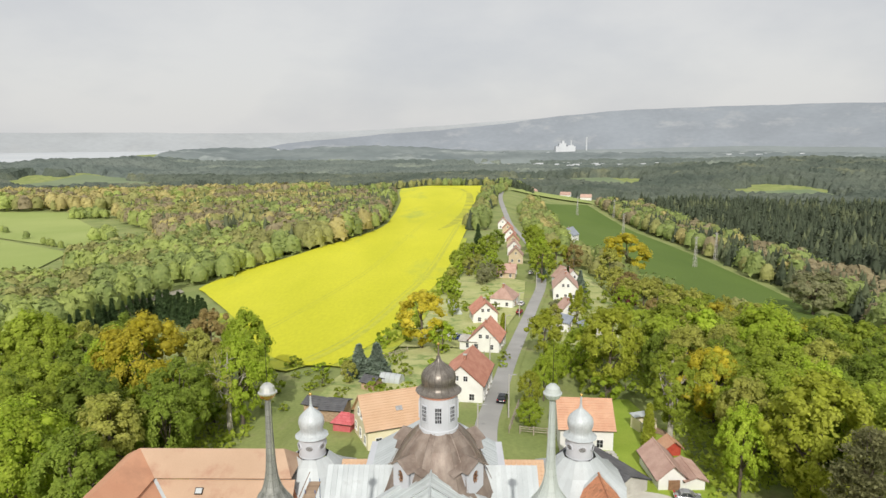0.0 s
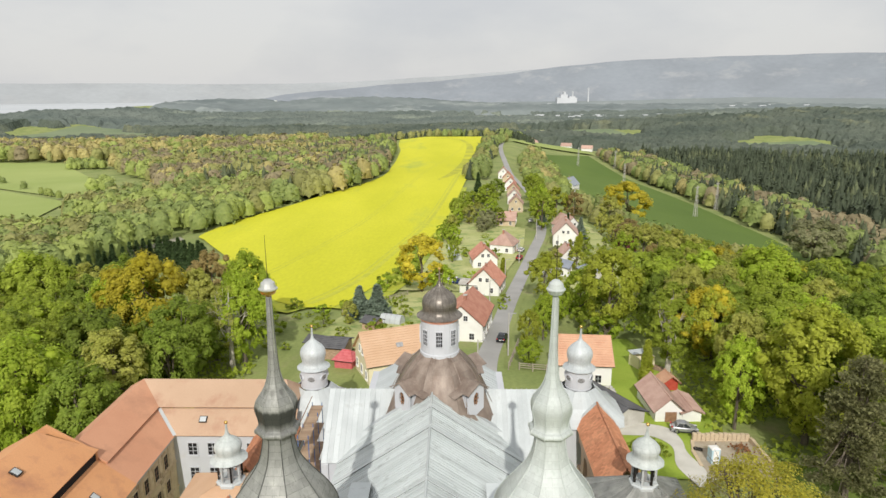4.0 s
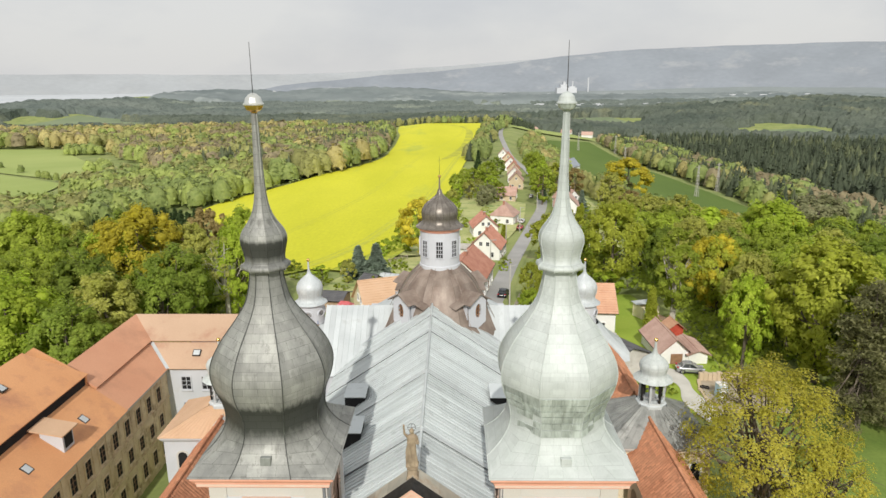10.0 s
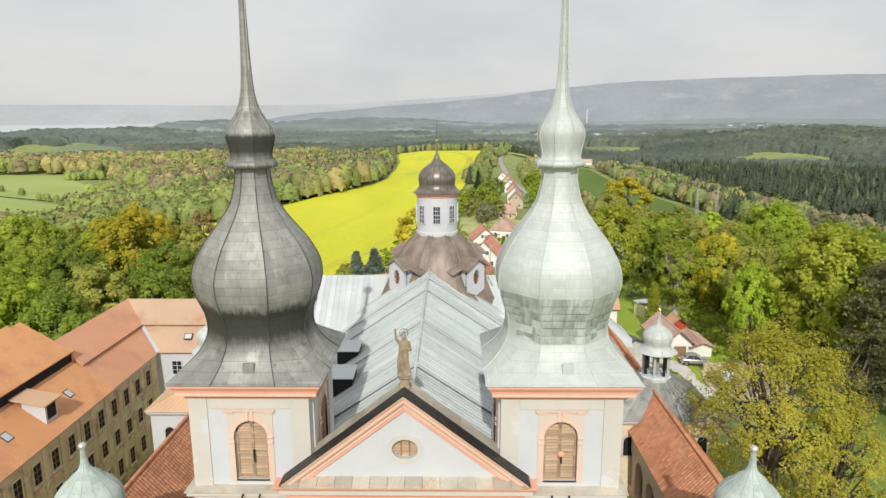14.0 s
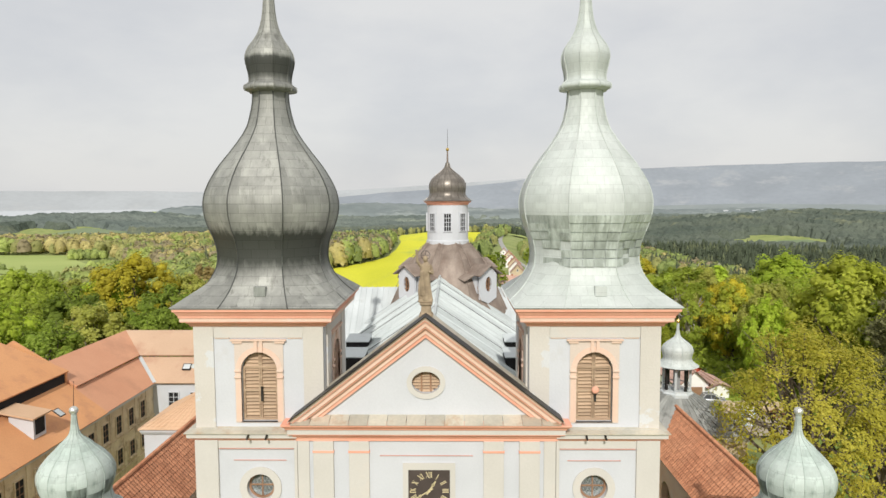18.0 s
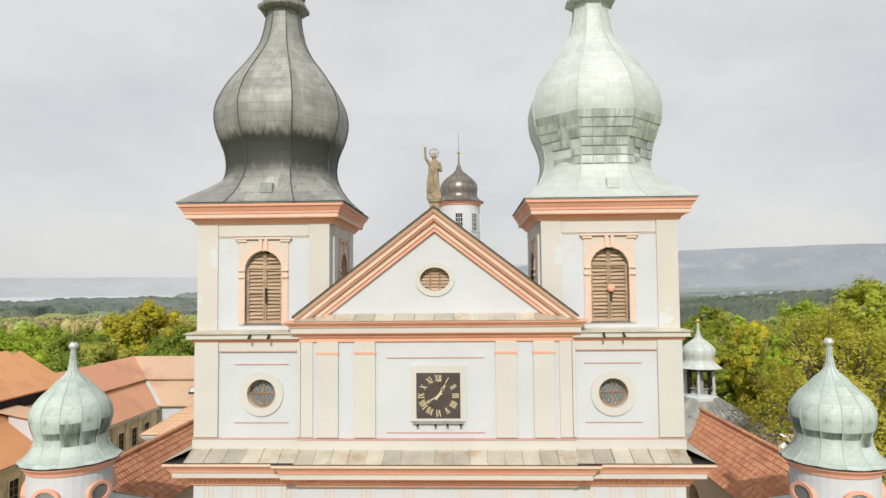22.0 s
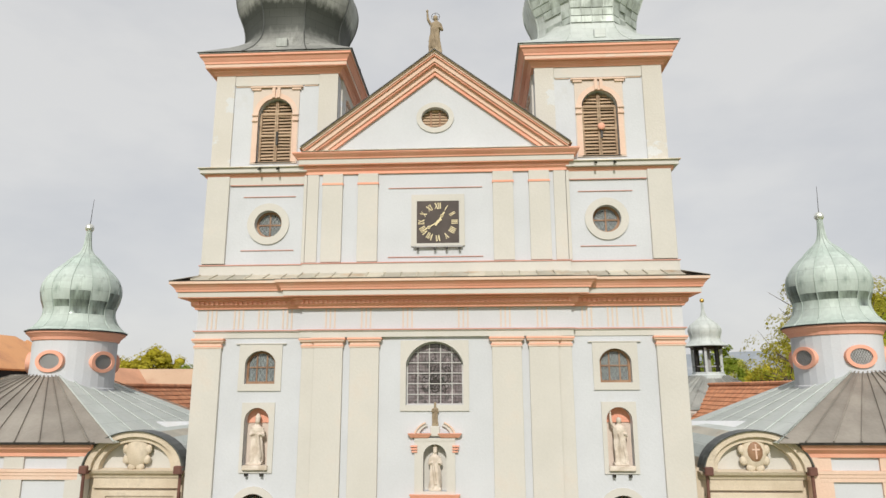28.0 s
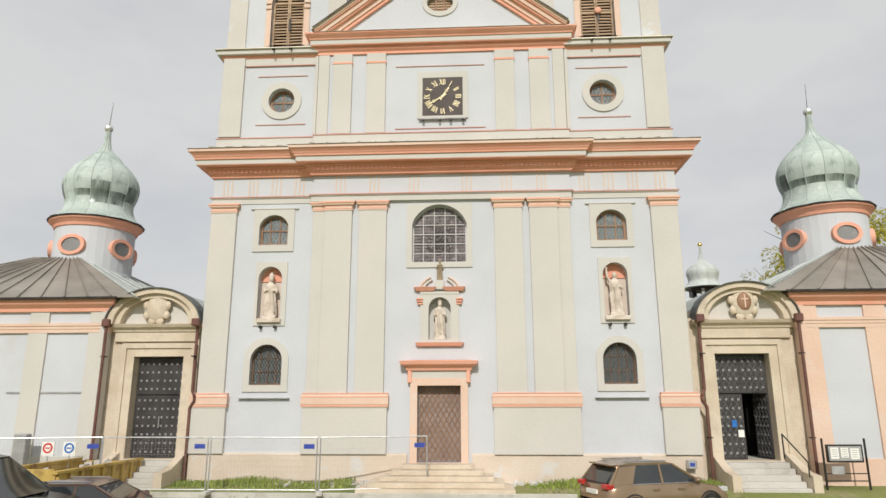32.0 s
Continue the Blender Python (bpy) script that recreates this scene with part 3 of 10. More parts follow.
for s in SIDES:
    for a, b in ((2.0, 3.04), (3.30, 4.34)):
        pilaster(*sorted((CX + s * a, CX + s * b)), YC)
    pilaster(*sorted((CX + s * 4.34, CX + s * 4.80)), YC + 0.09)
    pilaster(*sorted((CX + s * 7.74, CX + s * 8.72)), YB)
    # shared pedestals
    x0, x1 = sorted((CX + s * 1.86, CX + s * 4.85))
    part("pedestal", B(x0, x1, YC - 0.17, YC + 0.02, 1.05, 2.66, 0.012), "cream", church)
    part("pedestal_cap", sweep(bmesh.new(), [(x0, 0.02), (x0, -0.17), (x1, -0.17), (x1, 0.02)], [(-0.1, 2.60), (0.03, 2.62), (0.03, 2.70), (0.05, 2.74), (0.05, 2.98), (0.02, 3.06), (-0.02, 3.12), (-0.1, 3.12)]), "peach", church)
    for z0, z1, o in ((2.66, 2.70, 0.045), (2.97, 3.00, 0.062), (3.085, 3.115, 0.03)):
        part("pedestal_line", sweep(bmesh.new(), [(x0, 0.02), (x0, -0.17), (x1, -0.17), (x1, 0.02)], [(-0.1, z0), (o, z0), (o, z1), (-0.1, z1)]), "salmon", church)
    x0, x1 = sorted((CX + s * 7.62, CX + s * 8.86))
    part("pedestal", B(x0, x1, YB - 0.17, YB + 0.02, 1.05, 2.66, 0.012), "cream", church)
    part("pedestal_cap", sweep(bmesh.new(), [(x0, YB + 0.02), (x0, YB - 0.17), (x1, YB - 0.17), (x1, YB + 0.02)], [(-0.1, 2.60), (0.03, 2.62), (0.03, 2.70), (0.05, 2.74), (0.05, 2.98), (0.02, 3.06), (-0.02, 3.12), (-0.1, 3.12)]), "peach", church)
    for z0, z1, o in ((2.66, 2.70, 0.045), (2.97, 3.00, 0.062), (3.085, 3.115, 0.03)):
        part("pedestal_line", sweep(bmesh.new(), [(x0, YB + 0.02), (x0, YB - 0.17), (x1, YB - 0.17), (x1, YB + 0.02)], [(-0.1, z0), (o, z0), (o, z1), (-0.1, z1)]), "salmon", church)

# frieze strips between the pilasters
for q in (-8.2, -7.2, -6.3, -5.4, -3.8, -2.5, -1.0, 1.0, 2.5, 3.8, 5.4, 6.3, 7.2, 8.2):
    yf = YB if abs(q) > 5 else YC
    for d in (-0.16, 0, 0.16):
        part("frieze_strip", B(CX + q + d - 0.03, CX + q + d + 0.03, yf - 0.016, yf + 0.01, 10.50, 11.20), "peach_pale", church)

FRONT = [(XL, 5.2), (XL, YB), (CX - XI, YB), (CX - XI, YC - 0.10), (CX + XI, YC - 0.10), (CX + XI, YB), (XR, YB), (XR, 5.2)]
part("architrave", sweep(bmesh.new(), FRONT, [(-0.1, 10.17), (0.03, 10.17), (0.03, 10.36), (0.07, 10.38), (0.07, 10.41), (-0.1, 10.41)]), "cream", church)
part("architrave_line", sweep(bmesh.new(), FRONT, [(-0.1, 10.412), (0.10, 10.412), (0.10, 10.45), (-0.1, 10.45)]), "line_red", church)
part("cornice_bed", sweep(bmesh.new(), FRONT, [(-0.1, 11.22), (0.08, 11.22), (0.10, 11.28), (0.19, 11.35), (0.21, 11.49), (0.27, 11.53), (0.27, 11.58), (-0.1, 11.58)]), "salmon", church)
part("cornice_soffit", sweep(bmesh.new(), FRONT, [(-0.1, 11.583), (0.54, 11.595), (0.54, 11.615), (-0.1, 11.615)]), "salmon", church)
part("cornice_fascia", sweep(bmesh.new(), FRONT, [(-0.1, 11.617), (0.55, 11.617), (0.55, 11.80), (-0.1, 11.80)]), "cream", church)
part("cornice_crown", sweep(bmesh.new(), FRONT, [(-0.1, 11.803), (0.60, 11.803), (0.62, 11.88), (-0.1, 11.88)]), "salmon", church)
part("cornice_gorge", sweep(bmesh.new(), FRONT, [(-0.1, 11.882), (0.63, 11.882), (0.67, 11.95), (0.75, 12.03), (0.77, 12.06), (-0.1, 12.06)]), "salmon", church)
part("cornice_lip", sweep(bmesh.new(), FRONT, [(-0.1, 12.062), (0.80, 12.062), (0.80, 12.16), (-0.1, 12.16)]), "peach", church)
bm = bmesh.new()
for (xa, ya), (xb, yb) in zip(FRONT[1:], FRONT[2:-1]):
    if abs(xb - xa) > 1:
        k = int((xb - xa) / 0.17)
        for i in range(k):
            x = xa + (xb - xa) * (i + 0.5) / k
            box(bm, x - 0.045, x + 0.045, ya - 0.25, ya - 0.15, 11.37, 11.49)
tagged(part("dentil_row", bm, "salmon", church), kind="stuff")
part("cornice_edge", sweep(bmesh.new(), FRONT, [(0.2, 12.163), (0.815, 12.163), (0.815, 12.18), (0.2, 12.21)]), "iron", church, "dark metal drip edge")

# sloping metal covers on the main cornice, sheet by sheet
COV = ((XL, CX - XI, YB), (CX - XI, CX + XI, YC - 0.10), (CX + XI, XR, YB))
for xa, xb, y in COV:
    k = max(3, round((xb - xa) / 0.62))
    for i in range(k):
        a, b = xa + (xb - xa) * i / k, xa + (xb - xa) * (i + 1) / k
        bm = quad_slab(bmesh.new(), (a, y - 0.82, 12.20), (b - 0.02, y - 0.82, 12.20), (b - 0.02, y + 0.02, 12.52), (a, y + 0.02, 12.52), 0.015)
        box(bm, a - 0.02, a + 0.02, y - 0.82, y - 0.78, 12.2, 12.25)
        part("cover_sheet", bm, "cover", church)
        sl = quad_slab(bmesh.new(), (a - 0.012, y - 0.815, 12.24), (a + 0.018, y - 0.815, 12.24), (a + 0.018, y + 0.02, 12.56), (a - 0.012, y + 0.02, 12.56), 0.035)
        part("seam", sl, "cover", church)
for s in SIDES:
    x0 = CX + s * 8.75
    bm = quad_slab(bmesh.new(), (x0 + s * 0.81, YB - 0.81, 12.2), (x0 + s * 0.81, 5.2, 12.2), (x0, 5.2, 12.52), (x0, YB, 12.52), 0.015)
    part("cover_sheet", bm, "cover", church)

# attic storey
part("attic_base", sweep(bmesh.new(), FRONT, [(-0.1, 12.45), (0.05, 12.45), (0.05, 12.84), (-0.1, 12.84)]), "cream", church)
part("attic_line", sweep(bmesh.new(), FRONT, [(-0.1, 12.843), (0.08, 12.843), (0.08, 12.88), (-0.1, 12.88)]), "line_red", church)
for s in SIDES:
    for a, b, y in ((2.14, 2.90, YC), (3.48, 4.24, YC), (4.40, 4.84, YC + 0.06), (7.86, 8.73, YB), (4.86, 4.98, YB)):
        x0, x1 = sorted((CX + s * a, CX + s * b))
        part("attic_pilaster", B(x0, x1, y - 0.12, y + 0.02, 12.91, 16.30, 0.01), "cream", church)
        if y == YC:
            part("attic_capital", sweep(bmesh.new(), [(x0, y), (x0, y - 0.12), (x1, y - 0.12), (x1, y)], [(-0.05, 15.86), (0.02, 15.86), (0.02, 15.94), (-0.05, 15.94)]), "salmon", church)
    # cream field round the white panel
    x0, x1 = sorted((CX + s * 4.98, CX + s * 7.86))
    part("panel_border", B(x0, x1, YB - 0.05, YB + 0.01, 15.98, 16.30), "cream", church)
    part("panel_line", B(x0 + 0.03, x1 - 0.03, YB - 0.07, YB + 0.01, 15.945, 15.976), "line_red", church)
    for z in (13.42, 15.50):
        part("panel_line", B(CX + s * BAY - 1.0, CX + s * BAY + 1.0, YB - 0.035, YB + 0.01, z - 0.011, z + 0.011), "line_red", church)
    part("round_window_surround", plate(bmesh.new(), oval(CX + s * BAY, 14.44, 0.80, 0.80), [oculus[s]], YB - 0.06, YB + 0.02), "cream", church, "cream ring round the window")
    glazed(church, oculus[s], YB + 0.24, 1, 1, bar=0.05, rim=0.085)
    lattice(church, grow(oculus[s], -0.08), YB + 0.23, 0.13, "lead_came", 0.007, "leading")
    # tower band cornice
    path = [(CX + s * 8.75, 5.2), (CX + s * 8.75, YB), (CX + s * 4.86, YB)]
    path = path if s < 0 else [(p[0], p[1]) for p in path[::-1]]
    part("band_cornice", sweep(bmesh.new(), path, [(-0.1, 16.28), (0.06, 16.28), (0.10, 16.36), (0.10, 16.42), (-0.1, 16.42)]), "salmon", church)
    part("band_cornice", sweep(bmesh.new(), path, [(-0.1, 16.422), (0.24, 16.422), (0.24, 16.60), (-0.1, 16.60)]), "cream", church)
    part("band_cornice_sheet", sweep(bmesh.new(), path, [(-0.2, 16.603), (0.32, 16.603), (0.32, 16.63), (-0.2, 16.74)]), "cover", church, "weathered sheet on the band cornice")
    for d in (-0.35, 0.35):
        part("drain_spout", tube(bmesh.new(), (CX + s * BAY + d, YB - 0.25, 16.56), (CX + s * BAY + d, YB - 0.45, 16.46), 0.04), "iron", church)
for z, w in ((15.72, 1.75), (13.08, 1.75)):
    part("panel_line", B(CX - w, CX + w, YC - 0.035, YC + 0.01, z - 0.011, z + 0.011), "line_red", church)

# pediment
PW, PZ, PA = 4.98, 17.18, 21.02
MID = [(CX - XI, 0.8), (CX - XI, YC - 0.02), (CX + XI, YC - 0.02), (CX + XI, 0.8)]
part("pediment_bed", sweep(bmesh.new(), MID, [(-0.1, 16.30), (0.05, 16.30), (0.05, 16.40), (0.14, 16.48), (0.14, 16.60), (-0.1, 16.60)]), "salmon", church)
part("pediment_soffit", sweep(bmesh.new(), MID, [(-0.1, 16.602), (0.29, 16.602), (0.29, 16.63), (-0.1, 16.63)]), "salmon", church)
part("pediment_fascia", sweep(bmesh.new(), MID, [(-0.1, 16.632), (0.30, 16.632), (0.30, 16.82), (-0.1, 16.82)]), "cream", church)
part("pediment_crown", sweep(bmesh.new(), MID, [(-0.1, 16.822), (0.34, 16.822), (0.36, 16.88), (-0.1, 16.88)]), "salmon", church)
part("pediment_gorge", sweep(bmesh.new(), MID, [(-0.1, 16.882), (0.37, 16.882), (0.48, 16.98), (0.48, 17.0), (-0.1, 17.0)]), "salmon", church)
part("pediment_lip", sweep(bmesh.new(), MID, [(-0.1, 17.002), (0.50, 17.002), (0.50, 17.06), (-0.1, 17.06)]), "salmon", church)
k = 14
for i in range(k):
    a, b = CX - PW + 2 * PW * i / k, CX - PW + 2 * PW * (i + 1) / k
    part("cover_sheet", quad_slab(bmesh.new(), (a, -0.56, 17.07), (b - 0.015, -0.56, 17.07), (b - 0.015, -0.02, 17.30), (a, -0.02, 17.30), 0.015), "cover", church)
gable_o = oval(CX + 0.0, 18.52, 0.53, 0.42)
part("gable_wall", plate(bmesh.new(), [(CX - PW + 0.2, 17.06), (CX + PW - 0.2, 17.06), (CX, PA - 0.15)], [gable_o], -0.02, 0.5), "white", church)
part("round_window_surround", plate(bmesh.new(), oval(CX, 18.52, 0.72, 0.62), [gable_o], -0.07, 0.0), "cream", church)
# black plate stands in for the dark loft behind the slats
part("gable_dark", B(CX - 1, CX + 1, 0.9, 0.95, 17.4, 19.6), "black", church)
w = new("window")
w.parent = church
for i in range(7):
    z = 18.52 - 0.36 + 0.12 * i
    h = 0.53 * math.sqrt(max(0.05, 1 - ((z - 18.52) / 0.42) ** 2))
    part("slat", B(-h, h, -0.02, 0.02, -0.05, 0.05), "wood", w).matrix_basis = pose(CX, 0.2, z, -25)
for d in (-0.17, 0.17):
    part("glazing_bar", B(CX + d - 0.03, CX + d + 0.03, 0.12, 0.17, 18.14, 18.90), "frame_wood", w)


def rake(s, o0, o1, y0, y1, mat, name):
    """A band along one slope of the pediment, between two heights above its line."""
    d = Vector((s * PW, PZ - PA)).normalized()
    up = Vector((-d.y * s, d.x * s))
    up = up if up.y > 0 else -up
    bm = bmesh.new()
    pts = []
    for o in (o0, o1):
        apex = Vector((0, PA)) + Vector((0, o / max(0.2, up.y)))
        foot = Vector((s * PW, PZ)) + up * o
        pts.append((apex, foot))
    loop = [pts[0][0], pts[0][1], pts[1][1], pts[1][0]]
    plate(bm, [(CX + p.x, p.y) for p in loop], [], y0, y1)
    return part(name, bm, mat, church)


for s in SIDES:
    rake(s, -0.62, -0.50, -0.14, 0.2, "salmon", "raking_bed")
    rake(s, -0.50, -0.32, -0.20, 0.2, "peach", "raking_frieze")
    rake(s, -0.32, -0.26, -0.34, 0.2, "salmon", "raking_line")
    rake(s, -0.26, -0.10, -0.40, 0.2, "peach", "raking_fascia")
    rake(s, -0.10, -0.05, -0.48, 0.2, "salmon", "raking_line")
    rake(s, -0.05, 0.04, -0.52, 0.2, "peach", "raking_crown")
    rake(s, 0.045, 0.075, -0.63, 0.2, "iron", "raking_drip_edge")
    for i in range(9):
        a, b = i / 9, (i + 1) / 9
        p = [Vector((CX + s * PW * 1.02 * t, 0, PA + 0.07 - (PA - PZ) * 1.02 * t)) for t in (a, b)]
        bm = quad_slab(bmesh.new(), (p[0].x, -0.60, p[0].z), (p[1].x, -0.60, p[1].z), (p[1].x, 1.1, p[1].z), (p[0].x, 1.1, p[0].z), 0.02)
        part("roof_sheet", bm, "cover", church)

# statue pedestal on the gable
part("gable_pedestal", lathe(bmesh.new(), [(0.36, 20.9), (0.36, 21.0), (0.27, 21.08), (0.25, 21.32), (0.33, 21.38), (0.33, 21.45)], 4, CX + 0.0, 0.55, math.pi / 4), "statue_top", church, "weathered stone pedestal")

# windows of the front
glazed(church, big_o, 0.24, 4, 5, "bar_pale", "stained", bar=0.03, rim=0.05)
lattice(church, grow(big_o, -0.06), 0.23, 0.118, "iron", 0.006, "leading", False)
# curved leads of the picture in the glass
lead_r = random.Random(17)
bm = bmesh.new()
for i in range(46):
    lx, lz_ = CX - 0.03 + lead_r.gauss(0, 0.27), 8.75 + lead_r.gauss(0, 0.42)
    lr, l0, ln_ = lead_r.uniform(0.07, 0.24), lead_r.uniform(0, 6.28), lead_r.uniform(1.4, 4.2)
    arc = [(lx + lr * math.cos(l0 + ln_ * q / 7), 0.226, lz_ + 1.2 * lr * math.sin(l0 + ln_ * q / 7)) for q in range(8)]
    if all(abs(p[0] - CX + 0.03) < 0.88 and 7.9 < p[2] < 9.75 for p in arc):
        for p, q in zip(arc, arc[1:]):
            tube(bm, p, q, 0.011, n=4)
part("picture_leading", bm, "iron", church, "curved dark leads of the window picture")
part("window_surround", plate(bmesh.new(), rect(CX - 1.24, CX + 1.18, 7.60, 10.04), [big_o], -0.05, 0.02), "cream", church, "cream surround")
for s in SIDES:
    glazed(church, side_up[s], YB + 0.20, 2, 1, bar=0.045, rim=0.085)
    lattice(church, grow(side_up[s], -0.07), YB + 0.21, 0.13, "lead_came", 0.006, "leading")
    part("window_surround", plate(bmesh.new(), rect(CX + s * BAY - 0.78, CX + s * BAY + 0.78, 8.30, 9.94), [side_up[s]], YB - 0.05, YB + 0.02), "cream", church)
    part("window_hood", B(CX + s * BAY - 0.92, CX + s * BAY + 0.92, YB - 0.07, YB + 0.01, 9.945, 9.98), "cream", church)
    glazed(church, side_lo[s], YB + 0.25, 3, 2, bar=0.03)
    lattice(church, side_lo[s], YB + 0.12, 0.10, "iron", 0.010)
    part("window_surround", ring(bmesh.new(), side_lo[s], 0.24, YB - 0.05, YB + 0.02), "cream", church)
    part("window_sill", B(CX + s * BAY - 0.92, CX + s * BAY + 0.92, YB - 0.14, YB + 0.01, 2.925, 2.95), "lead_came", church, "grey sheet sill")
    part("niche_surround", plate(bmesh.new(), rect(CX + s * BAY - 0.57, CX + s * BAY + 0.61, 5.52, 7.90), [niche[s]], YB - 0.05, YB + 0.02), "cream", church)
    part("niche_sill", B(CX + s * BAY - 0.42, CX + s * BAY + 0.46, YB - 0.16, YB + 0.2, 5.62, 5.78, 0.02), "statue", church)
    for d in (-0.27, 0.27):
        part("floodlight", B(CX + s * BAY + d - 0.05, CX + s * BAY + d + 0.05, YB - 0.17, YB + 0.0, 5.42, 5.52, 0.01), "iron", church)

# middle portal with its niche above
part("door_surround", plate(bmesh.new(), rect(CX - 1.05, CX + 0.97, 0.3, 3.62), [door_o], -0.16, 0.02), "peach", church, "peach painted stone frame")
part("door_frieze", B(CX - 1.02, CX + 0.94, -0.13, 0.01, 3.62, 3.86), "cream", church)
part("door_cornice", sweep(bmesh.new(), [(CX - 1.12, 0.01), (CX - 1.12, -0.15), (CX + 1.04, -0.15), (CX + 1.04, 0.01)], [(-0.05, 3.86), (0.06, 3.88), (0.10, 4.0), (0.26, 4.08), (0.30, 4.2), (-0.05, 4.25)]), "salmon", church)
for d in (-1.14, 0.92):
    part("console", B(CX + d, CX + d + 0.14, -0.22, 0.0, 3.45, 3.87, 0.02), "salmon", church)
door = new("door_leaf_frame")
door.parent = church
part("door_panel", B(CX - 0.79, CX + 0.71, 0.26, 0.32, 0.79, 3.35), "door_brown", door, "dark door behind a diamond grille")
lattice(door, rect(CX - 0.77, CX + 0.69, 0.82, 3.33), 0.23, 0.17, "frame_wood", 0.016, "diamond_grille")
part("niche_surround", plate(bmesh.new(), rect(CX - 0.72, CX + 0.68, 4.82, 6.62), [mid_niche], -0.07, 0.02), "cream", church)
part("niche_sill", sweep(bmesh.new(), [(CX - 0.76, 0.01), (CX - 0.76, -0.07), (CX + 0.72, -0.07), (CX + 0.72, 0.01)], [(-0.02, 4.72), (0.06, 4.74), (0.12, 4.86), (-0.02, 4.86)]), "salmon", church)
part("niche_frieze", B(CX - 0.72, CX + 0.68, -0.085, 0.01, 6.60, 6.70), "cream", church)
for s in SIDES:
    c = CX - 0.02
    for k, z in enumerate((6.22, 6.31, 6.40)):
        part("niche_console", B(*sorted((c + s * 0.60, c + s * (0.80 + 0.02 * k))), -0.11 - 0.015 * k, 0.0, z, z + 0.055, 0.01), "salmon", church)
    a, b = sorted((c + s * 0.24, c + s * 0.80))
    part("niche_cornice", sweep(bmesh.new(), [(a, 0.01), (a, -0.09), (b, -0.09), (b, 0.01)], [(-0.02, 6.70), (0.04, 6.72), (0.11, 6.82), (0.13, 6.85), (-0.02, 6.86)]), "salmon", church)
    arc = [math.radians(14 + 7 * q) for q in range(8)]
    for r0, r1, y0, mt in ((0.56, 0.68, -0.10, "cream"), (0.682, 0.74, -0.16, "peach")):
        loop = [(c + s * r0 * math.cos(q), 6.72 + 0.78 * r0 * math.sin(q)) for q in arc] + [(c + s * r1 * math.cos(q), 6.72 + 0.78 * r1 * math.sin(q)) for q in reversed(arc)]
        part("pediment_arc", plate(bmesh.new(), loop, [], y0, 0.0), mt, church, "curved broken pediment")
part("bust_block", B(CX - 0.17, CX + 0.15, -0.15, 0.0, 6.76, 7.1, 0.02), "cream", church)

# steps to the middle door
steps = thing("entrance_steps", "worn pale stone steps before the church door", "steps")
for i in range(5):
    d = 0.34 * (4 - i)
    part("step", B(CX - 1.25 - d * 0.95, CX + 1.15 + d * 0.95, -0.75 - d, 0.0, 0.155 * i - 0.1 * (i == 0), 0.155 * (i + 1) - 0.004, 0.015), "stone", steps)

# clock
clock = thing("tower_clock", "square black clock face with gilded roman numerals", "clock")
clock.matrix_basis = pose(0, 0, 14.38) @ Matrix.Diagonal((1.06, 1, 1.06, 1)) @ pose(0, 0, -13.93)
part("clock_surround", plate(bmesh.new(), rect(-0.93, 0.93, 12.98 + 0.1, 14.93), [rect(-0.74, 0.74, 13.17, 14.69)], -0.07, 0.01), "cream", clock)
part("clock_face", B(-0.735, 0.735, -0.055, -0.01, 13.175, 14.685), "clock_dark", clock, "dark brown painted face")
part("clock_sill", B(-0.86, 0.86, -0.14, 0.0, 13.02, 13.06), "lead_came", clock)
for x in (-0.7, -0.1, 0.3, 0.75):
    part("floodlight", B(x - 0.04, x + 0.04, -0.2, -0.1, 12.93, 13.0, 0.01), "iron", clock)
M["numeral"] = surf("pale_gilt_paint", (0.66, 0.56, 0.34), (0.75, 0.65, 0.42), 4, 0.5, 0.2, 0, 20)
CC = Vector((0.0, 13.93))


def stroke(bm, p, q, w, m):
    p, q = Vector(p), Vector(q)
    d = (q - p).normalized()
    n = Vector((-d.y, d.x)) * w / 2
    vs = [m @ Vector((c.x, 0, c.y)) for c in (p - n, q - n, q + n, p + n)]
    f = [bm.verts.new(v) for v in vs]
    b = [bm.verts.new(v + Vector((0, 0.012, 0))) for v in vs]
    bm.faces.new(f)
    bm.faces.new(b[::-1])
    for i in range(4):
        bm.faces.new((f[i], b[i], b[(i + 1) % 4], f[(i + 1) % 4]))


ROMAN = "XII I II III IIII V VI VII VIII IX X XI".split()
for i, word in enumerate(ROMAN):
    a = math.radians(30 * i)
    wide = {"I": 0.055, "V": 0.11, "X": 0.12}
    total = sum(wide[c] for c in word)
    m = Matrix.Translation((CC.x + 0.58 * math.sin(a), -0.07, CC.y + 0.58 * math.cos(a))) @ Matrix.Rotation(a, 4, "Y")
    bm, x, h = bmesh.new(), -total / 2, 0.11
    for c in word:
        q = wide[c]
        if c == "I":
            stroke(bm, (x + q / 2, -h), (x + q / 2, h), 0.026, m)
        elif c == "V":
            stroke(bm, (x + 0.01, h), (x + q / 2, -h), 0.03, m)
            stroke(bm, (x + q - 0.01, h), (x + q / 2, -h), 0.015, m)
        else:
            stroke(bm, (x + 0.01, h), (x + q - 0.01, -h), 0.03, m)
            stroke(bm, (x + q - 0.01, h), (x + 0.01, -h), 0.015, m)
        x += q
    part("numeral", bm, "numeral", clock)
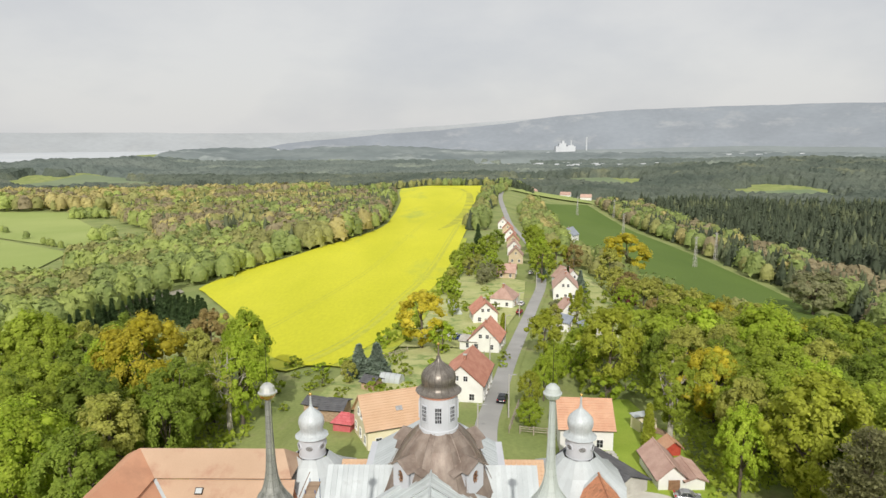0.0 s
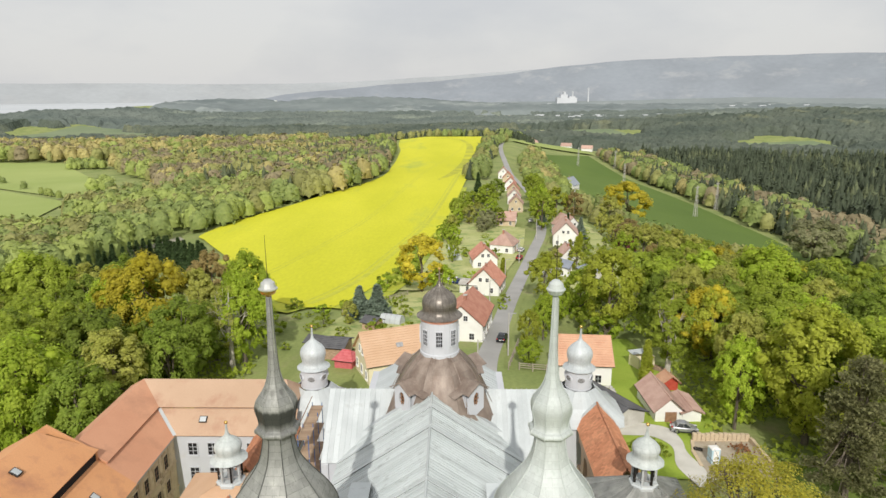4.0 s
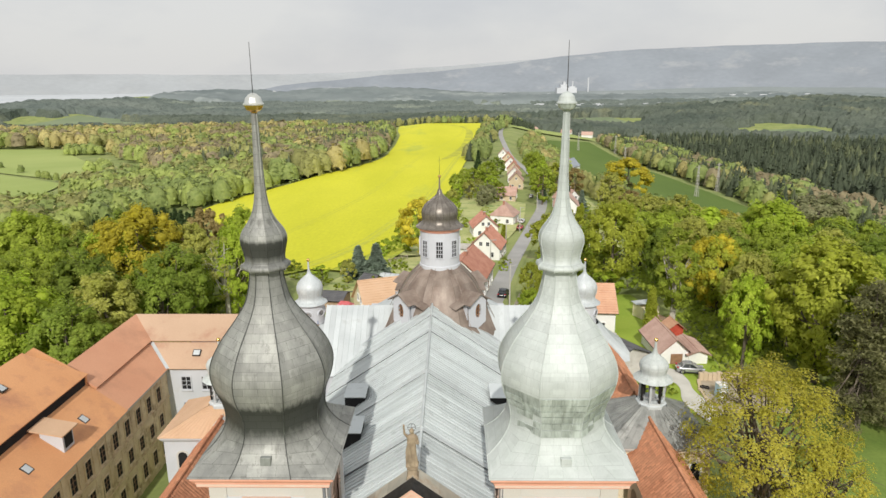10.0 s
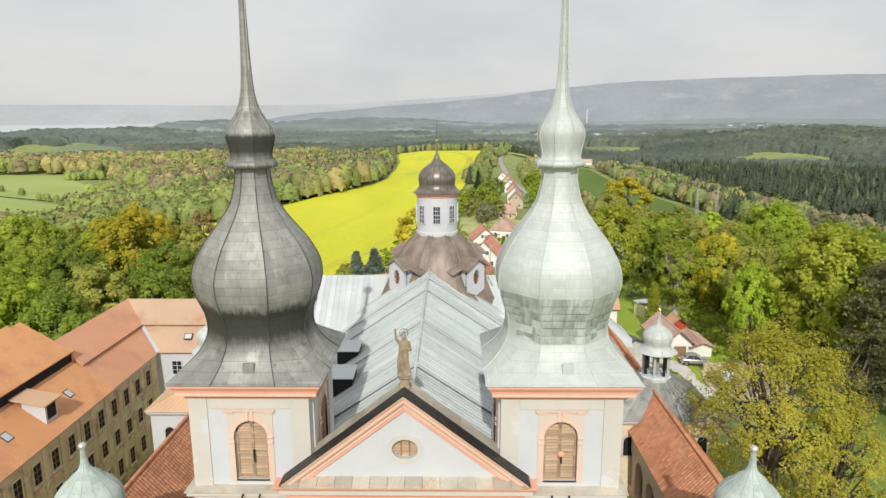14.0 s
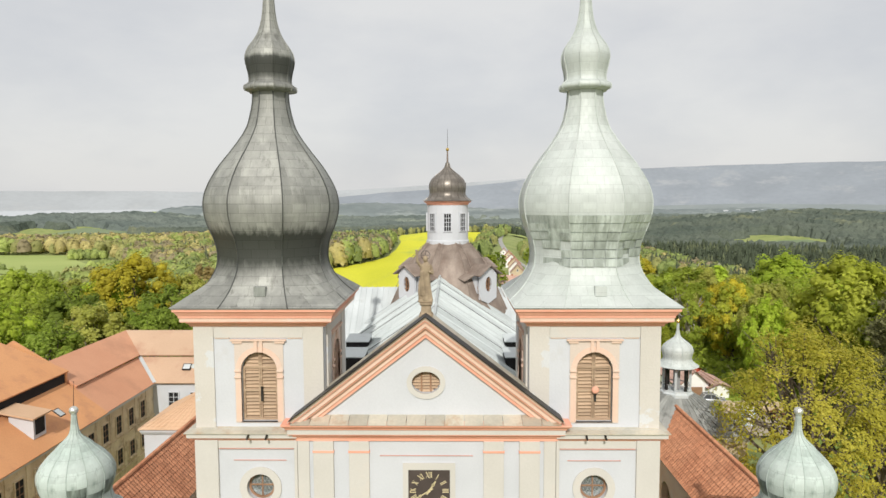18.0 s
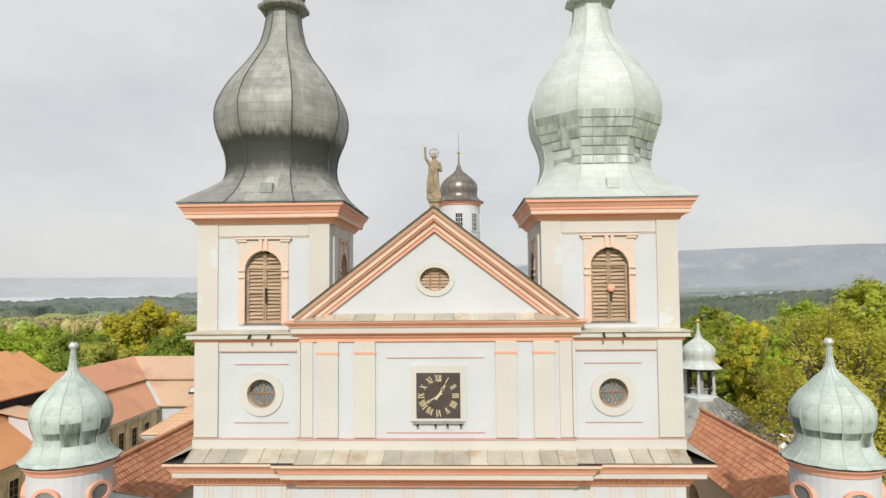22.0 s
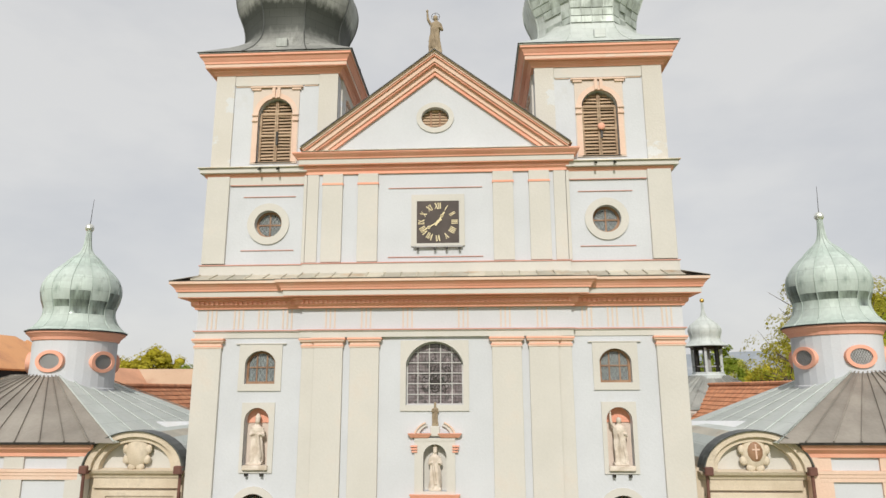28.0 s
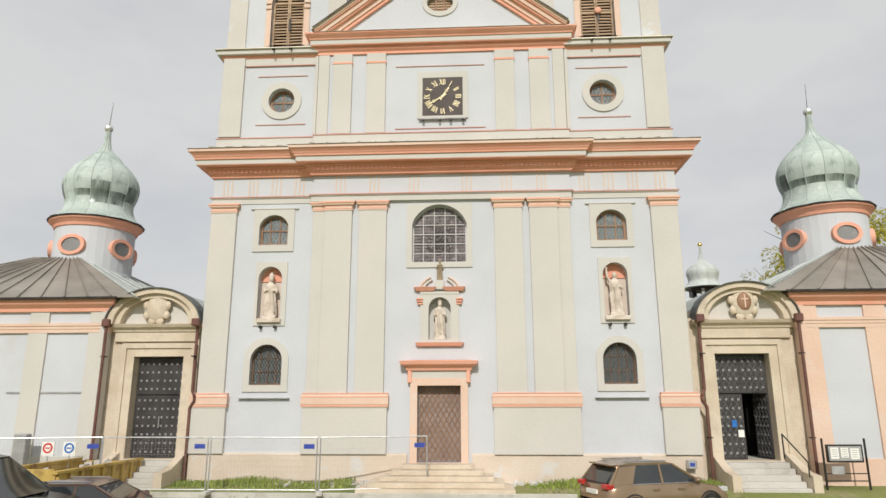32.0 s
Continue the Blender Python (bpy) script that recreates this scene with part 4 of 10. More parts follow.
for a, ln, w in ((239, 0.60, 0.04), (33, 0.42, 0.055)):
    bm = bmesh.new()
    m = Matrix.Translation((CC.x, -0.085, CC.y)) @ Matrix.Rotation(radians(a), 4, "Y")
    stroke(bm, (0, -0.16), (0, ln), w, m)
    stroke(bm, (-0.05, ln * 0.62), (0.05, ln * 0.62), 0.08, m)
    part("pointer", bm, "numeral", clock)
part("hub", lathe(bmesh.new(), [(0.05, -0.01), (0.05, 0.02)], 12), "numeral", clock).matrix_basis = pose(CC.x, -0.08, CC.y, 90)

# ---- the two towers above the band ----
TX, TY, TH = 6.3, 2.70, 2.44


def sq_oct(th, a, q):
    """Distance from the axis, at the angle th, of an outline between octagon (q 0) and square (q 1)."""
    o = a / math.cos((th + math.pi / 8) % (math.pi / 4) - math.pi / 8)
    s = a / max(abs(math.cos(th)), abs(math.sin(th)))
    return o + (s - o) * q


def smooth_rows(rows, k=2):
    """More rows between the given ones, on a soft curve."""
    out = []
    n = len(rows)
    for i in range(n - 1):
        p0, p1, p2, p3 = (Vector(rows[max(0, min(n - 1, i + j))]) for j in (-1, 0, 1, 2))
        for j in range(k):
            t = j / k
            out.append(tuple(0.5 * ((2 * p1) + (p2 - p0) * t + (2 * p0 - 5 * p1 + 4 * p2 - p3) * t * t + (3 * p1 - p0 - 3 * p2 + p3) * t ** 3)))
    out.append(tuple(rows[-1]))
    return out


def sheeted(parent, rows, mat, n=8, per=2, bulge=0.0, pick=None, name="sheet"):
    """A domed roof of metal sheets, row by row and side by side; the pieces of one row share their mesh. Rows of (z, apothem, squareness)."""
    fine = smooth_rows(rows, per)
    da = 2 * math.pi / n
    kinds = 2 if any(r[2] > 0 for r in rows) else 1
    for i in range(0, len(fine) - 1, per):
        seg = fine[i:i + per + 1]
        square = any(r[2] > 1e-3 for r in seg)
        for kind in range(2 if square else 1):
            bm = bmesh.new()
            grid = []
            nrm = []
            for m, (z, a, q) in enumerate(seg):
                lo, hi = fine[max(0, i + m - 1)], fine[min(len(fine) - 1, i + m + 1)]
                up = Vector((hi[0] - lo[0], 0, lo[1] - hi[1])).normalized()
                line = []
                for j in range(5):
                    th = -da / 2 + da * j / 4
                    if n == 8:
                        r = sq_oct(th + kind * da, a, max(0, q))
                    else:
                        r = a * (1 + bulge * math.cos(math.pi * (j - 2) / 4)) / math.cos(0)
                    line.append(bm.verts.new((r * math.cos(th), r * math.sin(th), z)))
                    tw = th * (1.0 if n != 8 else 0.6)
                    nrm.append((up.x * math.cos(tw), up.x * math.sin(tw), up.z))
                grid.append(line)
            for u, v in zip(grid, grid[1:]):
                for j in range(4):
                    bm.faces.new((u[j], u[j + 1], v[j + 1], v[j]))
            bmesh.ops.recalc_face_normals(bm, faces=bm.faces)
            base = None
            for s in range(kind, n, 2 if square else 1):
                mt = pick(i // per, s) if pick else mat
                key = mt
                if base is None or base[0] != key:
                    o = part(name, bm, mt, parent, keep=True)
                    # faces look outwards
                    if o.data.polygons[0].normal.x < 0:
                        o.data.flip_normals()
                    o.data.normals_split_custom_set_from_vertices(nrm)
                    o.matrix_basis = pose(0, 0, 0, 0, 0, math.degrees(da * s))
                    base = (key, o)
                else:
                    again(name, base[1], parent, rz=math.degrees(da * s))
            bm.free()
    # standing seams on the edges
    for s in range(n):
        th = da * (s + 0.5)
        bm = bmesh.new()
        pts = []
        for z, a, q in fine:
            r = (sq_oct(th, a, max(0, q)) if n == 8 else a) + 0.012
            pts.append((r * math.cos(th), r * math.sin(th), z))
        for p, q in zip(pts, pts[1:]):
            tube(bm, p, q, 0.022, n=5)
        part("seam", bm, mat if not pick else mat, parent)


DOME = [(21.37, 3.09, 1), (21.50, 2.92, 1), (21.85, 2.56, 0.85), (22.25, 2.272, 0.5), (22.7, 2.072, 0.15), (23.2, 2.034, 0), (23.7, 2.12, 0), (24.2, 2.311, 0), (24.7, 2.445, 0), (25.2, 2.483, 0), (25.7, 2.387, 0), (26.2, 2.168, 0), (26.7, 1.872, 0), (27.2, 1.509, 0), (27.7, 1.165, 0), (28.2, 0.888, 0), (28.7, 0.75, 0), (29.2, 0.66, 0), (29.6, 0.64, 0)]
KNOB = [(29.6, 0.64, 0), (29.66, 0.93, 0), (29.86, 0.93, 0), (29.98, 0.76, 0), (30.35, 0.78, 0), (30.75, 0.87, 0), (31.05, 0.87, 0), (31.35, 0.76, 0), (31.65, 0.56, 0), (32.0, 0.38, 0), (32.5, 0.25, 0), (33.2, 0.18, 0), (34.6, 0.125, 0), (36.15, 0.09, 0)]


def mint_pick(i, s):
    # tarnished patches low on the bulb
    r = random.Random(i * 17 + s * 5)
    if (5 <= i <= 7 and s in (5, 6, 7) and r.random() < 0.75) or (5 <= i <= 8 and r.random() < 0.12):
        return "mint_dark"
    return "mint"


def lead_pick(i, s):
    return "lead_dome"


for s in SIDES:
    cx = CX + s * TX
    tower = new("tower")
    tower.parent = church
    mat = "lead" if s < 0 else "mint"
    tagged(tower, "tower with a dark metal onion dome" if s < 0 else "tower with a pale green onion dome")
    # belfry walls with arched openings on the four sides
    bell = arch(0, 1.36, 16.95, 18.95, 0.66, 12)
    for j, rz in enumerate((0, 90, 180, 270)):
        hw = TH if j % 2 == 0 else TH - 0.5
        wall = part("belfry_wall", plate(bmesh.new(), rect(-hw, hw, 16.65, 20.6), [bell], -TH, -TH + 0.5), "peach" if rz == (90 if s < 0 else 270) else "white", tower)
        wall.matrix_basis = pose(cx, TY, 0, 0, 0, rz)
        sur = part("opening_surround", ring(bmesh.new(), bell, 0.20, -TH - 0.06, -TH + 0.02, False), "peach", tower)
        rim_ = part("opening_rim", ring(bmesh.new(), bell, 0.05, -TH - 0.075, -TH + 0.02, False), "peach", tower)
        rim_.matrix_basis = pose(cx, TY, 0, 0, 0, rz)
        sur.matrix_basis = pose(cx, TY, 0, 0, 0, rz)
        hood = bmesh.new()
        box(hood, -1.05, 1.05, -TH - 0.13, -TH, 20.04, 20.10)
        box(hood, -0.98, -0.62, -TH - 0.10, -TH, 19.95, 20.04)
        box(hood, 0.62, 0.98, -TH - 0.10, -TH, 19.95, 20.04)
        for x in (-0.16, 0.04):
            box(hood, x, x + 0.12, -TH - 0.12, -TH, 19.62, 20.04)
        hd = part("opening_hood", hood, "peach", tower)
        hd.matrix_basis = pose(cx, TY, 0, 0, 0, rz)
        infill = part("opening_field", plate(bmesh.new(), rect(-0.92, 0.92, 16.9, 20.0), [grow(bell, 0.04)], -TH - 0.045, -TH + 0.02), "peach_pale", tower)
        infill.matrix_basis = pose(cx, TY, 0, 0, 0, rz)
        band = part("top_band", B(-hw + 0.76, hw - 0.76, -TH - 0.05, -TH + 0.01, 20.16, 20.60), "cream", tower)
        band.matrix_basis = pose(cx, TY, 0, 0, 0, rz)
        for d in SIDES:
            for z in (18.62, 18.86):
                im = part("impost", B(*sorted((d * 0.67, d * 0.92)), -TH - 0.12, -TH, z, z + 0.07, 0.01), "peach", tower)
                im.matrix_basis = pose(cx, TY, 0, 0, 0, rz)
            st = part("corner_strip", B(*sorted((d * (hw - 0.75), d * hw)), -TH - 0.07, -TH + 0.01, 16.7, 20.60), "cream_worn", tower)
            st.matrix_basis = pose(cx, TY, 0, 0, 0, rz)
            for z in (20.12,):
                ln = part("panel_line", B(*sorted((d * 1.1, d * (hw - 0.8))), -TH - 0.03, -TH + 0.01, z, z + 0.036), "peach", tower)
                ln.matrix_basis = pose(cx, TY, 0, 0, 0, rz)
        if j in (0, 1, 3):
            sh = new("shutter")
            sh.parent = tower
            sh.matrix_basis = pose(cx, TY, 0, 0, 0, rz)
            r0 = random.Random(s * 3 + j)
            slat = None
            for leaf in SIDES:
                for i in range(19):
                    z = 17.05 + 0.135 * i
                    if z > 19.5:
                        break
                    lim = 0.64 if z < 18.95 else math.sqrt(max(0.01, 0.64 ** 2 - (z - 18.95) ** 2))
                    a, b = sorted((leaf * 0.04, leaf * lim))
                    if b - a < 0.12:
                        continue
                    if slat is None:
                        slat = part("slat", B(-0.30, 0.30, -0.012, 0.012, -0.072, 0.072), "wood", sh)
                        o = slat
                    else:
                        o = again("slat", slat, sh)
                    o.matrix_basis = pose((a + b) / 2, -TH + 0.2, z, -38 + r0.uniform(-6, 6), r0.uniform(-2.5, 2.5), 0) @ Matrix.Diagonal(((b - a) / 0.62, 1, 1, 1))
                part("shutter_stile", B(leaf * 0.03 - 0.035, leaf * 0.03 + 0.035, -TH + 0.12, -TH + 0.2, 16.97, 19.55), "wood", sh)
                part("shutter_stile", B(leaf * 0.62 - 0.04, leaf * 0.62 + 0.04, -TH + 0.12, -TH + 0.2, 16.97, 19.0), "wood", sh)
            for z in (17.0, 18.1, 19.0):
                part("shutter_rail", B(-0.64, 0.64, -TH + 0.115, -TH + 0.19, z - 0.04, z + 0.04), "wood", sh)
            if j == 0:
                part("latch", B(0.02, 0.10, -TH + 0.06, -TH + 0.12, 17.7, 18.25), "iron", sh)
                if s > 0:
                    part("bell_disc", ball(bmesh.new(), (0.05, -TH + 0.02, 18.15), 0.14, 1, 0.5, 1), "salmon", sh, "round reddish knob")
    # black core gives the louvres their darkness
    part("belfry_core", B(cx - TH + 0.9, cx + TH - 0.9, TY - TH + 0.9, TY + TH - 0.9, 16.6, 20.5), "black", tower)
    sqr = [(cx - TH, TY + TH), (cx - TH, TY - TH), (cx + TH, TY - TH), (cx + TH, TY + TH)]
    part("tower_cornice_bed", sweep(bmesh.new(), sqr, [(-0.2, 20.60), (0.10, 20.60), (0.13, 20.68), (0.21, 20.74), (0.22, 20.80), (-0.2, 20.80)], True), "salmon", tower)
    part("tower_cornice_soffit", sweep(bmesh.new(), sqr, [(-0.2, 20.802), (0.37, 20.802), (0.37, 20.83), (-0.2, 20.83)], True), "salmon", tower)
    part("tower_cornice_fascia", sweep(bmesh.new(), sqr, [(-0.2, 20.832), (0.38, 20.832), (0.38, 20.96), (-0.2, 20.96)], True), "peach", tower)
    part("tower_cornice_crown", sweep(bmesh.new(), sqr, [(-0.2, 20.962), (0.41, 20.962), (0.42, 21.05), (-0.2, 21.05)], True), "salmon", tower)
    part("tower_cornice_gorge", sweep(bmesh.new(), sqr, [(-0.2, 21.052), (0.43, 21.052), (0.51, 21.18), (0.53, 21.22), (-0.2, 21.22)], True), "salmon", tower)
    part("tower_cornice_lip", sweep(bmesh.new(), sqr, [(-0.2, 21.222), (0.57, 21.222), (0.57, 21.32), (-0.2, 21.32)], True), "salmon", tower)
    part("drip_edge", sweep(bmesh.new(), sqr, [(-0.2, 21.322), (0.60, 21.322), (0.60, 21.355), (-0.2, 21.36)], True), "lead_pale" if s < 0 else "mint_dark", tower)
    dome = new("onion_dome")
    dome.parent = tower
    dome.matrix_basis = pose(cx, TY, 0)
    sheeted(dome, DOME, mat, pick=mint_pick if s > 0 else lead_pick)
    sheeted(dome, KNOB, mat if s > 0 else "lead_knob", per=2)
    if s > 0:
        # loose tarnished sheets low on the bulb
        lr = random.Random(8)
        for k in (5, 6, 7):
            for row_ in range(6):
                z0 = 22.75 + 0.33 * row_
                for c in range(4):
                    if lr.random() < (0.12 if k == 6 else 0.45):
                        continue
                    bm = bmesh.new()
                    vs = []
                    for zz in (z0 + 0.02, z0 + 0.31):
                        a_ = float(np.interp(zz, [r_[0] for r_ in DOME], [r_[1] for r_ in DOME]))
                        w_ = 2 * a_ * math.tan(math.pi / 8)
                        for f_ in (c / 4 + 0.006, (c + 1) / 4 - 0.006):
                            vs.append(bm.verts.new((a_ + 0.03 + lr.uniform(0, 0.02), w_ * (f_ - 0.5), zz)))
                    bm.faces.new((vs[0], vs[1], vs[3], vs[2]))
                    bmesh.ops.extrude_face_region(bm, geom=bm.faces[:])
                    for v in vs:
                        v.co.x -= 0.03
                    part("loose_sheet", bm, "mint_dark", dome).matrix_basis = pose(0, 0, 0, 0, 0, 45 * k)
    part("hatch", B(-0.22, 0.22, -2.70, -2.5, 21.62, 22.0, 0.01), "lead_pale" if s < 0 else "mint", dome).matrix_basis = pose(0.15, 0.0, 0.12, 0)
    bm = lathe(bmesh.new(), [(0.02, 36.1), (0.10, 36.14), (0.14, 36.2), (0.30, 36.28), (0.37, 36.42), (0.38, 36.46)], 18)
    part("ball_cup", bm, "gold" if s < 0 else "mint_dark", dome, "gilded cup" if s < 0 else "tarnished cup")
    bm = lathe(bmesh.new(), [(0.39, 36.46), (0.42, 36.47), (0.42, 36.52), (0.36, 36.56), (0.30, 36.76), (0.16, 36.9), (0.03, 36.95)], 18)
    part("ball_cap", bm, "silver" if s < 0 else "mint", dome)
    part("lightning_rod", tube(bmesh.new(), (0, 0, 36.9), (0, 0, 38.9), 0.018, 0.01, 6), "iron", dome)
    part("lightning_cable", tube(bmesh.new(), (0.13, -0.1, 36.1), (0.16, -0.18, 33.5), 0.012, 0.012, 5), "silver", dome)

# ---- nave, transept and roofs ----
NW, NZ, NE = 8.2, 18.80, 13.3
for s in SIDES:
    part("nave_wall", B(*sorted((CX + s * 7.6, CX + s * 8.1)), 5.2, 26.5, 0, 13.3), "white", church)
part("nave_core", B(CX - 7.5, CX + 7.5, 5.5, 46, 0, 12.8), "white", church)


def seam_roof(parent, a, b, c, d, n, mat, name="roof_sheet", step=None):
    """A roof slope from the eave a-b to the ridge d-c in n strips with standing seams."""
    a, b, c, d = map(Vector, (a, b, c, d))
    for i in range(n):
        p, q = i / n, (i + 1) / n
        lift = Vector((0, 0, step(i) if step else 0))
        bm = quad_slab(bmesh.new(), a.lerp(b, p) + lift, a.lerp(b, q) + lift, d.lerp(c, q) + lift, d.lerp(c, p) + lift, 0.03)
        up = Vector((0, 0, 0.05)) + lift
        tube(bm, a.lerp(b, p) + up, d.lerp(c, p) + up, 0.028, n=4)
        part(name, bm, mat, parent)


NAVE_STEPS = (8.0, 15.1, 22.1, 25.3)


def nave_step(i):
    y = 1.1 + 26.9 * (i + 0.5) / 74
    return 0.09 * sum(y > k for k in NAVE_STEPS)


for s in SIDES:
    e = CX + s * NW
    seam_roof(church, (e, 1.1, NE), (e, 28.0, NE), (CX, 28.0, NZ), (CX, 1.1, NZ), 74, "zinc", step=nave_step)
    # hatches
    for y, x in ((12.2, 4.6), (17.3, 5.0), (7.6, 5.3)):
        z = NZ - (NZ - NE) / NW * x
        hx = CX + s * x
        h = new("roof_hatch")
        h.parent = church
        part("hatch_lid", quad_slab(bmesh.new(), (hx - 0.75, y - 1.0, z + 1.0), (hx + 0.75, y - 1.0, z + 1.0), (hx + 0.75, y + 0.9, z + 1.12), (hx - 0.75, y + 0.9, z + 1.12), 0.05), "zinc", h)
        # solid black block stands in for the shade under the lid
        part("hatch_void", B(hx - 0.7, hx + 0.7, y - 0.95, y + 0.8, z - 0.8, z + 0.95), "black", h, "black block standing in for the dark opening")
for ya, yb, dz in ((1.0, 8.0, 0), (8.0, 15.1, 0.09), (15.1, 22.1, 0.18), (22.1, 25.3, 0.27), (25.3, 28.0, 0.36)):
    part("ridge_cap", tube(bmesh.new(), (CX, ya, NZ + 0.1 + dz), (CX, yb, NZ + 0.1 + dz), 0.09, n=6), "zinc", church)
    if dz:
        # raised gable edges where the roof steps up; a dark strip paints their shadow
        for s in SIDES:
            e = CX + s * NW
            for w, z0, z1, mt in ((0.05, -0.10, 0.05, "lead"), (0.16, 0.0, 0.09, "zinc_white")):
                bm = bmesh.new()
                quad_slab(bm, (CX, ya - w, NZ + dz + z1), (CX, ya + 0.06, NZ + dz + z1), (e, ya + 0.06, NE + dz + z1), (e, ya - w, NE + dz + z1), z1 - z0 if mt == "lead" else 0.06)
                part("roof_verge", bm, mt, church, "dark strip painted as the shadow of the step edge" if mt == "lead" else "pale metal step edge")

for s in SIDES:
    e = CX + s * NW
    part("roof_verge", quad_slab(bmesh.new(), (CX, 27.7, NZ + 0.75), (CX, 28.3, NZ + 0.75), (e, 28.3, NE + 0.75), (e, 27.7, NE + 0.75), 0.55), "zinc_white", church, "raised pale gable edge before the dome")
# transept, ridge across
TYC, TZ = 31.0, 17.9
for s in SIDES:
    seam_roof(church, (CX + s * 3.0, TYC - 5.6, 13.6), (CX + s * 9.6, TYC - 5.6, 13.6), (CX + s * 9.6, TYC, TZ), (CX + s * 3.0, TYC, TZ), 14, "zinc_white")
    seam_roof(church, (CX + s * 9.6, TYC + 5.6, 13.6), (CX + s * 3.0, TYC + 5.6, 13.6), (CX + s * 3.0, TYC, TZ), (CX + s * 9.6, TYC, TZ), 14, "zinc_white")
    part("transept_wall", plate(bmesh.new(), [(-5.6, 0), (5.6, 0), (5.6, 13.4), (0, TZ - 0.15), (-5.6, 13.4)], [], -0.3, 0.3), "white", church).matrix_basis = pose(CX + s * 9.3, TYC, 0, 0, 0, 90)
    part("transept_side", B(*sorted((CX + s * 7.9, CX + s * 9.4)), TYC - 5.3, TYC - 4.9, 0, 13.5), "white", church)
    # choir roof behind the dome
    e = CX + s * 6.8
    seam_roof(church, (e, 36, 12.8), (e, 46, 12.8), (CX, 46, 16.6), (CX, 36, 16.6), 16, "zinc_white")

# crossing dome, brown copper
dome = new("crossing_dome")
dome.parent = church
DX, DY = 0.5, 31.0
dome.matrix_basis = pose(DX, DY, 0)
tagged(dome, "brown copper crossing dome with white lantern")
CROSS = [(14.6, 5.6, 0.2), (15.6, 5.2, 0), (16.6, 4.75, 0), (17.6, 4.3, 0), (18.6, 3.85, 0), (19.6, 3.35, 0), (20.5, 2.8, 0), (21.3, 2.1, 0), (21.8, 1.6, 0)]
sheeted(dome, CROSS, "brown_copper")
for s in range(16):
    th = math.pi * s / 8
    bm = bmesh.new()
    rows = [(r[1] / math.cos((th + math.pi / 8) % (math.pi / 4) - math.pi / 8) + 0.02, r[0]) for r in CROSS]
    for (r0, z0), (r1, z1) in zip(rows, rows[1:]):
        tube(bm, (r0 * math.cos(th + 0.19), r0 * math.sin(th + 0.19), z0), (r1 * math.cos(th + 0.19), r1 * math.sin(th + 0.19), z1), 0.03, n=4)
    part("seam", bm, "brown_copper", dome)
part("dome_kerb", lathe(bmesh.new(), [(6.2, 14.2), (6.2, 14.7), (5.9, 14.75), (5.9, 14.2)], 8, turn=math.pi / 8), "zinc_white", dome)
for rz in (45, 135, 225, 315):
    dm = new("dormer")
    dm.parent = dome
    dm.matrix_basis = pose(0, 0, 0, 0, 0, rz)
    front = [(-0.95, 17.4), (0.0, 17.0), (0.95, 17.4), (0.95, 19.3), (0.55, 19.75), (0, 19.95), (-0.55, 19.75), (-0.95, 19.3)]
    eye = oval(0, 18.55, 0.36, 0.62)
    o = part("dormer_front", plate(bmesh.new(), front, [eye], -4.65, -4.45), "white", dm)
    o.matrix_basis = pose(0, 0, 0, 0, 0, 0)
    part("dormer_body", plate(bmesh.new(), [(-0.9, 17.5), (0.9, 17.5), (0.9, 19.3), (0, 19.85), (-0.9, 19.3)], [], -4.2, -2.4), "white", dm)
    # black plate in place of the dark attic
    part("dark_room", B(-0.6, 0.6, -4.44, -4.40, 17.8, 19.3), "black", dm)
    for d in SIDES:
        part("glazing_bar", B(d * 0.13 - 0.02, d * 0.13 + 0.02, -4.6, -4.5, 17.96, 19.14), "frame_wood", dm)
    for z in (18.2, 18.55, 18.9):
        part("glazing_bar", B(-0.34, 0.34, -4.6, -4.5, z - 0.02, z + 0.02), "frame_wood", dm)
    bm = bmesh.new()
    for d in SIDES:
        quad_slab(bm, (0, -4.95, 20.15), (d * 1.35, -4.95, 19.35), (d * 1.35, -2.3, 19.35), (0, -2.3, 20.15), 0.08)
    part("dormer_roof", bm, "brown_copper", dm)
    for d in SIDES:
        part("dormer_cheek_roof", quad_slab(bmesh.new(), (d * 1.3, -4.3, 19.4), (d * 2.0, -3.9, 18.9), (d * 2.0, -2.6, 19.2), (d * 1.3, -2.4, 19.6), 0.08), "brown_copper", dm)
# lantern
lan = new("lantern")
lan.parent = dome
part("lantern_wall", lathe(bmesh.new(), [(1.80, 21.4), (1.80, 21.9), (1.72, 21.95), (1.72, 24.85)], 24), "white", lan)
part("lantern_cornice", lathe(bmesh.new(), [(1.7, 24.86), (1.78, 24.92), (1.78, 25.0), (1.90, 25.08), (1.98, 25.12), (1.98, 25.18), (1.7, 25.2)], 24), "salmon", lan)
for i in range(8):
    o = new("window")
    o.parent = lan
    o.matrix_basis = pose(0, 0, 0, 0, 0, 45 * i)
    part("pane", B(-0.27, 0.27, -1.74, -1.70, 22.75, 24.15), "black", o)
    part("window_frame", plate(bmesh.new(), rect(-0.33, 0.33, 22.68, 24.22), [rect(-0.27, 0.27, 22.75, 24.15)], -1.80, -1.69), "white", o)
    for d in (-0.09, 0.09):
        part("glazing_bar", B(d - 0.02, d + 0.02, -1.77, -1.73, 22.75, 24.15), "white", o)
    for z in (23.1, 23.45, 23.8):
        part("glazing_bar", B(-0.27, 0.27, -1.775, -1.73, z - 0.02, z + 0.02), "white", o)
cap = new("lantern_roof")
cap.parent = lan
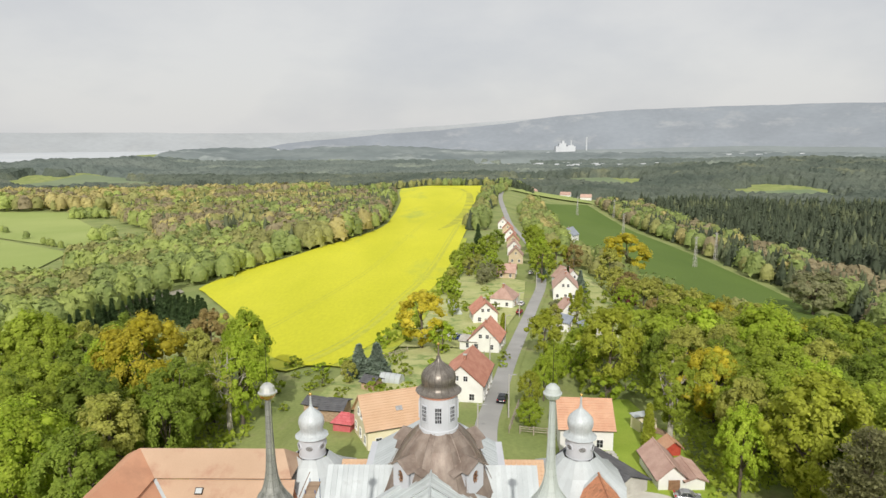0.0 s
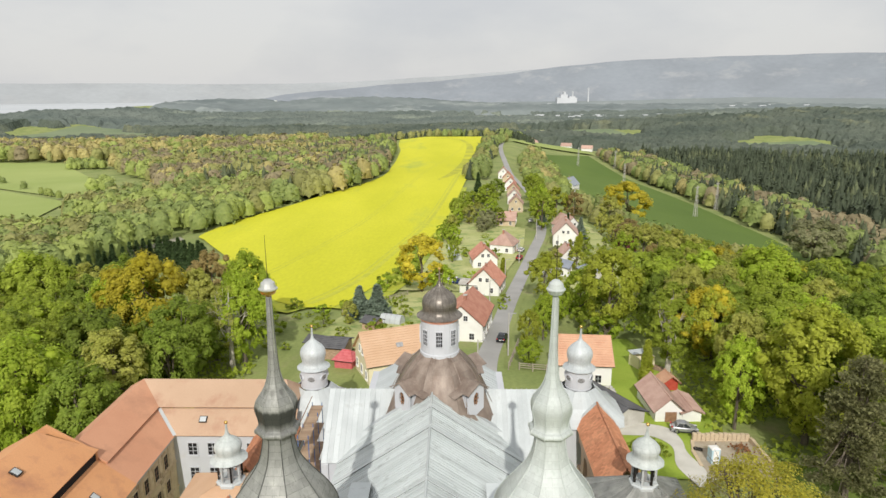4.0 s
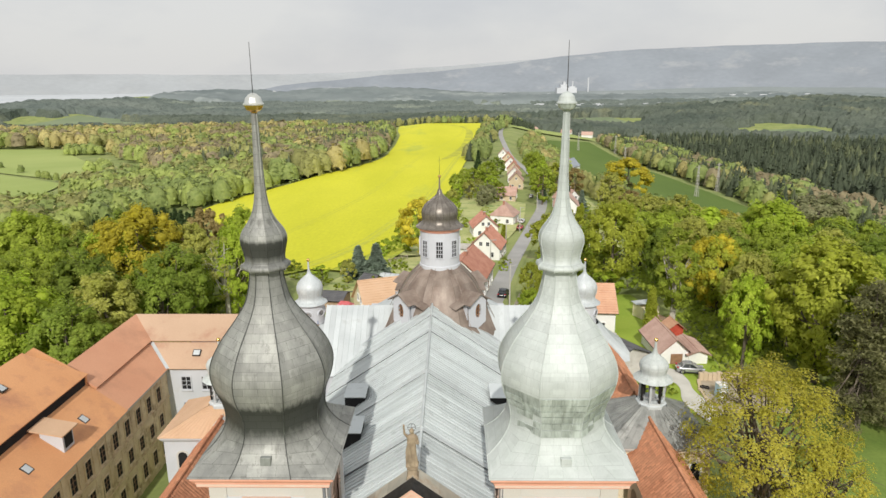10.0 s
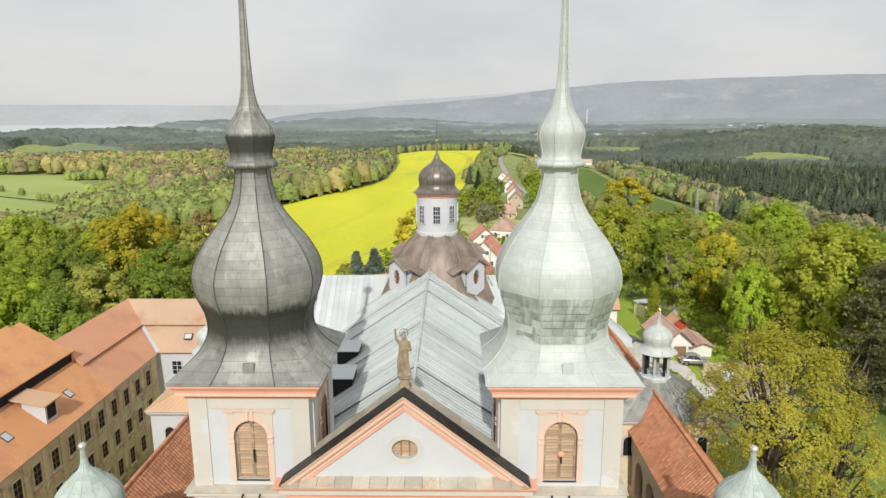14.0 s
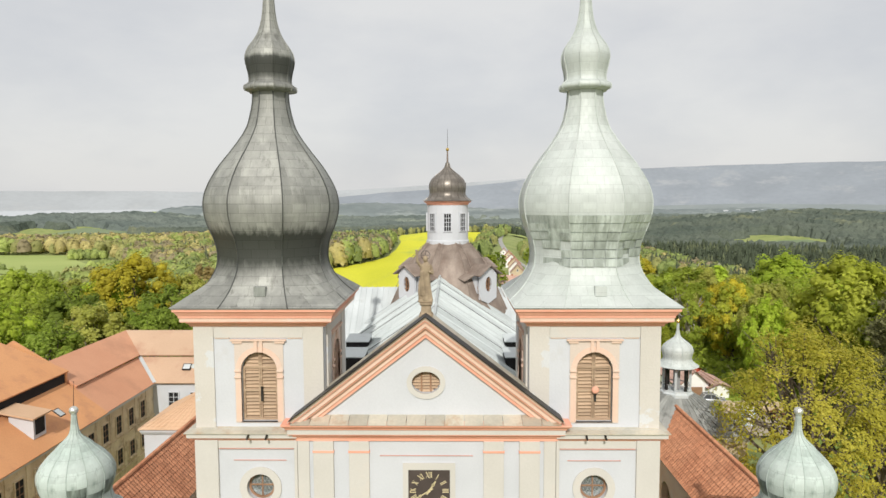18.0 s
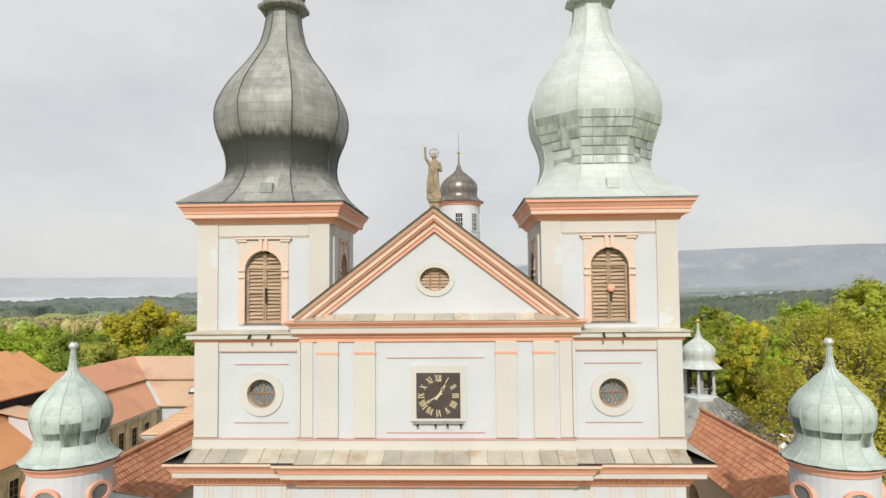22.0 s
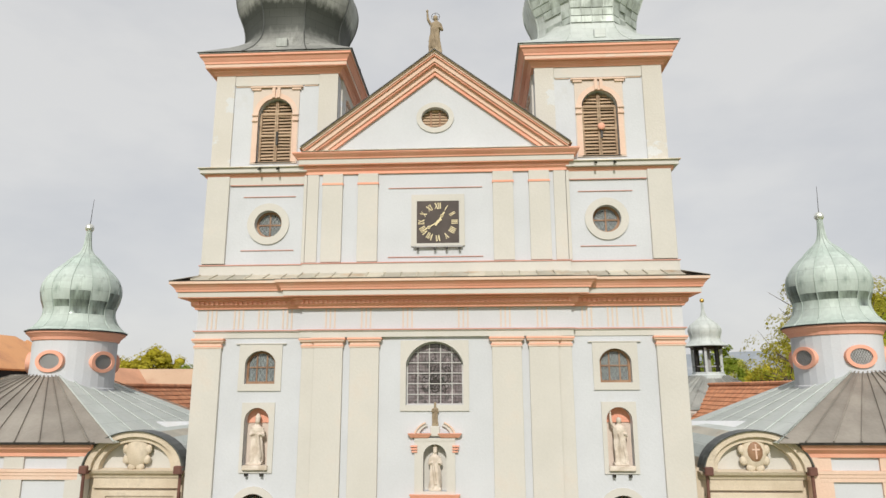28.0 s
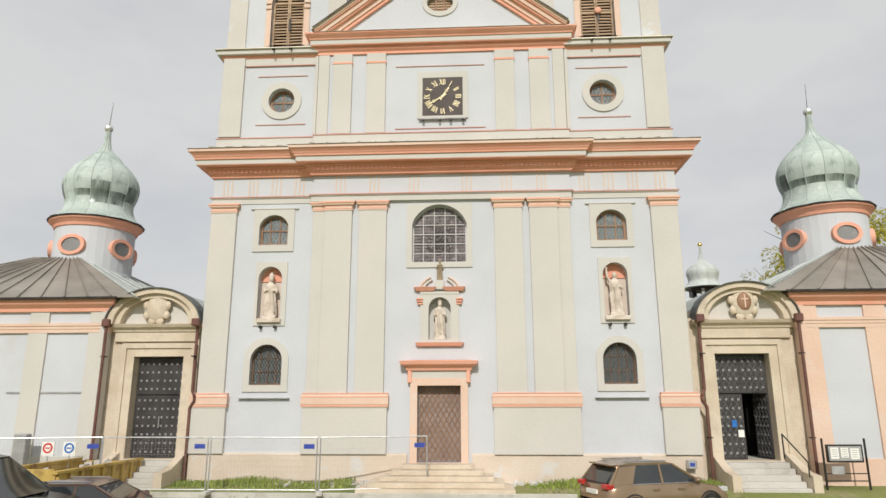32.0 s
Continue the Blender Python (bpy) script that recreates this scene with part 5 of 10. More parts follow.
sheeted(cap, [(25.2, 2.08, 0), (25.32, 1.88, 0), (25.5, 1.66, 0), (25.7, 1.52, 0), (25.95, 1.50, 0), (26.3, 1.56, 0), (26.65, 1.53, 0), (27.0, 1.34, 0), (27.3, 1.04, 0), (27.55, 0.72, 0), (27.78, 0.44, 0), (28.0, 0.24, 0), (28.4, 0.12, 0)], "cap_copper", n=16, per=1)
part("finial", tube(bmesh.new(), (0, 0, 28.3), (0, 0, 29.4), 0.09, 0.05), "brown_copper", cap)
part("finial_ball", ball(bmesh.new(), (0, 0, 29.5), 0.14), "gold", cap)
part("lightning_rod", tube(bmesh.new(), (0, 0, 29.5), (0, 0, 31.2), 0.018, 0.01, 6), "iron", cap)

# ---- gates, corner pavilions, cloister ----
GOUT = 8.97


def onion(parent, rows, mat, n, name="sheet", per=1, bulge=0.03, belt_pick=None):
    sheeted(parent, rows, mat, n=n, per=per, bulge=bulge, pick=belt_pick, name=name)


def drum(parent, r, z0, z1, mat, eyes=(0, 90, 180, 270), ez=None, rim="salmon", turn=0.0):
    """A round drum with oval windows."""
    part("drum", lathe(bmesh.new(), [(r + 0.05, z0), (r + 0.05, z0 + 0.12), (r, z0 + 0.16), (r, z1)], 32), mat, parent)
    for a in eyes:
        o = new("window")
        o.parent = parent
        o.matrix_basis = pose(0, 0, 0, 0, 0, a + turn)
        z = ez or (z0 + z1) / 2
        part("window_rim", plate(bmesh.new(), oval(0, z, 0.60, 0.46), [oval(0, z, 0.44, 0.32)], -r - 0.07, -r + 0.12), rim, o)
        part("pane", plate(bmesh.new(), oval(0, z, 0.44, 0.32), [], -r - 0.01, -r + 0.05), "lead_came", o, "leaded window")
        lattice(o, oval(0, z, 0.43, 0.31), -r - 0.012, 0.09, "iron", 0.006, "leading")


for s in SIDES:
    plaster, pil = ("white", "cream") if s < 0 else ("white", "peach")
    pav = thing("corner_pavilion", "rendered corner pavilion with an onion-domed drum" if s < 0 else "peach and white corner pavilion with an onion-domed drum", "chapel", "pavilions flanking the church")
    x0, x1 = sorted((s * 12.42, s * 22.5))
    part("wall", B(x0, x1, 0.0, 0.5, 0, 6.1), plaster, pav, "white rendered front wall")
    part("wall", B(*sorted((s * 12.42, s * 12.9)), 0.5, 10.2, 0, 6.1), pil, pav)
    part("wall", B(x0, x1, 9.7, 10.2, 0, 6.1), plaster, pav)
    part("plinth", B(x0 - 0.02, x1 + 0.02, -0.06, 0.02, 0, 0.95, 0.01), pil, pav)
    for a, b in ((12.44, 13.05), (14.62, 15.35), (17.6, 18.3), (20.4, 21.1)):
        part("pilaster", B(*sorted((s * a, s * b)), -0.08, 0.01, 0.96, 5.30), pil, pav)
        part("pilaster", B(*sorted((s * a, s * b)), -0.08, 0.01, 5.66, 6.08), pil, pav)
    part("corner_block", B(*sorted((s * 12.38, s * 12.6)), -0.12, 0.3, 0, 6.08), pil, pav)
    part("architrave", sweep(bmesh.new(), [(x0, 3), (x0, 0), (x1, 0), (x1, 3)], [(-0.05, 5.30), (0.09, 5.30), (0.09, 5.42), (0.11, 5.44), (0.11, 5.53), (0.14, 5.55), (0.14, 5.65), (-0.05, 5.66)]), "peach", pav)
    part("cornice", sweep(bmesh.new(), [(x0, 10.2), (x0, 0), (x1, 0), (x1, 10.2)], [(-0.05, 6.08), (0.12, 6.08), (0.14, 6.2), (0.30, 6.34), (0.34, 6.42), (0.34, 6.52), (-0.05, 6.52)]), "salmon", pav)
    if s < 0:
        part("wall_line", B(-15.9, -13.1, -0.03, 0.01, 3.12, 3.18), "lead_came", pav)
        part("wall_plaque", B(-15.0, -14.65, -0.03, 0.01, 2.55, 2.9), "concrete", pav)
    # hipped roof up to the drum
    px = s * 16.5
    e0, e1 = (-22.92, -11.25) if s < 0 else (11.25, 22.92)
    f0, f1, ez, tz, th = -0.42, 10.6, 6.56, 8.95, 1.6
    tx0, tx1, ty0, ty1 = px - (th if s < 0 else 0.4), px + (0.4 if s < 0 else th), 5.15 - th, 5.15 + th
    seam_roof(pav, (e0, f0, ez), (e1, f0, ez), (tx1, ty0, tz), (tx0, ty0, tz), 13, "dark_roof")
    seam_roof(pav, (e1, f1, ez), (e0, f1, ez), (tx0, ty1, tz), (tx1, ty1, tz), 13, "dark_roof")
    for sd, xe, xt in ((-1, e0, tx0), (1, e1, tx1)):
        seam_roof(pav, (xe, f0, ez), (xe, f1, ez), (xt, ty1, tz), (xt, ty0, tz), 6 if sd == -s else 12, "mint" if sd == -s else "dark_roof")
    part("gutter", sweep(bmesh.new(), [(x0, 9), (x0, 0), (x1, 0), (x1, 9)], [(0.38, 6.50), (0.48, 6.50), (0.48, 6.58), (0.38, 6.58)]), "iron", pav)
    if s > 0:
        part("roof_light", quad_slab(bmesh.new(), (15.3, 1.2, 7.42), (16.05, 1.2, 7.42), (16.05, 1.9, 7.68), (15.3, 1.9, 7.68), 0.12), "iron", pav)
    tur = new("drum_turret")
    tur.parent = pav
    tur.matrix_basis = pose(px, 5.15, 0)
    drum(tur, 1.68, 8.3, 10.55, "white", eyes=(0, 72, 144, 216, 288), ez=9.55)
    part("drum_cornice", lathe(bmesh.new(), [(1.68, 10.44), (1.74, 10.46), (1.78, 10.58), (1.9, 10.70), (1.97, 10.75), (1.97, 10.82), (1.6, 10.86)], 32), "salmon", tur)
    part("drum_edge", lathe(bmesh.new(), [(1.7, 10.825), (2.03, 10.825), (2.03, 10.87), (1.7, 10.9)], 32), "iron", tur)

    # mostly dark sheets low on the bulb, fewer in the rows beside
    def belt_pick(i, k, s=s):
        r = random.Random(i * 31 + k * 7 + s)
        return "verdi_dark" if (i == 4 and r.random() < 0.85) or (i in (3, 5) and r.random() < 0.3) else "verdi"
    onion(tur, [(10.88, 1.97, 0), (11.0, 1.79, 0), (11.25, 1.56, 0), (11.6, 1.41, 0), (11.9, 1.40, 0), (12.2, 1.50, 0), (12.6, 1.575, 0), (12.95, 1.55, 0), (13.3, 1.41, 0), (13.65, 1.14, 0), (13.95, 0.83, 0), (14.2, 0.62, 0), (14.45, 0.34, 0), (14.7, 0.19, 0), (15.1, 0.12, 0), (15.55, 0.09, 0)], "verdi", 12, per=2, bulge=0.045, belt_pick=belt_pick)
    part("finial_ball", ball(bmesh.new(), (0, 0, 15.72), 0.2), "silver", tur)
    part("lightning_rod", tube(bmesh.new(), (0, 0, 15.8), (0.06, 0, 17.1), 0.016, 0.008, 6), "iron", tur)

    # portal between church and pavilion
    gate = thing("portal", "sandstone portal with curved pediment and dark studded doors" if s < 0 else "sandstone portal with curved pediment and half-open dark door", "gate", "portals beside the church")
    gx, hw = s * 10.66, 1.70
    dx = s * 10.45
    op = rect(dx - 0.93, dx + 0.93, 0.85, 4.44)
    part("wall", plate(bmesh.new(), rect(*sorted((s * 8.68, s * 12.40)), 0, 5.7), [op], 0.34, 0.8), "stone", gate)
    part("door_frame", plate(bmesh.new(), rect(dx - 1.28, dx + 1.28, 0.2, 4.80), [op], 0.20, 0.36), "stone", gate)
    part("frame_moulding", plate(bmesh.new(), rect(dx - 1.38, dx + 1.38, 0.2, 4.92), [rect(dx - 1.22, dx + 1.22, 0.22, 4.74)], 0.14, 0.24), "stone", gate)
    part("frieze", B(gx - 1.55, gx + 1.55, 0.22, 0.4, 4.98, 5.32, 0.015), "stone", gate)
    part("entablature", sweep(bmesh.new(), [(gx - 1.62, 0.5), (gx - 1.62, 0.24), (gx + 1.62, 0.24), (gx + 1.62, 0.5)], [(-0.05, 5.32), (0.05, 5.34), (0.08, 5.42), (0.2, 5.5), (0.26, 5.6), (-0.05, 5.66)]), "stone", gate)
    n = 18
    for r0, r1, y0, mat, nm in ((1.30, 1.52, 0.02, "stone", "arch_moulding"), (1.52, 1.76, -0.12, "stone", "arch_cornice"), (1.765, 1.81, -0.20, "lead", "arch_sheet")):
        k = 0.74
        loop = [(gx + r0 * math.cos(math.pi * i / n), 5.62 + k * r0 * math.sin(math.pi * i / n)) for i in range(n + 1)] + [(gx + r1 * math.cos(math.pi * i / n), 5.62 + k * r1 * math.sin(math.pi * i / n)) for i in range(n, -1, -1)]
        part(nm, plate(bmesh.new(), loop, [], y0, 0.5), mat, gate)
    loop = [(gx + 1.31 * math.cos(math.pi * i / n), 5.62 + 0.74 * 1.31 * math.sin(math.pi * i / n)) for i in range(n + 1)]
    part("tympanum", plate(bmesh.new(), loop, [], 0.30, 0.5), "cream", gate)
    # coat of arms without any device
    bm = bmesh.new()
    ball(bm, (gx, 0.16, 6.22), 0.5, 0.86, 0.34, 1.12)
    part("cartouche", bm, "stone", gate, "carved stone cartouche", True)
    for i in range(9):
        a = 2 * math.pi * (i + 0.25) / 9
        part("scroll", ball(bmesh.new(), (gx + 0.42 * math.cos(a), 0.14, 6.22 + 0.53 * math.sin(a)), 0.11, 1 + 0.5 * abs(math.sin(a)), 0.8, 1 + 0.5 * abs(math.cos(a)), 10, 7), "stone", gate, "", True)
    bm = bmesh.new()
    if s > 0:
        part("cartouche_field", ball(bmesh.new(), (gx, 0.06, 6.24), 0.30, 0.9, 0.35, 1.15), "frame_wood", gate, "dark painted field", True)
        part("cross", B(gx - 0.025, gx + 0.025, -0.06, 0.05, 6.02, 6.5), "peach", gate)
        part("cross", B(gx - 0.12, gx + 0.12, -0.062, 0.04, 6.30, 6.35), "peach", gate)
    # barrel roof behind the pediment
    nb = 10
    for i in range(nb):
        a, b = math.pi * i / nb, math.pi * (i + 1) / nb
        q = [(gx + 1.80 * math.cos(t), 5.62 + 1.33 * math.sin(t)) for t in (a, b)]
        part("roof_sheet", quad_slab(bmesh.new(), (q[0][0], 0.45, q[0][1]), (q[1][0], 0.45, q[1][1]), (q[1][0], 4.6, q[1][1]), (q[0][0], 4.6, q[0][1]), 0.03), "mint" if i % 3 else "cover", gate)
    part("roof_edge", B(gx - 1.9, gx + 1.9, 4.5, 4.7, 5.6, 7.05), "white", gate)
    # door leaves
    dr = new("door_pair")
    dr.parent = gate
    for d in SIDES:
        lower = (s > 0 and d > 0)
        for z0, z1 in ((0.87, 3.05), (3.08, 4.42)):
            leaf = new("door_leaf")
            leaf.parent = dr
            o = part("leaf_panel", B(*sorted((0, d * 0.90)), -0.03, 0.03, z0, z1, 0.006), "door", leaf)
            bm = bmesh.new()
            zz = z0 + 0.2
            while zz < z1 - 0.1:
                for i in range(4):
                    x = d * (0.13 + 0.21 * i)
                    box(bm, x - 0.035, x + 0.035, -0.05, -0.03, zz - 0.035, zz + 0.035, m=None)
                zz += 0.30
            tagged(part("studs", bm, "rivet", leaf), kind="stuff")
            if s > 0:
                lattice(leaf, rect(*sorted((d * 0.03, d * 0.87)), z0 + 0.05, z1 - 0.05), -0.035, 0.17, "strap", 0.008, "diamond_straps")
            hinge = dx + d * 0.90
            swing = -80 if (lower and z0 < 1) else 0
            leaf.matrix_basis = pose(hinge, 0.62, 0, 0, 0, swing * d) @ pose(-d * 0.90, 0, 0)
    if s < 0:
        part("handle", B(dx + 0.05, dx + 0.09, 0.50, 0.58, 1.9, 2.3), "rivet", dr)
    # black sheet closes the passage and stands in for its shade
    part("dark_room", B(dx - 1.3, dx + 1.3, 2.8, 2.9, 0.5, 4.9), "black", gate, "black sheet standing in for the unlit passage")
    part("passage_floor", B(dx - 1.3, dx + 1.3, 0.3, 2.8, 0.6, 0.84), "concrete", gate)
    for d in SIDES:
        part("passage_wall", B(*sorted((dx + d * 1.3, dx + d * 1.4)), 0.8, 2.9, 0.5, 4.9), "cream", gate)
    gs = thing("portal_steps", "worn stone steps before the portal with stone cheeks", "steps", "portal steps")
    for i in range(5):
        part("step", B(dx - 1.05, dx + 1.05, -1.5 + 0.33 * i, 0.34, 0.165 * i - 0.05, 0.165 * (i + 1), 0.012), "concrete", gs)
    for d in SIDES:
        part("step_cheek", plate(bmesh.new(), [(-1.55, 0), (0.35, 0), (0.35, 1.15), (-0.9, 0.62), (-1.55, 0.55)], [], -0.14, 0.14), "stone", gs).matrix_basis = pose(dx + d * 1.22, 0, 0, 0, 0, 90)
    if s > 0:
        bm = tube(bmesh.new(), (dx + 1.05, -1.4, 0.95), (dx + 1.05, 0.2, 1.72), 0.022)
        tube(bm, (dx + 1.05, -1.4, 0.5), (dx + 1.05, -1.4, 0.95), 0.022)
        tube(bm, (dx + 1.05, 0.2, 0.9), (dx + 1.05, 0.2, 1.72), 0.022)
        part("handrail", bm, "iron", gs)
    # rain pipes
    for px_, jog in ((s * 9.0, True), (s * 12.36, False)):
        pipe = thing("rain_pipe", "brown metal rain pipe on the wall", "pipe", "rain pipes")
        bm = bmesh.new()
        if jog:
            k = s * 0.16
            pts = [(px_, 0.0, 5.5), (px_, 0.0, 3.2), (px_ - k, -0.15, 3.0), (px_ - k, -0.15, 2.85), (px_, -0.1, 2.6), (px_, -0.1, 0.1)]
        else:
            pts = [(px_, -0.15, 5.75), (px_, -0.15, 0.1)]
        for p, q in zip(pts, pts[1:]):
            tube(bm, p, q, 0.055)
        part("pipe", bm, "pipe_brown", pipe)
        for z in (1.6, 4.4):
            part("bracket", B(px_ - 0.075, px_ + 0.075, -0.2, 0.02, z, z + 0.04), "iron", pipe)
        part("hopper", B(px_ - 0.14, px_ + 0.14, -0.28, 0.0, 5.5, 5.78, 0.03), "pipe_brown", pipe)


def tiled(parent, a, b, c, d, mat="tile", tw=0.30, th=0.34, name="tiles"):
    """A tiled slope from the eave a-b to the ridge d-c: every tile has its own edges."""
    a, b, c, d = map(Vector, (a, b, c, d))
    nu, nv = max(2, int((b - a).length / tw)), max(2, int((d - a).length / th))
    nrm = (b - a).cross(d - a).normalized()
    if nrm.z < 0:
        nrm = -nrm
    vs, fs = [], []
    rnd = random.Random(int(a.x * 7 + a.y * 3))

    def at(u, v):
        return a.lerp(b, u).lerp(d.lerp(c, u), v)
    for j in range(nv):
        for i in range(nu):
            u0, u1 = (i + 0.03) / nu, (i + 0.97) / nu
            v0, v1 = j / nv, min(1, (j + 1.1) / nv)
            lo = 0.055 + rnd.uniform(-0.012, 0.012)
            um = (u0 + u1) / 2
            k = len(vs)
            p = [at(u0, v0) + nrm * lo, at(um, v0) + nrm * (lo + 0.03), at(u1, v0) + nrm * lo, at(u1, v1) + nrm * 0.012, at(um, v1) + nrm * 0.04, at(u0, v1) + nrm * 0.012]
            vs += [tuple(q) for q in p] + [tuple(at(u0, v0)), tuple(at(u1, v0))]
            fs += [(k, k + 1, k + 4, k + 5), (k + 1, k + 2, k + 3, k + 4), (k + 6, k + 7, k + 2, k + 1, k)]
    tagged(part(name, (vs, [], fs), mat, parent), kind="stuff")
    part("roof_deck", quad_slab(bmesh.new(), a, b, c, d, 0.12), mat, parent)


for s in SIDES:
    amb = thing("cloister_wing", "cloister corridor with arcade under a red tiled roof", "cloister", "cloister wings")
    xi, xr, xo, ze, zr = s * 16.75, s * 18.9, s * 21.05, 5.85, 8.55
    for y0, y1 in ((10.2, 27.7), (32.6, 46.5)):
        tiled(amb, (xi - s * 0.3, y0, ze), (xi - s * 0.3, y1, ze), (xr, y1, zr), (xr, y0, zr))
        tiled(amb, (xo + s * 0.3, y0, ze), (xo + s * 0.3, y1, ze), (xr, y1, zr), (xr, y0, zr))
        bm = bmesh.new()
        k = int((y1 - y0) / 0.4)
        for i in range(k):
            y = y0 + (y1 - y0) * i / k
            tube(bm, (xr, y, zr + 0.06), (xr, y + 0.42, zr + 0.09), 0.13, 0.15, 7)
        tagged(part("ridge_tiles", bm, "tile", amb), kind="stuff")
        na = int((y1 - y0) / 2.9)
        holes = [arch(-(y1 - y0) / 2 + (y1 - y0) * (i + 0.5) / na, 2.0, 0.9, 3.3, 0.95) for i in range(na)]
        w = part("arcade_wall", plate(bmesh.new(), rect(-(y1 - y0) / 2, (y1 - y0) / 2, 0, 5.7), holes, -0.25, 0.25), "peach", amb)
        w.matrix_basis = pose(xi + s * 0.25, (y0 + y1) / 2, 0, 0, 0, 90)
        part("outer_wall", B(*sorted((xo, xo - s * 0.5)), y0, y1, -2, 5.7), "abbey", amb)
        for xe in (xi - s * 0.4, xo + s * 0.4):
            for k in range(9):
                a, b = k / 9, (k + 1) / 9
                pa, pb = Vector((xe, y1, ze + 0.12)).lerp(Vector((xr, y1, zr + 0.2)), a), Vector((xe, y1, ze + 0.12)).lerp(Vector((xr, y1, zr + 0.2)), b)
                part("gable_verge", quad_slab(bmesh.new(), (pa.x, y1 - 0.22, pa.z), (pa.x, y1 + 0.2, pa.z), (pb.x, y1 + 0.2, pb.z - 0.02), (pb.x, y1 - 0.22, pb.z - 0.02), 0.22), "zinc_white", amb)
        part("gable_wall", plate(bmesh.new(), [(xi, 0), (xo, 0), (xo, ze), (xr, zr - 0.1), (xi, ze)], [], y1 - 0.3, y1 - 0.05), "white", amb)
        part("inner_floor", B(*sorted((xi, xo)), y0, y1, 0.2, 0.3), "concrete", amb)
    # middle chapel
    cxx = -19.2 if s < 0 else 19.5
    ch = thing("chapel", "white chapel with a tan hipped roof and small onion cupola" if s < 0 else "weathered chapel with grey sheet roof and small onion cupola", "chapel", "cloister chapels", at=(cxx, 29.4, 0))
    hx0, hx1, hy0, hy1 = (-5.0, 4.6, -2.1, 4.4) if s < 0 else (-4.6, 4.4, -3.5, 4.0)
    part("wall", B(hx0, hx1, hy0, hy1, -4, 6.7), "white" if s < 0 else "abbey", ch, "white render" if s < 0 else "weathered pale plaster")
    part("eaves", sweep(bmesh.new(), [(hx0, hy1), (hx0, hy0), (hx1, hy0), (hx1, hy1)], [(-0.05, 6.35), (0.08, 6.38), (0.24, 6.62), (0.26, 6.8), (-0.05, 6.82)], True), "white" if s < 0 else "cream", ch)
    rmat = "tan_roof" if s < 0 else "slate_sheet"
    c0, c1, c2, c3 = (hx0 - 0.35, hy0 - 0.35, 6.85), (hx1 + 0.35, hy0 - 0.35, 6.85), (hx1 + 0.35, hy1 + 0.35, 6.85), (hx0 - 0.35, hy1 + 0.35, 6.85)
    t0, t1, t2, t3 = (-1.15, -1.0, 9.3), (1.15, -1.0, 9.3), (1.15, 1.0, 9.3), (-1.15, 1.0, 9.3)
    for a, b, c, d, k in ((c0, c1, t1, t0, 14), (c1, c2, t2, t1, 12), (c2, c3, t3, t2, 14), (c3, c0, t0, t3, 12)):
        if s < 0:
            tiled(ch, a, b, c, d, rmat, 0.45, 0.5)
        else:
            seam_roof(ch, a, b, c, d, k, rmat)
    for wx, wy, rz in ((hx0 + 1.6, hy0, 0), (hx1 - 1.3, hy0, 0), (hx1, 0.6, 90), (hx0, 0.6, -90)):
        # flat black plate on the wall stands in for the window's dark depth
        rw = part("window_recess", plate(bmesh.new(), arch(0, 0.85, 3.6, 4.9, 0.42), [], -0.04, 0.02), "black", ch)
        rw.matrix_basis = pose(wx, wy, 0, 0, 0, rz)
        rw = part("window_surround", ring(bmesh.new(), arch(0, 0.85, 3.6, 4.9, 0.42), 0.16, -0.07, 0.01), "cream", ch)
        rw.matrix_basis = pose(wx, wy, 0, 0, 0, rz)
    cup = new("cupola")
    cup.parent = ch
    part("cupola_base", lathe(bmesh.new(), [(1.35, 9.1), (1.35, 9.35), (1.2, 9.45), (1.2, 9.6)], 8, turn=math.pi / 8), "zinc_white", cup)
    for k in range(8):
        th = math.pi / 4 * (k + 0.5)
        part("post", B(-0.10, 0.10, -0.09, 0.09, 9.6, 11.5), "zinc_white" if k % 2 else "iron", cup).matrix_basis = pose(1.05 * math.cos(th), 1.05 * math.sin(th), 0, 0, 0, math.degrees(th))
        part("rail", B(-0.42, 0.42, -1.02, -0.95, 10.0, 10.08), "lead_came", cup).matrix_basis = pose(0, 0, 0, 0, 0, 45 * k)
    part("cupola_core", lathe(bmesh.new(), [(0.3, 9.6), (0.3, 11.5)], 8), "lead_came", cup)
    part("cupola_beam", lathe(bmesh.new(), [(1.1, 11.35), (1.2, 11.5), (1.25, 11.6)], 8, turn=math.pi / 8), "iron", cup)
    onion(cup, [(11.6, 1.68, 0), (11.72, 1.48, 0), (11.95, 1.22, 0), (12.2, 1.1, 0), (12.5, 1.16, 0), (12.85, 1.24, 0), (13.2, 1.12, 0), (13.5, 0.82, 0), (13.75, 0.48, 0), (14.0, 0.22, 0), (14.5, 0.09, 0), (15.1, 0.06, 0)], "mint", 10, per=2)
    part("finial_ball", ball(bmesh.new(), (0, 0, 15.25), 0.18), "gold", cup)
    # rear pavilion
    rx = -15.7 if s < 0 else 17.4
    rp = thing("rear_pavilion", "white domed pavilion at the back of the cloister", "chapel", "rear pavilions", at=(rx, 50.5, 0))
    part("wall", lathe(bmesh.new(), [(5.3, -2), (5.3, 5.6), (5.5, 5.8)], 8, turn=math.pi / 8), "white", rp)
    sheeted(rp, [(5.8, 5.4, 0.6), (6.5, 4.4, 0.4), (7.4, 3.4, 0.2), (8.3, 2.6, 0), (9.0, 1.9, 0)], "zinc_white", per=1)
    td = new("drum_turret")
    td.parent = rp
    drum(td, 1.62, 8.9, 11.2, "white", eyes=(0, 60, 120, 180, 240, 300), ez=10.3, rim="white")
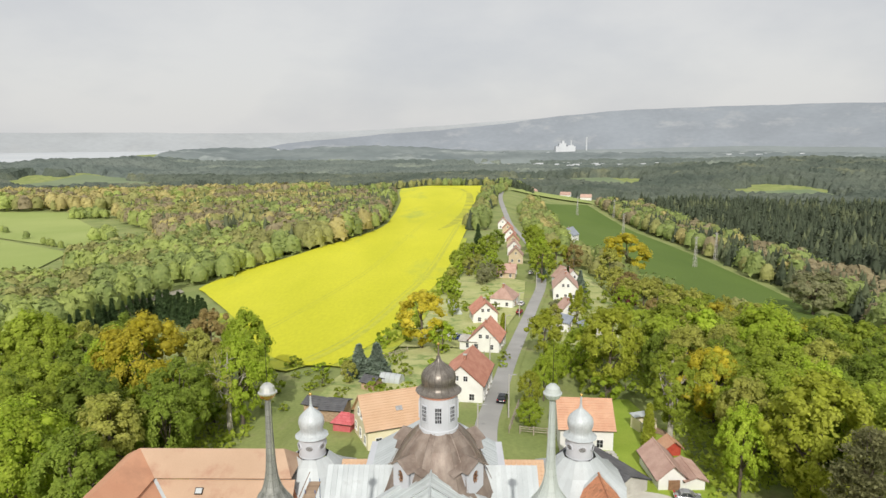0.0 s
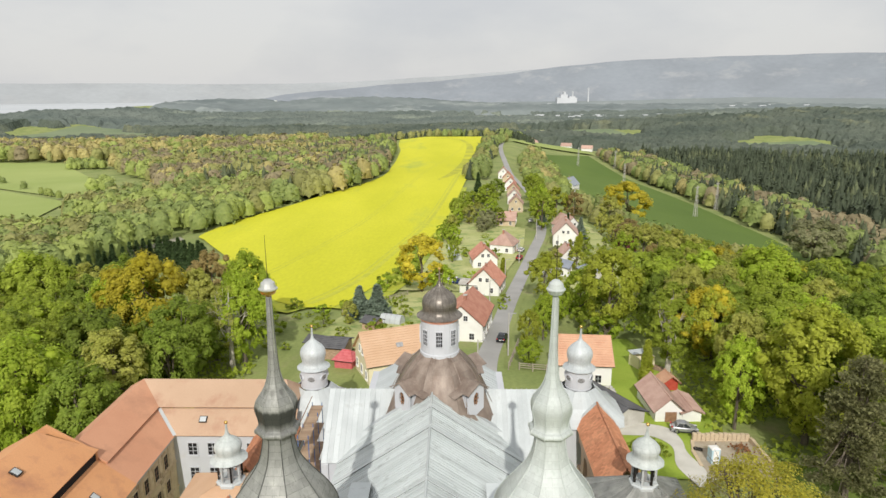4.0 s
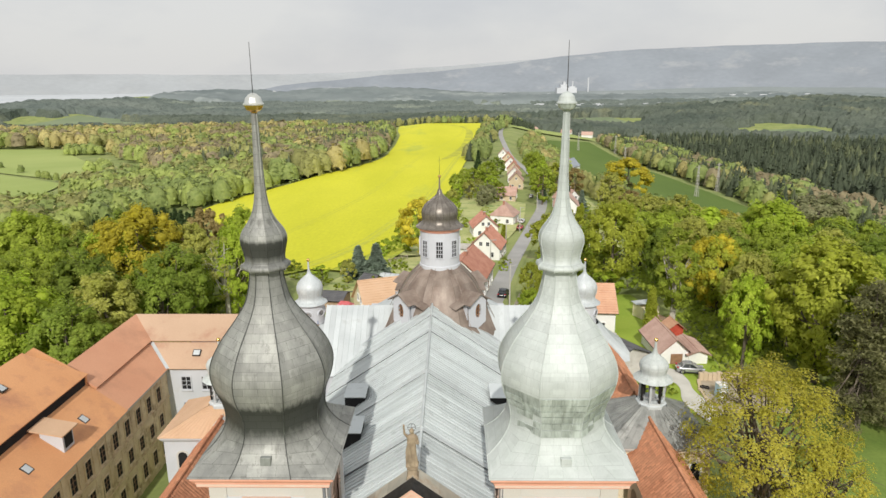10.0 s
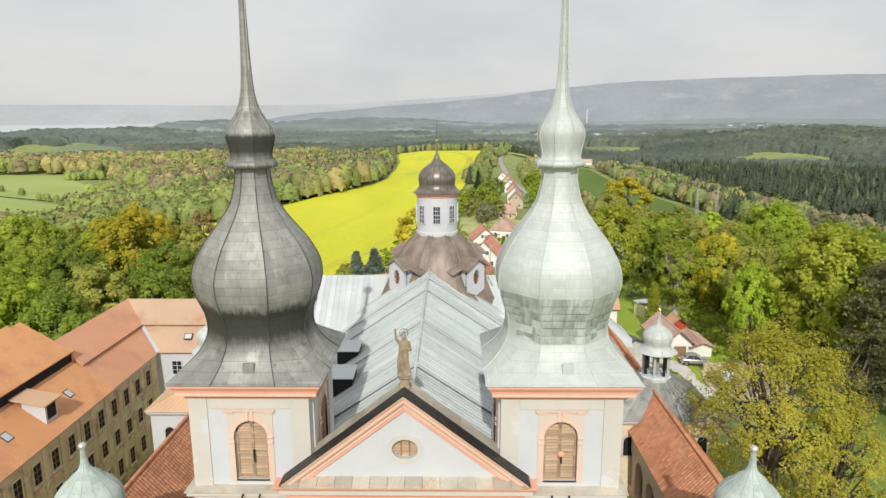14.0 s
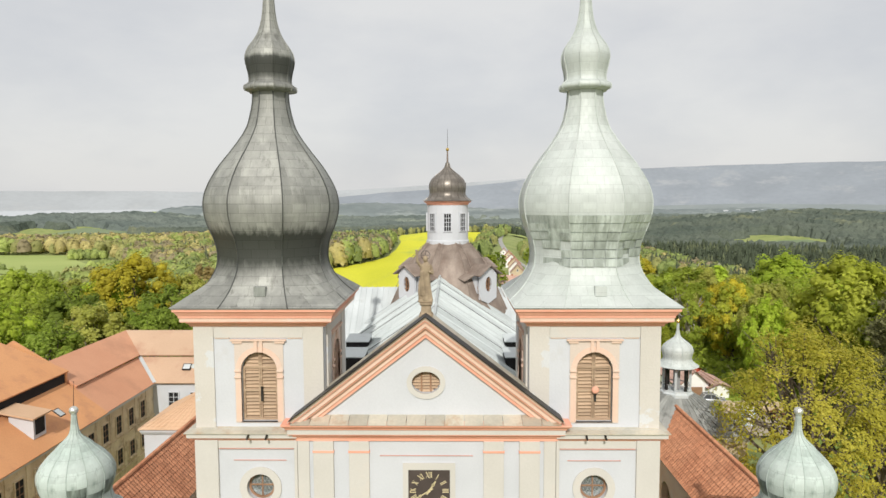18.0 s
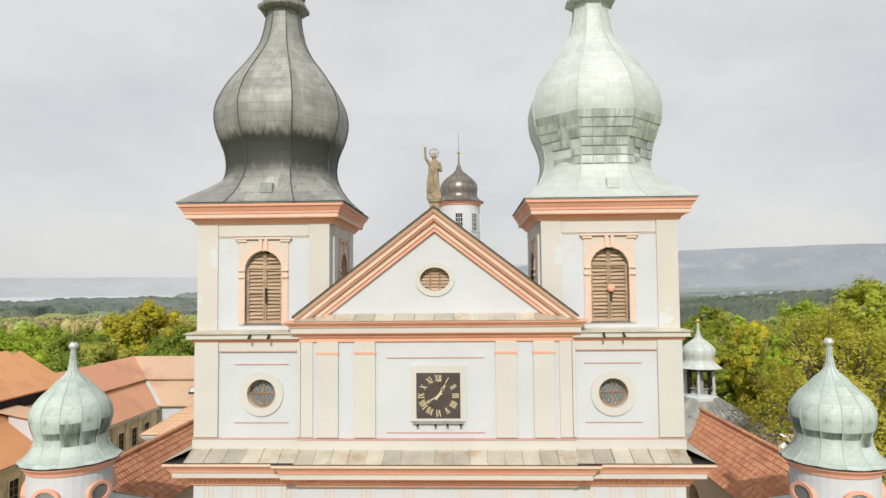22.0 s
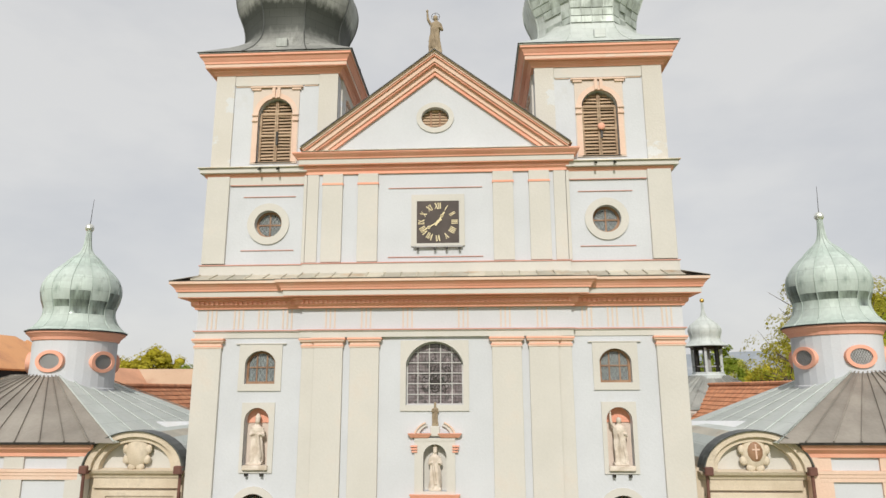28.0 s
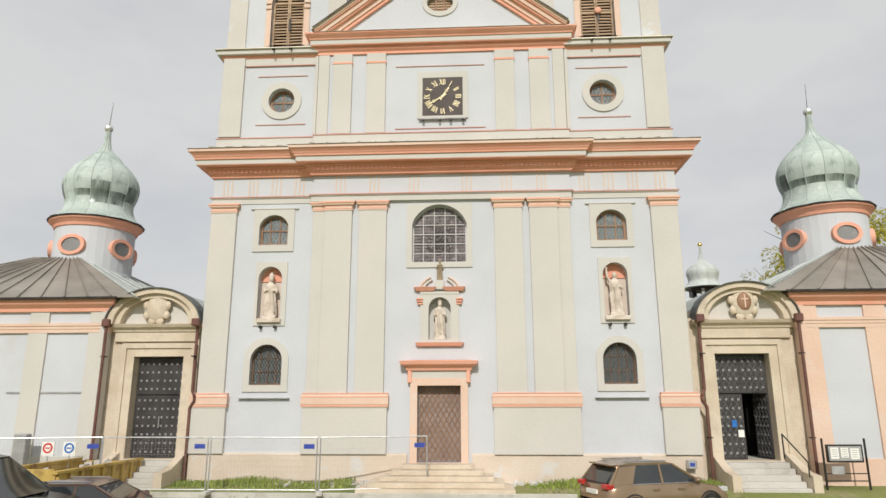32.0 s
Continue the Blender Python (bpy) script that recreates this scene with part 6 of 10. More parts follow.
    part("drum_cornice", lathe(bmesh.new(), [(1.62, 11.1), (1.7, 11.15), (1.9, 11.32), (1.95, 11.4), (1.6, 11.45)], 24), "white", td)
    onion(td, [(11.42, 2.0, 0), (11.6, 1.7, 0), (11.9, 1.4, 0), (12.3, 1.36, 0), (12.8, 1.5, 0), (13.3, 1.55, 0), (13.8, 1.4, 0), (14.3, 1.0, 0), (14.7, 0.55, 0), (15.0, 0.25, 0), (15.5, 0.1, 0), (16.5, 0.07, 0)], "zinc_white", 10, per=2)
    part("finial_ball", ball(bmesh.new(), (0, 0, 16.7), 0.2), "gold", td)

rear = thing("cloister_wing", "rear cloister corridor under a tan roof", "cloister", "cloister wings")
tiled(rear, (-12, 46.6, 5.6), (13, 46.6, 5.6), (13, 50.5, 8.2), (-12, 50.5, 8.2), "tan_roof", 0.5, 0.5)
tiled(rear, (13, 54.4, 5.6), (-12, 54.4, 5.6), (-12, 50.5, 8.2), (13, 50.5, 8.2), "tan_roof", 0.5, 0.5)
part("wall", B(-12, 13, 46.8, 54.2, -2, 5.6), "white", rear)

# scaffold beside the transept
scaf = thing("scaffold", "blue and rusty metal scaffold beside the transept", "scaffold")
M["blue"] = surf("blue_paint", (0.08, 0.16, 0.36), (0.12, 0.2, 0.42), 3, 0.5, 0.1, 0.05, 20)
M["rust"] = surf("rusty_metal", (0.20, 0.09, 0.04), (0.30, 0.15, 0.07), 3, 0.7, 0.3, 0.1, 20)
pole = None
for i in range(4):
    for j in range(2):
        x, y = -11.4 + 0.9 * j - 0.2, 25.5 + 2.0 * i
        if pole is None:
            pole = part("pole", tube(bmesh.new(), (0, 0, 0), (0, 0, 16.2), 0.04, n=6), "blue", scaf)
            o = pole
        else:
            o = again("pole", pole, scaf)
        o.matrix_basis = pose(x, y, 0)
for z in (8, 10, 12, 14, 15.8):
    part("deck", B(-11.7, -10.6, 25.4, 31.6, z, z + 0.06), "wood", scaf)
    part("ledger", tube(bmesh.new(), (-11.6, 25.4, z + 1), (-11.6, 31.6, z + 1), 0.035, n=6), "rust", scaf)
for i in range(3):
    part("brace", tube(bmesh.new(), (-11.62, 25.5 + 2 * i, 8 + 2 * (i % 2)), (-11.62, 27.5 + 2 * i, 14), 0.03, n=6), "blue", scaf)

# ---- the old abbey wing ----
abbey = thing("abbey_wing", "dilapidated long three-storey wing with orange stepped roofs", "building")
AX, AZ, AB = -30.8, 6.2, -4.2


def window_set(parent, m, w, h, mat="frame_wood", sur="cream", proto={}):
    """A casement with frame and cross bars, set in a wall that faces -y in its own axes."""
    key = (round(w, 2), round(h, 2), mat, sur)
    if key not in proto:
        o = new("window")
        part("window_frame", plate(bmesh.new(), rect(-w / 2 - 0.1, w / 2 + 0.1, -0.12, h + 0.1), [rect(-w / 2, w / 2, 0, h)], -0.10, 0.02), sur, o)
        part("pane", B(-w / 2, w / 2, -0.03, -0.012, 0, h), "black", o, "dark glass")
        part("glazing_bar", B(-0.03, 0.03, -0.05, 0.0, 0, h), mat, o)
        for k in ((0.5,) if sur == "house_white" else (0.33, 0.66)):
            part("glazing_bar", B(-w / 2, w / 2, -0.052, 0.0, h * k - 0.025, h * k + 0.025), mat, o)
        part("window_sill", B(-w / 2 - 0.15, w / 2 + 0.15, -0.2, 0.02, -0.2, -0.1), sur, o)
        o.parent = parent
        o.matrix_basis = m
        proto[key] = o
        return o
    src = proto[key]
    c = copy_thing(src, m)
    c.parent = parent
    c.matrix_basis = m
    return c


part("wall", B(AX - 9.5, AX, 2, 48, AB, AZ), "abbey", abbey, "crumbling ochre plaster wall")
for row, (z, h) in enumerate(((3.3, 1.7), (0.3, 1.5), (-3.0, 1.7))):
    for i in range(16):
        y = 5.2 + 2.35 * i
        window_set(abbey, pose(AX + 0.03, y, z, 0, 0, 90), 0.95, h, sur="abbey")
for z in (2.65, -0.55):
    part("string_course", B(AX - 0.1, AX + 0.12, 2, 43, z, z + 0.18), "abbey", abbey)
for i in range(17):
    part("lesene", B(AX - 0.1, AX + 0.07, 3.7 + 2.35 * i, 4.2 + 2.35 * i, AB, AZ - 0.3), "abbey", abbey)
part("eaves", B(AX - 0.1, AX + 0.35, 2, 43, AZ - 0.3, AZ - 0.05), "cream", abbey)


def sheet(parent, a, b, c, d, mat, t=0.15, nu=1):
    a, b, c, d = map(Vector, (a, b, c, d))
    for i in range(nu):
        part("roof_slope", quad_slab(bmesh.new(), a.lerp(b, i / nu), a.lerp(b, (i + 1) / nu), d.lerp(c, (i + 1) / nu), d.lerp(c, i / nu), t), mat, parent)


# front block
sheet(abbey, (AX + 0.5, 2, AZ), (AX + 0.5, 33.2, AZ), (-34.0, 33.2, 9.0), (-34.0, 2, 9.0), "orange")
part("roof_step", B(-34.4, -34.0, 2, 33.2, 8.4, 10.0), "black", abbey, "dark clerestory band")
sheet(abbey, (-33.8, 2, 10.0), (-33.8, 33.4, 10.0), (-38.6, 31.5, 13.0), (-38.6, 2, 13.0), "orange")
sheet(abbey, (-43.4, 2, 10.0), (-43.4, 33.4, 10.0), (-38.6, 31.5, 13.0), (-38.6, 2, 13.0), "orange")
part("roof_end", plate(bmesh.new(), [(-43, 6), (-33.9, 6), (-33.9, 9.9), (-38.6, 12.8), (-43, 9.9)], [], 33.0, 33.25), "orange", abbey)
# rear block and the wing across
sheet(abbey, (AX + 0.4, 33.2, AZ), (AX + 0.4, 42.6, AZ), (-33.2, 45.1, 8.4), (-33.2, 33.2, 8.4), "orange_red")
sheet(abbey, (-33.0, 33.2, 8.65), (-33.0, 44.9, 8.65), (-36.1, 48.2, 10.7), (-36.1, 33.2, 10.7), "orange_red")
sheet(abbey, (-39.5, 33.2, 8.2), (-39.5, 51.5, 8.2), (-36.1, 48.2, 10.7), (-36.1, 33.2, 10.7), "orange_red")
part("roof_gable", plate(bmesh.new(), [(-39.3, 6), (-33.2, 6), (-33.2, 8.6), (-36.1, 10.6), (-39.3, 8.1)], [], 33.3, 33.5), "orange", abbey)
sheet(abbey, (AX + 0.4, 42.6, AZ), (-16.6, 42.6, AZ), (-16.6, 45.1, 8.4), (-33.2, 45.1, 8.4), "orange_pale")
sheet(abbey, (-33.0, 44.9, 8.65), (-17, 44.9, 8.65), (-18.6, 48.2, 10.7), (-36.1, 48.2, 10.7), "orange_pale")
sheet(abbey, (-17, 51.5, 8.2), (-39.5, 51.5, 8.2), (-36.1, 48.2, 10.7), (-18.6, 48.2, 10.7), "orange_pale")
sheet(abbey, (-17, 44.9, 8.65), (-17, 51.5, 8.2), (-18.6, 48.25, 10.7), (-18.6, 48.2, 10.7), "orange_pale")
part("wall", B(AX, -16.8, 43, 51, AB, AZ), "white", abbey, "white rendered wall")
part("valley_sheet", quad_slab(bmesh.new(), (-30.2, 42.8, 6.3), (-30.5, 42.4, 6.3), (-33.3, 45.0, 8.55), (-33.0, 45.3, 8.55), 0.05), "zinc_white", abbey)
for z in (3.6, 0.4):
    for x in (-28.6, -26.3, -24.0, -21.7, -19.4):
        window_set(abbey, pose(x, 42.97, z), 1.0, 1.5, "white", "white")
for x, y, z, rx_ in ((-32.3, 21.0, 7.52, 0), (-32.2, 29.0, 7.45, 0), (-37.0, 14.5, 12.0, 0), (-37.0, 26.0, 12.05, 0)):
    sk = new("roof_light")
    sk.parent = abbey
    part("frame", B(-0.45, 0.45, -0.4, 0.4, -0.05, 0.12, 0.02), "iron", sk)
    part("pane", B(-0.36, 0.36, -0.3, 0.3, 0.12, 0.14), "zinc_white", sk)
    sk.matrix_basis = pose(x, y, z + 0.08, 0, 38 if x > -34 else 32, 0)
sk = new("roof_light")
sk.parent = abbey
part("frame", B(-0.45, 0.45, -0.4, 0.4, -0.05, 0.12, 0.02), "iron", sk)
part("pane", B(-0.36, 0.36, -0.3, 0.3, 0.12, 0.14), "zinc_white", sk)
sk.matrix_basis = pose(-27.5, 44.0, 7.55, 40, 0, 0)
dm = new("dormer")
dm.parent = abbey
part("dormer_wall", B(-33.2, -31.3, 24.4, 25.9, 7.0, 8.8), "white", dm)
# black sheet in place of the shaded hatch opening
part("dormer_hatch", B(-31.32, -31.25, 24.6, 25.7, 7.3, 8.7), "black", dm, "black sheet standing in for the dark open hatch")
part("dormer_roof", quad_slab(bmesh.new(), (-31.0, 24.0, 8.75), (-31.0, 26.3, 8.75), (-33.9, 26.3, 9.3), (-33.9, 24.0, 9.3), 0.12), "tan_roof", dm)
# ---- the land ----
RIDGE_Y = [-600, -60, 48, 75, 110, 150, 220, 300, 420, 620, 985, 1080, 1300, 1800, 2400, 5200]
RIDGE_Z = [-6, 0, 0, -0.8, -4.6, -8.2, -12.5, -15.5, -18, -24, -25.5, -36, -52, -62, -64, -64]
AXIS_Y, AXIS_X = [0, 80, 200, 400, 620, 900], [0, 5, 10, -10, 0, 30]


def soft(t, a, b):
    t = np.clip((t - a) / (b - a), 0, 1)
    return t * t * (3 - 2 * t)


def land(x, y):
    """Height of the ground."""
    x, y = np.asarray(x, float), np.asarray(y, float)
    z = sum(np.interp(y + d, RIDGE_Y, RIDGE_Z) for d in (-14, -7, 0, 7, 14)) / 5
    d = x - np.interp(y, AXIS_Y, AXIS_X)
    s = np.maximum(0, d - 55)
    z = z - 0.21 * s * soft(y, 40, 260) / (1 + s / 220) - 0.05 * s / (1 + s / 300)
    s = np.maximum(0, -d - 70)
    z = z - 0.13 * s / (1 + s / 200)
    z = z - 1.6 * (1 - soft(y, 0, 6))
    z = z - 4.2 * soft(-x, 24, 29.5) * (1 - soft(y, 70, 110)) * soft(y, -40, 0)
    far = soft(np.hypot(x, y), 900, 2200)
    z = z * (1 - far) + np.maximum(z, -64) * far
    # the wooded rises between the valley and the hills
    sh = soft(y, 1650, 1950) * soft(-x, 900, 1200)
    z = z + (-33.5 - z) * sh
    z = z + 52 * np.exp(-((x + 430) / 620) ** 2 - ((y - 3300) / 420) ** 2) + 22 * np.exp(-((x - 1500) / 700) ** 2 - ((y - 3000) / 500) ** 2)
    z = z + 46 * np.exp(-((x - 900) / 520) ** 2 - ((y - 1650) / 380) ** 2)
    z = z + 30 * soft(y, 4000, 4900) * soft(x, 200, 1600)
    return z


def lz(x, y):
    return float(land(x, y))


def axis_rows(lo, hi, knots):
    out, v = [], lo
    while v < hi:
        out.append(v)
        v += np.interp(v, knots[0], knots[1])
    return np.array(out + [hi])


gx_ = axis_rows(-4300, 4300, ([-4300, -900, -220, -60, 60, 220, 900, 4300], [120, 24, 7, 3, 3, 7, 24, 120]))
gy_ = axis_rows(-220, 4950, ([-220, -30, 120, 400, 900, 4950], [16, 3, 4, 9, 22, 90]))
GX, GY = np.meshgrid(gx_, gy_)
rough = 0.22 * np.sin(GX / 3.1 + 1.7 * np.sin(GY / 5.3)) * np.sin(GY / 4.3) * (np.hypot(GX, GY - 10) > 45)
GZ = land(GX, GY) + rough - 0.25 * (np.hypot(GX, GY - 10) > 45)
verts = np.stack([GX.ravel(), GY.ravel(), GZ.ravel()], 1)
nx, ny = len(gx_), len(gy_)
idx = np.arange(nx * ny).reshape(ny, nx)
quads = np.stack([idx[:-1, :-1].ravel(), idx[:-1, 1:].ravel(), idx[1:, 1:].ravel(), idx[1:, :-1].ravel()], 1)
M["ground"] = surf("meadow_and_earth", (0.21, 0.26, 0.08), (0.30, 0.335, 0.115), 0.05, 0.95, 0, 0.5, 1.6, grain=0.25, stain=(0.27, 0.25, 0.13), stain_scale=0.10, stain_at=(0.56, 0.72))


def raw(name, vs, fs, mat, parent=None, smooth=True):
    me = bpy.data.meshes.new(name)
    vs, fs = np.asarray(vs, np.float32), np.asarray(fs, np.int32)
    k = fs.shape[1]
    me.vertices.add(len(vs))
    me.vertices.foreach_set("co", vs.ravel())
    me.loops.add(fs.size)
    me.loops.foreach_set("vertex_index", fs.ravel())
    me.polygons.add(len(fs))
    me.polygons.foreach_set("loop_start", np.arange(0, fs.size, k, dtype=np.int32))
    me.polygons.foreach_set("use_smooth", np.full(len(fs), smooth))
    me.materials.append(M[mat] if isinstance(mat, str) else mat)
    me.update(calc_edges=True)
    ob = new(name, me)
    ob.parent = parent
    return ob


tagged(raw("ground", verts, quads, "ground"), "green meadow and earth reaching to the far hills", "ground", kind="structure")


def strip(name, left, right, lift, mat, n, label, category, across=6):
    """A sheet laid on the land between two plan lines."""
    L, R = np.array(left, float), np.array(right, float)

    def resample(P):
        d = np.r_[0, np.cumsum(np.hypot(*np.diff(P, axis=0).T))]
        t = np.linspace(0, d[-1], n)
        return np.stack([np.interp(t, d, P[:, 0]), np.interp(t, d, P[:, 1])], 1)
    L, R = resample(L), resample(R)
    u = np.linspace(0, 1, across)[None, :, None]
    P = L[:, None] * (1 - u) + R[:, None] * u
    z = land(P[..., 0], P[..., 1]) + lift
    top = np.concatenate([P, z[..., None]], 2).reshape(-1, 3)
    i = np.arange(n * across).reshape(n, across)
    f = np.stack([i[:-1, :-1].ravel(), i[:-1, 1:].ravel(), i[1:, 1:].ravel(), i[1:, :-1].ravel()], 1)
    return tagged(raw(name, top, f, mat), label, category, kind="structure")


ROAD = [(6.2, 58), (7.4, 80), (10.4, 98), (15.2, 126), (21.0, 155), (30.3, 200), (40.0, 250), (46.5, 320), (48.5, 400), (47, 480), (52, 600), (62, 800), (90, 1020)]
ROAD_W = [2.0, 2.0, 1.95, 1.95, 1.95, 2.0, 2.1, 2.1, 2.1, 2.2, 2.4, 2.6, 2.8]


def offset_line(pts, d):
    P = np.array(pts, float)
    t = np.gradient(P, axis=0)
    t /= np.hypot(t[:, 0], t[:, 1])[:, None]
    return P + np.stack([t[:, 1], -t[:, 0]], 1) * np.asarray(d)[:, None]


def curve_line(pts, k=8):
    return [p[:2] for p in smooth_rows([(a, b, 0) for a, b in pts], k)]


rw = np.interp(np.linspace(0, 1, len(curve_line(ROAD))), np.linspace(0, 1, len(ROAD_W)), ROAD_W)
strip("road", offset_line(curve_line(ROAD), -rw), offset_line(curve_line(ROAD), rw), 0.08, "asphalt", 420, "narrow grey asphalt village road", "road", 5)
strip("verge", offset_line(curve_line(ROAD), rw), offset_line(curve_line(ROAD), rw + 1.2), 0.03, M["ground"], 300, "trodden grass verge beside the road", "verge", 3)

M["rape"] = surf("flowering_rapeseed", (0.57, 0.57, 0.02), (0.65, 0.635, 0.03), 0.03, 0.9, 0, 0.6, 1.1, grain=0.14, stain=(0.40, 0.47, 0.07), stain_scale=0.022, stain_at=(0.54, 0.72), stretch=(1, 0.3, 1))
FIELD_L = [(-33, 121), (-44, 130), (-58, 156.5), (-81, 202), (-104, 243), (-112, 260), (-105, 300), (-84, 343), (-65, 395), (-52, 467), (-53, 560), (-56, 650), (-60, 740), (-68, 820), (-75, 900), (-79, 985)]
FIELD_R = [(-27, 121), (-22, 136), (-16, 164), (-10, 210), (-4, 252), (0, 293), (9, 411), (17, 513), (33, 640), (47, 740), (52, 820), (57, 900), (62, 985)]
strip("rapeseed_field", curve_line(FIELD_L), curve_line(FIELD_R), 0.42, "rape", 260, "bright yellow flowering rapeseed field", "field", 60)
M["tram"] = surf("green_gap_in_the_crop", (0.48, 0.50, 0.05), (0.58, 0.58, 0.05), 0.3, 0.95, 0, 0.3, 1.5, grain=0.2)
for off, w in ((-7.0, 0.9), (-9.2, 0.4), (-36.0, 0.22), (-37.8, 0.22)):
    fr = curve_line(FIELD_R)
    fr = fr[int(len(fr) * 0.02):int(len(fr) * 0.9)]
    o = np.full(len(fr), off)
    strip("tramline", offset_line(fr, o - w), offset_line(fr, o + w), 0.47, "tram", 200, "green tractor track through the rapeseed", "track", 3)
fr = curve_line(FIELD_R)
strip("field_margin", offset_line(fr[:48], np.full(48, -1.5)), offset_line(fr[:48], np.linspace(9, 3, 48)), 0.30, surf("thin_weedy_rapeseed", (0.36, 0.42, 0.05), (0.50, 0.53, 0.05), 0.09, 0.95, 0, 0.4, 1.6, grain=0.2, stain=(0.24, 0.32, 0.06), stain_scale=0.12, stain_at=(0.5, 0.66)), 120, "weedy green and yellow margin of the rapeseed field", "field margin", 6)
fl = curve_line(FIELD_L)[:24]
strip("field_margin", offset_line(fl, np.full(24, -6.0)), offset_line(fl, np.full(24, 1.5)), 0.28, bpy.data.materials["thin_weedy_rapeseed"], 80, "weedy margin below the rapeseed field", "field margin", 5)
M["thin_crop"] = surf("thin_olive_patch_in_the_crop", (0.40, 0.41, 0.045), (0.52, 0.52, 0.05), 0.05, 0.95, 0, 0.3, 1.2, grain=0.2, stain=(0.58, 0.57, 0.03), stain_scale=0.05, stain_at=(0.5, 0.6))
for pts, w in (([(12, 905), (22, 830), (20, 700), (12, 570), (2, 490), (-9, 440)], 5.0), ([(34, 860), (38, 760), (28, 660), (16, 560)], 3.0), ([(-40, 940), (-5, 930), (20, 890)], 4.0)):
    cl = curve_line(pts)
    ww = w * np.sin(np.linspace(0.1, 3.0, len(cl)))
    strip("thin_patch", offset_line(cl, -ww), offset_line(cl, ww), 0.50, "thin_crop", 90, "thin olive streak in the rapeseed", "field", 4)
M["meadow"] = surf("smooth_spring_meadow", (0.30, 0.37, 0.10), (0.36, 0.42, 0.13), 0.01, 0.95, 0, 0.3, 0.8, grain=0.12)
M["garden"] = surf("dry_garden_grass", (0.40, 0.43, 0.16), (0.50, 0.50, 0.23), 0.12, 0.95, 0, 0.3, 2.0, grain=0.2, stain=(0.22, 0.30, 0.09), stain_scale=0.15, stain_at=(0.52, 0.62))
M["straw"] = surf("pale_dry_field", (0.33, 0.31, 0.24), (0.40, 0.37, 0.29), 0.02, 0.95, 0, 0.2, 0.6, grain=0.12)
# Green of the far fields, with some distance haze mixed into it.
M["crop_far"] = surf("hazed_green_crop", (0.17, 0.22, 0.12), (0.22, 0.265, 0.15), 0.01, 0.95, 0, 0.2, 0.5, grain=0.1)
M["crop_green"] = surf("young_green_crop", (0.09, 0.15, 0.02), (0.12, 0.185, 0.028), 0.012, 0.95, 0, 0.3, 0.8, grain=0.12, stretch=(1, 0.4, 1))
strip("green_field", curve_line([(108, 150), (92, 260), (88, 380), (95, 480), (100, 620), (110, 780)]), curve_line([(150, 165), (178, 300), (185, 420), (185, 530), (180, 660), (185, 860)]), 0.35, "crop_green", 140, "dark green field of young crop", "field", 24)
strip("left_meadow", [(-258, 425), (-285, 516), (-418, 688), (-455, 760)], [(-440, 560), (-540, 640), (-660, 760), (-800, 830)], 0.5, "meadow", 60, "light green meadow between the woods", "field", 24)
strip("lower_meadow", [(-236, 318), (-262, 404), (-276, 424)], [(-420, 380), (-430, 480), (-440, 560)], 0.5, "meadow", 40, "light green meadow above the alders", "field", 20)
strip("pale_glade", [(-121, 258), (-150, 216), (-160, 190)], [(-116, 250), (-138, 206), (-148, 184)], 0.4, "straw", 30, "pale straw-coloured strip behind the spruce row", "field", 4)
M["lawn"] = surf("bright_mown_lawn", (0.26, 0.36, 0.04), (0.34, 0.43, 0.06), 0.12, 0.95, 0, 0.35, 4.0, grain=0.18, stain=(0.36, 0.40, 0.10), stain_scale=0.15, stain_at=(0.55, 0.7))
strip("orchard_lawn", [(-26, 88), (-24, 112), (-17, 132), (-4, 142)], [(-6, 90), (2, 112), (6, 125), (9, 136)], 0.12, "garden", 40, "mown garden lawn", "lawn", 20)
strip("garden_lawn", curve_line([(-20, 142), (-12, 180), (-4, 230), (4, 280)]), curve_line([(12, 140), (19, 170), (27, 205), (33, 250)]), 0.1, "garden", 80, "mown garden grass between the houses", "lawn", 16)
strip("garden_lawn", curve_line([(27, 140), (36, 190), (45, 235), (50, 290)]), curve_line([(48, 150), (58, 190), (62, 230), (64, 280)]), 0.1, "garden", 80, "mown garden grass behind the houses", "lawn", 12)
M["park_lawn"] = surf("dark_park_grass", (0.13, 0.20, 0.035), (0.20, 0.27, 0.055), 0.15, 0.95, 0, 0.4, 3.0, grain=0.25)
strip("park_lawn", [(24, 4), (34, 30), (39.5, 47)], [(62, 0), (62, 30), (60, 47)], 0.10, "park_lawn", 40, "dark green grass of the park behind the cloister", "lawn", 16)
strip("yard_lawn", [(20, 44), (22, 56), (24, 96)], [(33, 44), (38.5, 60), (36, 96)], 0.12, "lawn", 40, "bright mown lawn beside the garage", "lawn", 16)
strip("yard_path", curve_line([(22.0, 58.4), (25.6, 58.0), (28.8, 57.4), (31.3, 56.0), (31.9, 52.8), (31.6, 49.5), (33.0, 44)]), curve_line([(22.0, 54.4), (25.4, 54.2), (28.2, 53.9), (29.8, 52.2), (30.0, 50.3), (29.2, 46.6), (30.4, 42)]), 0.18, surf("pale_gravel", (0.55, 0.53, 0.47), (0.64, 0.62, 0.56), 0.5, 0.95, 0, 0.3, 14, grain=0.12), 50, "pale gravel drive across the lawn", "path", 6)
M["water"] = surf("pale_lake_water", (0.55, 0.58, 0.60), (0.60, 0.63, 0.65), 0.002, 0.25, 0, 0.0, 0.05, grain=0.03)
tagged(raw("lake", [(-3000, 1950, -32), (-1400, 2010, -32), (-1160, 2500, -32), (-1640, 4660, -32), (-3560, 3500, -32)], [(0, 1, 2, 3, 4)], "water"), "pale distant lake", "lake", kind="structure")
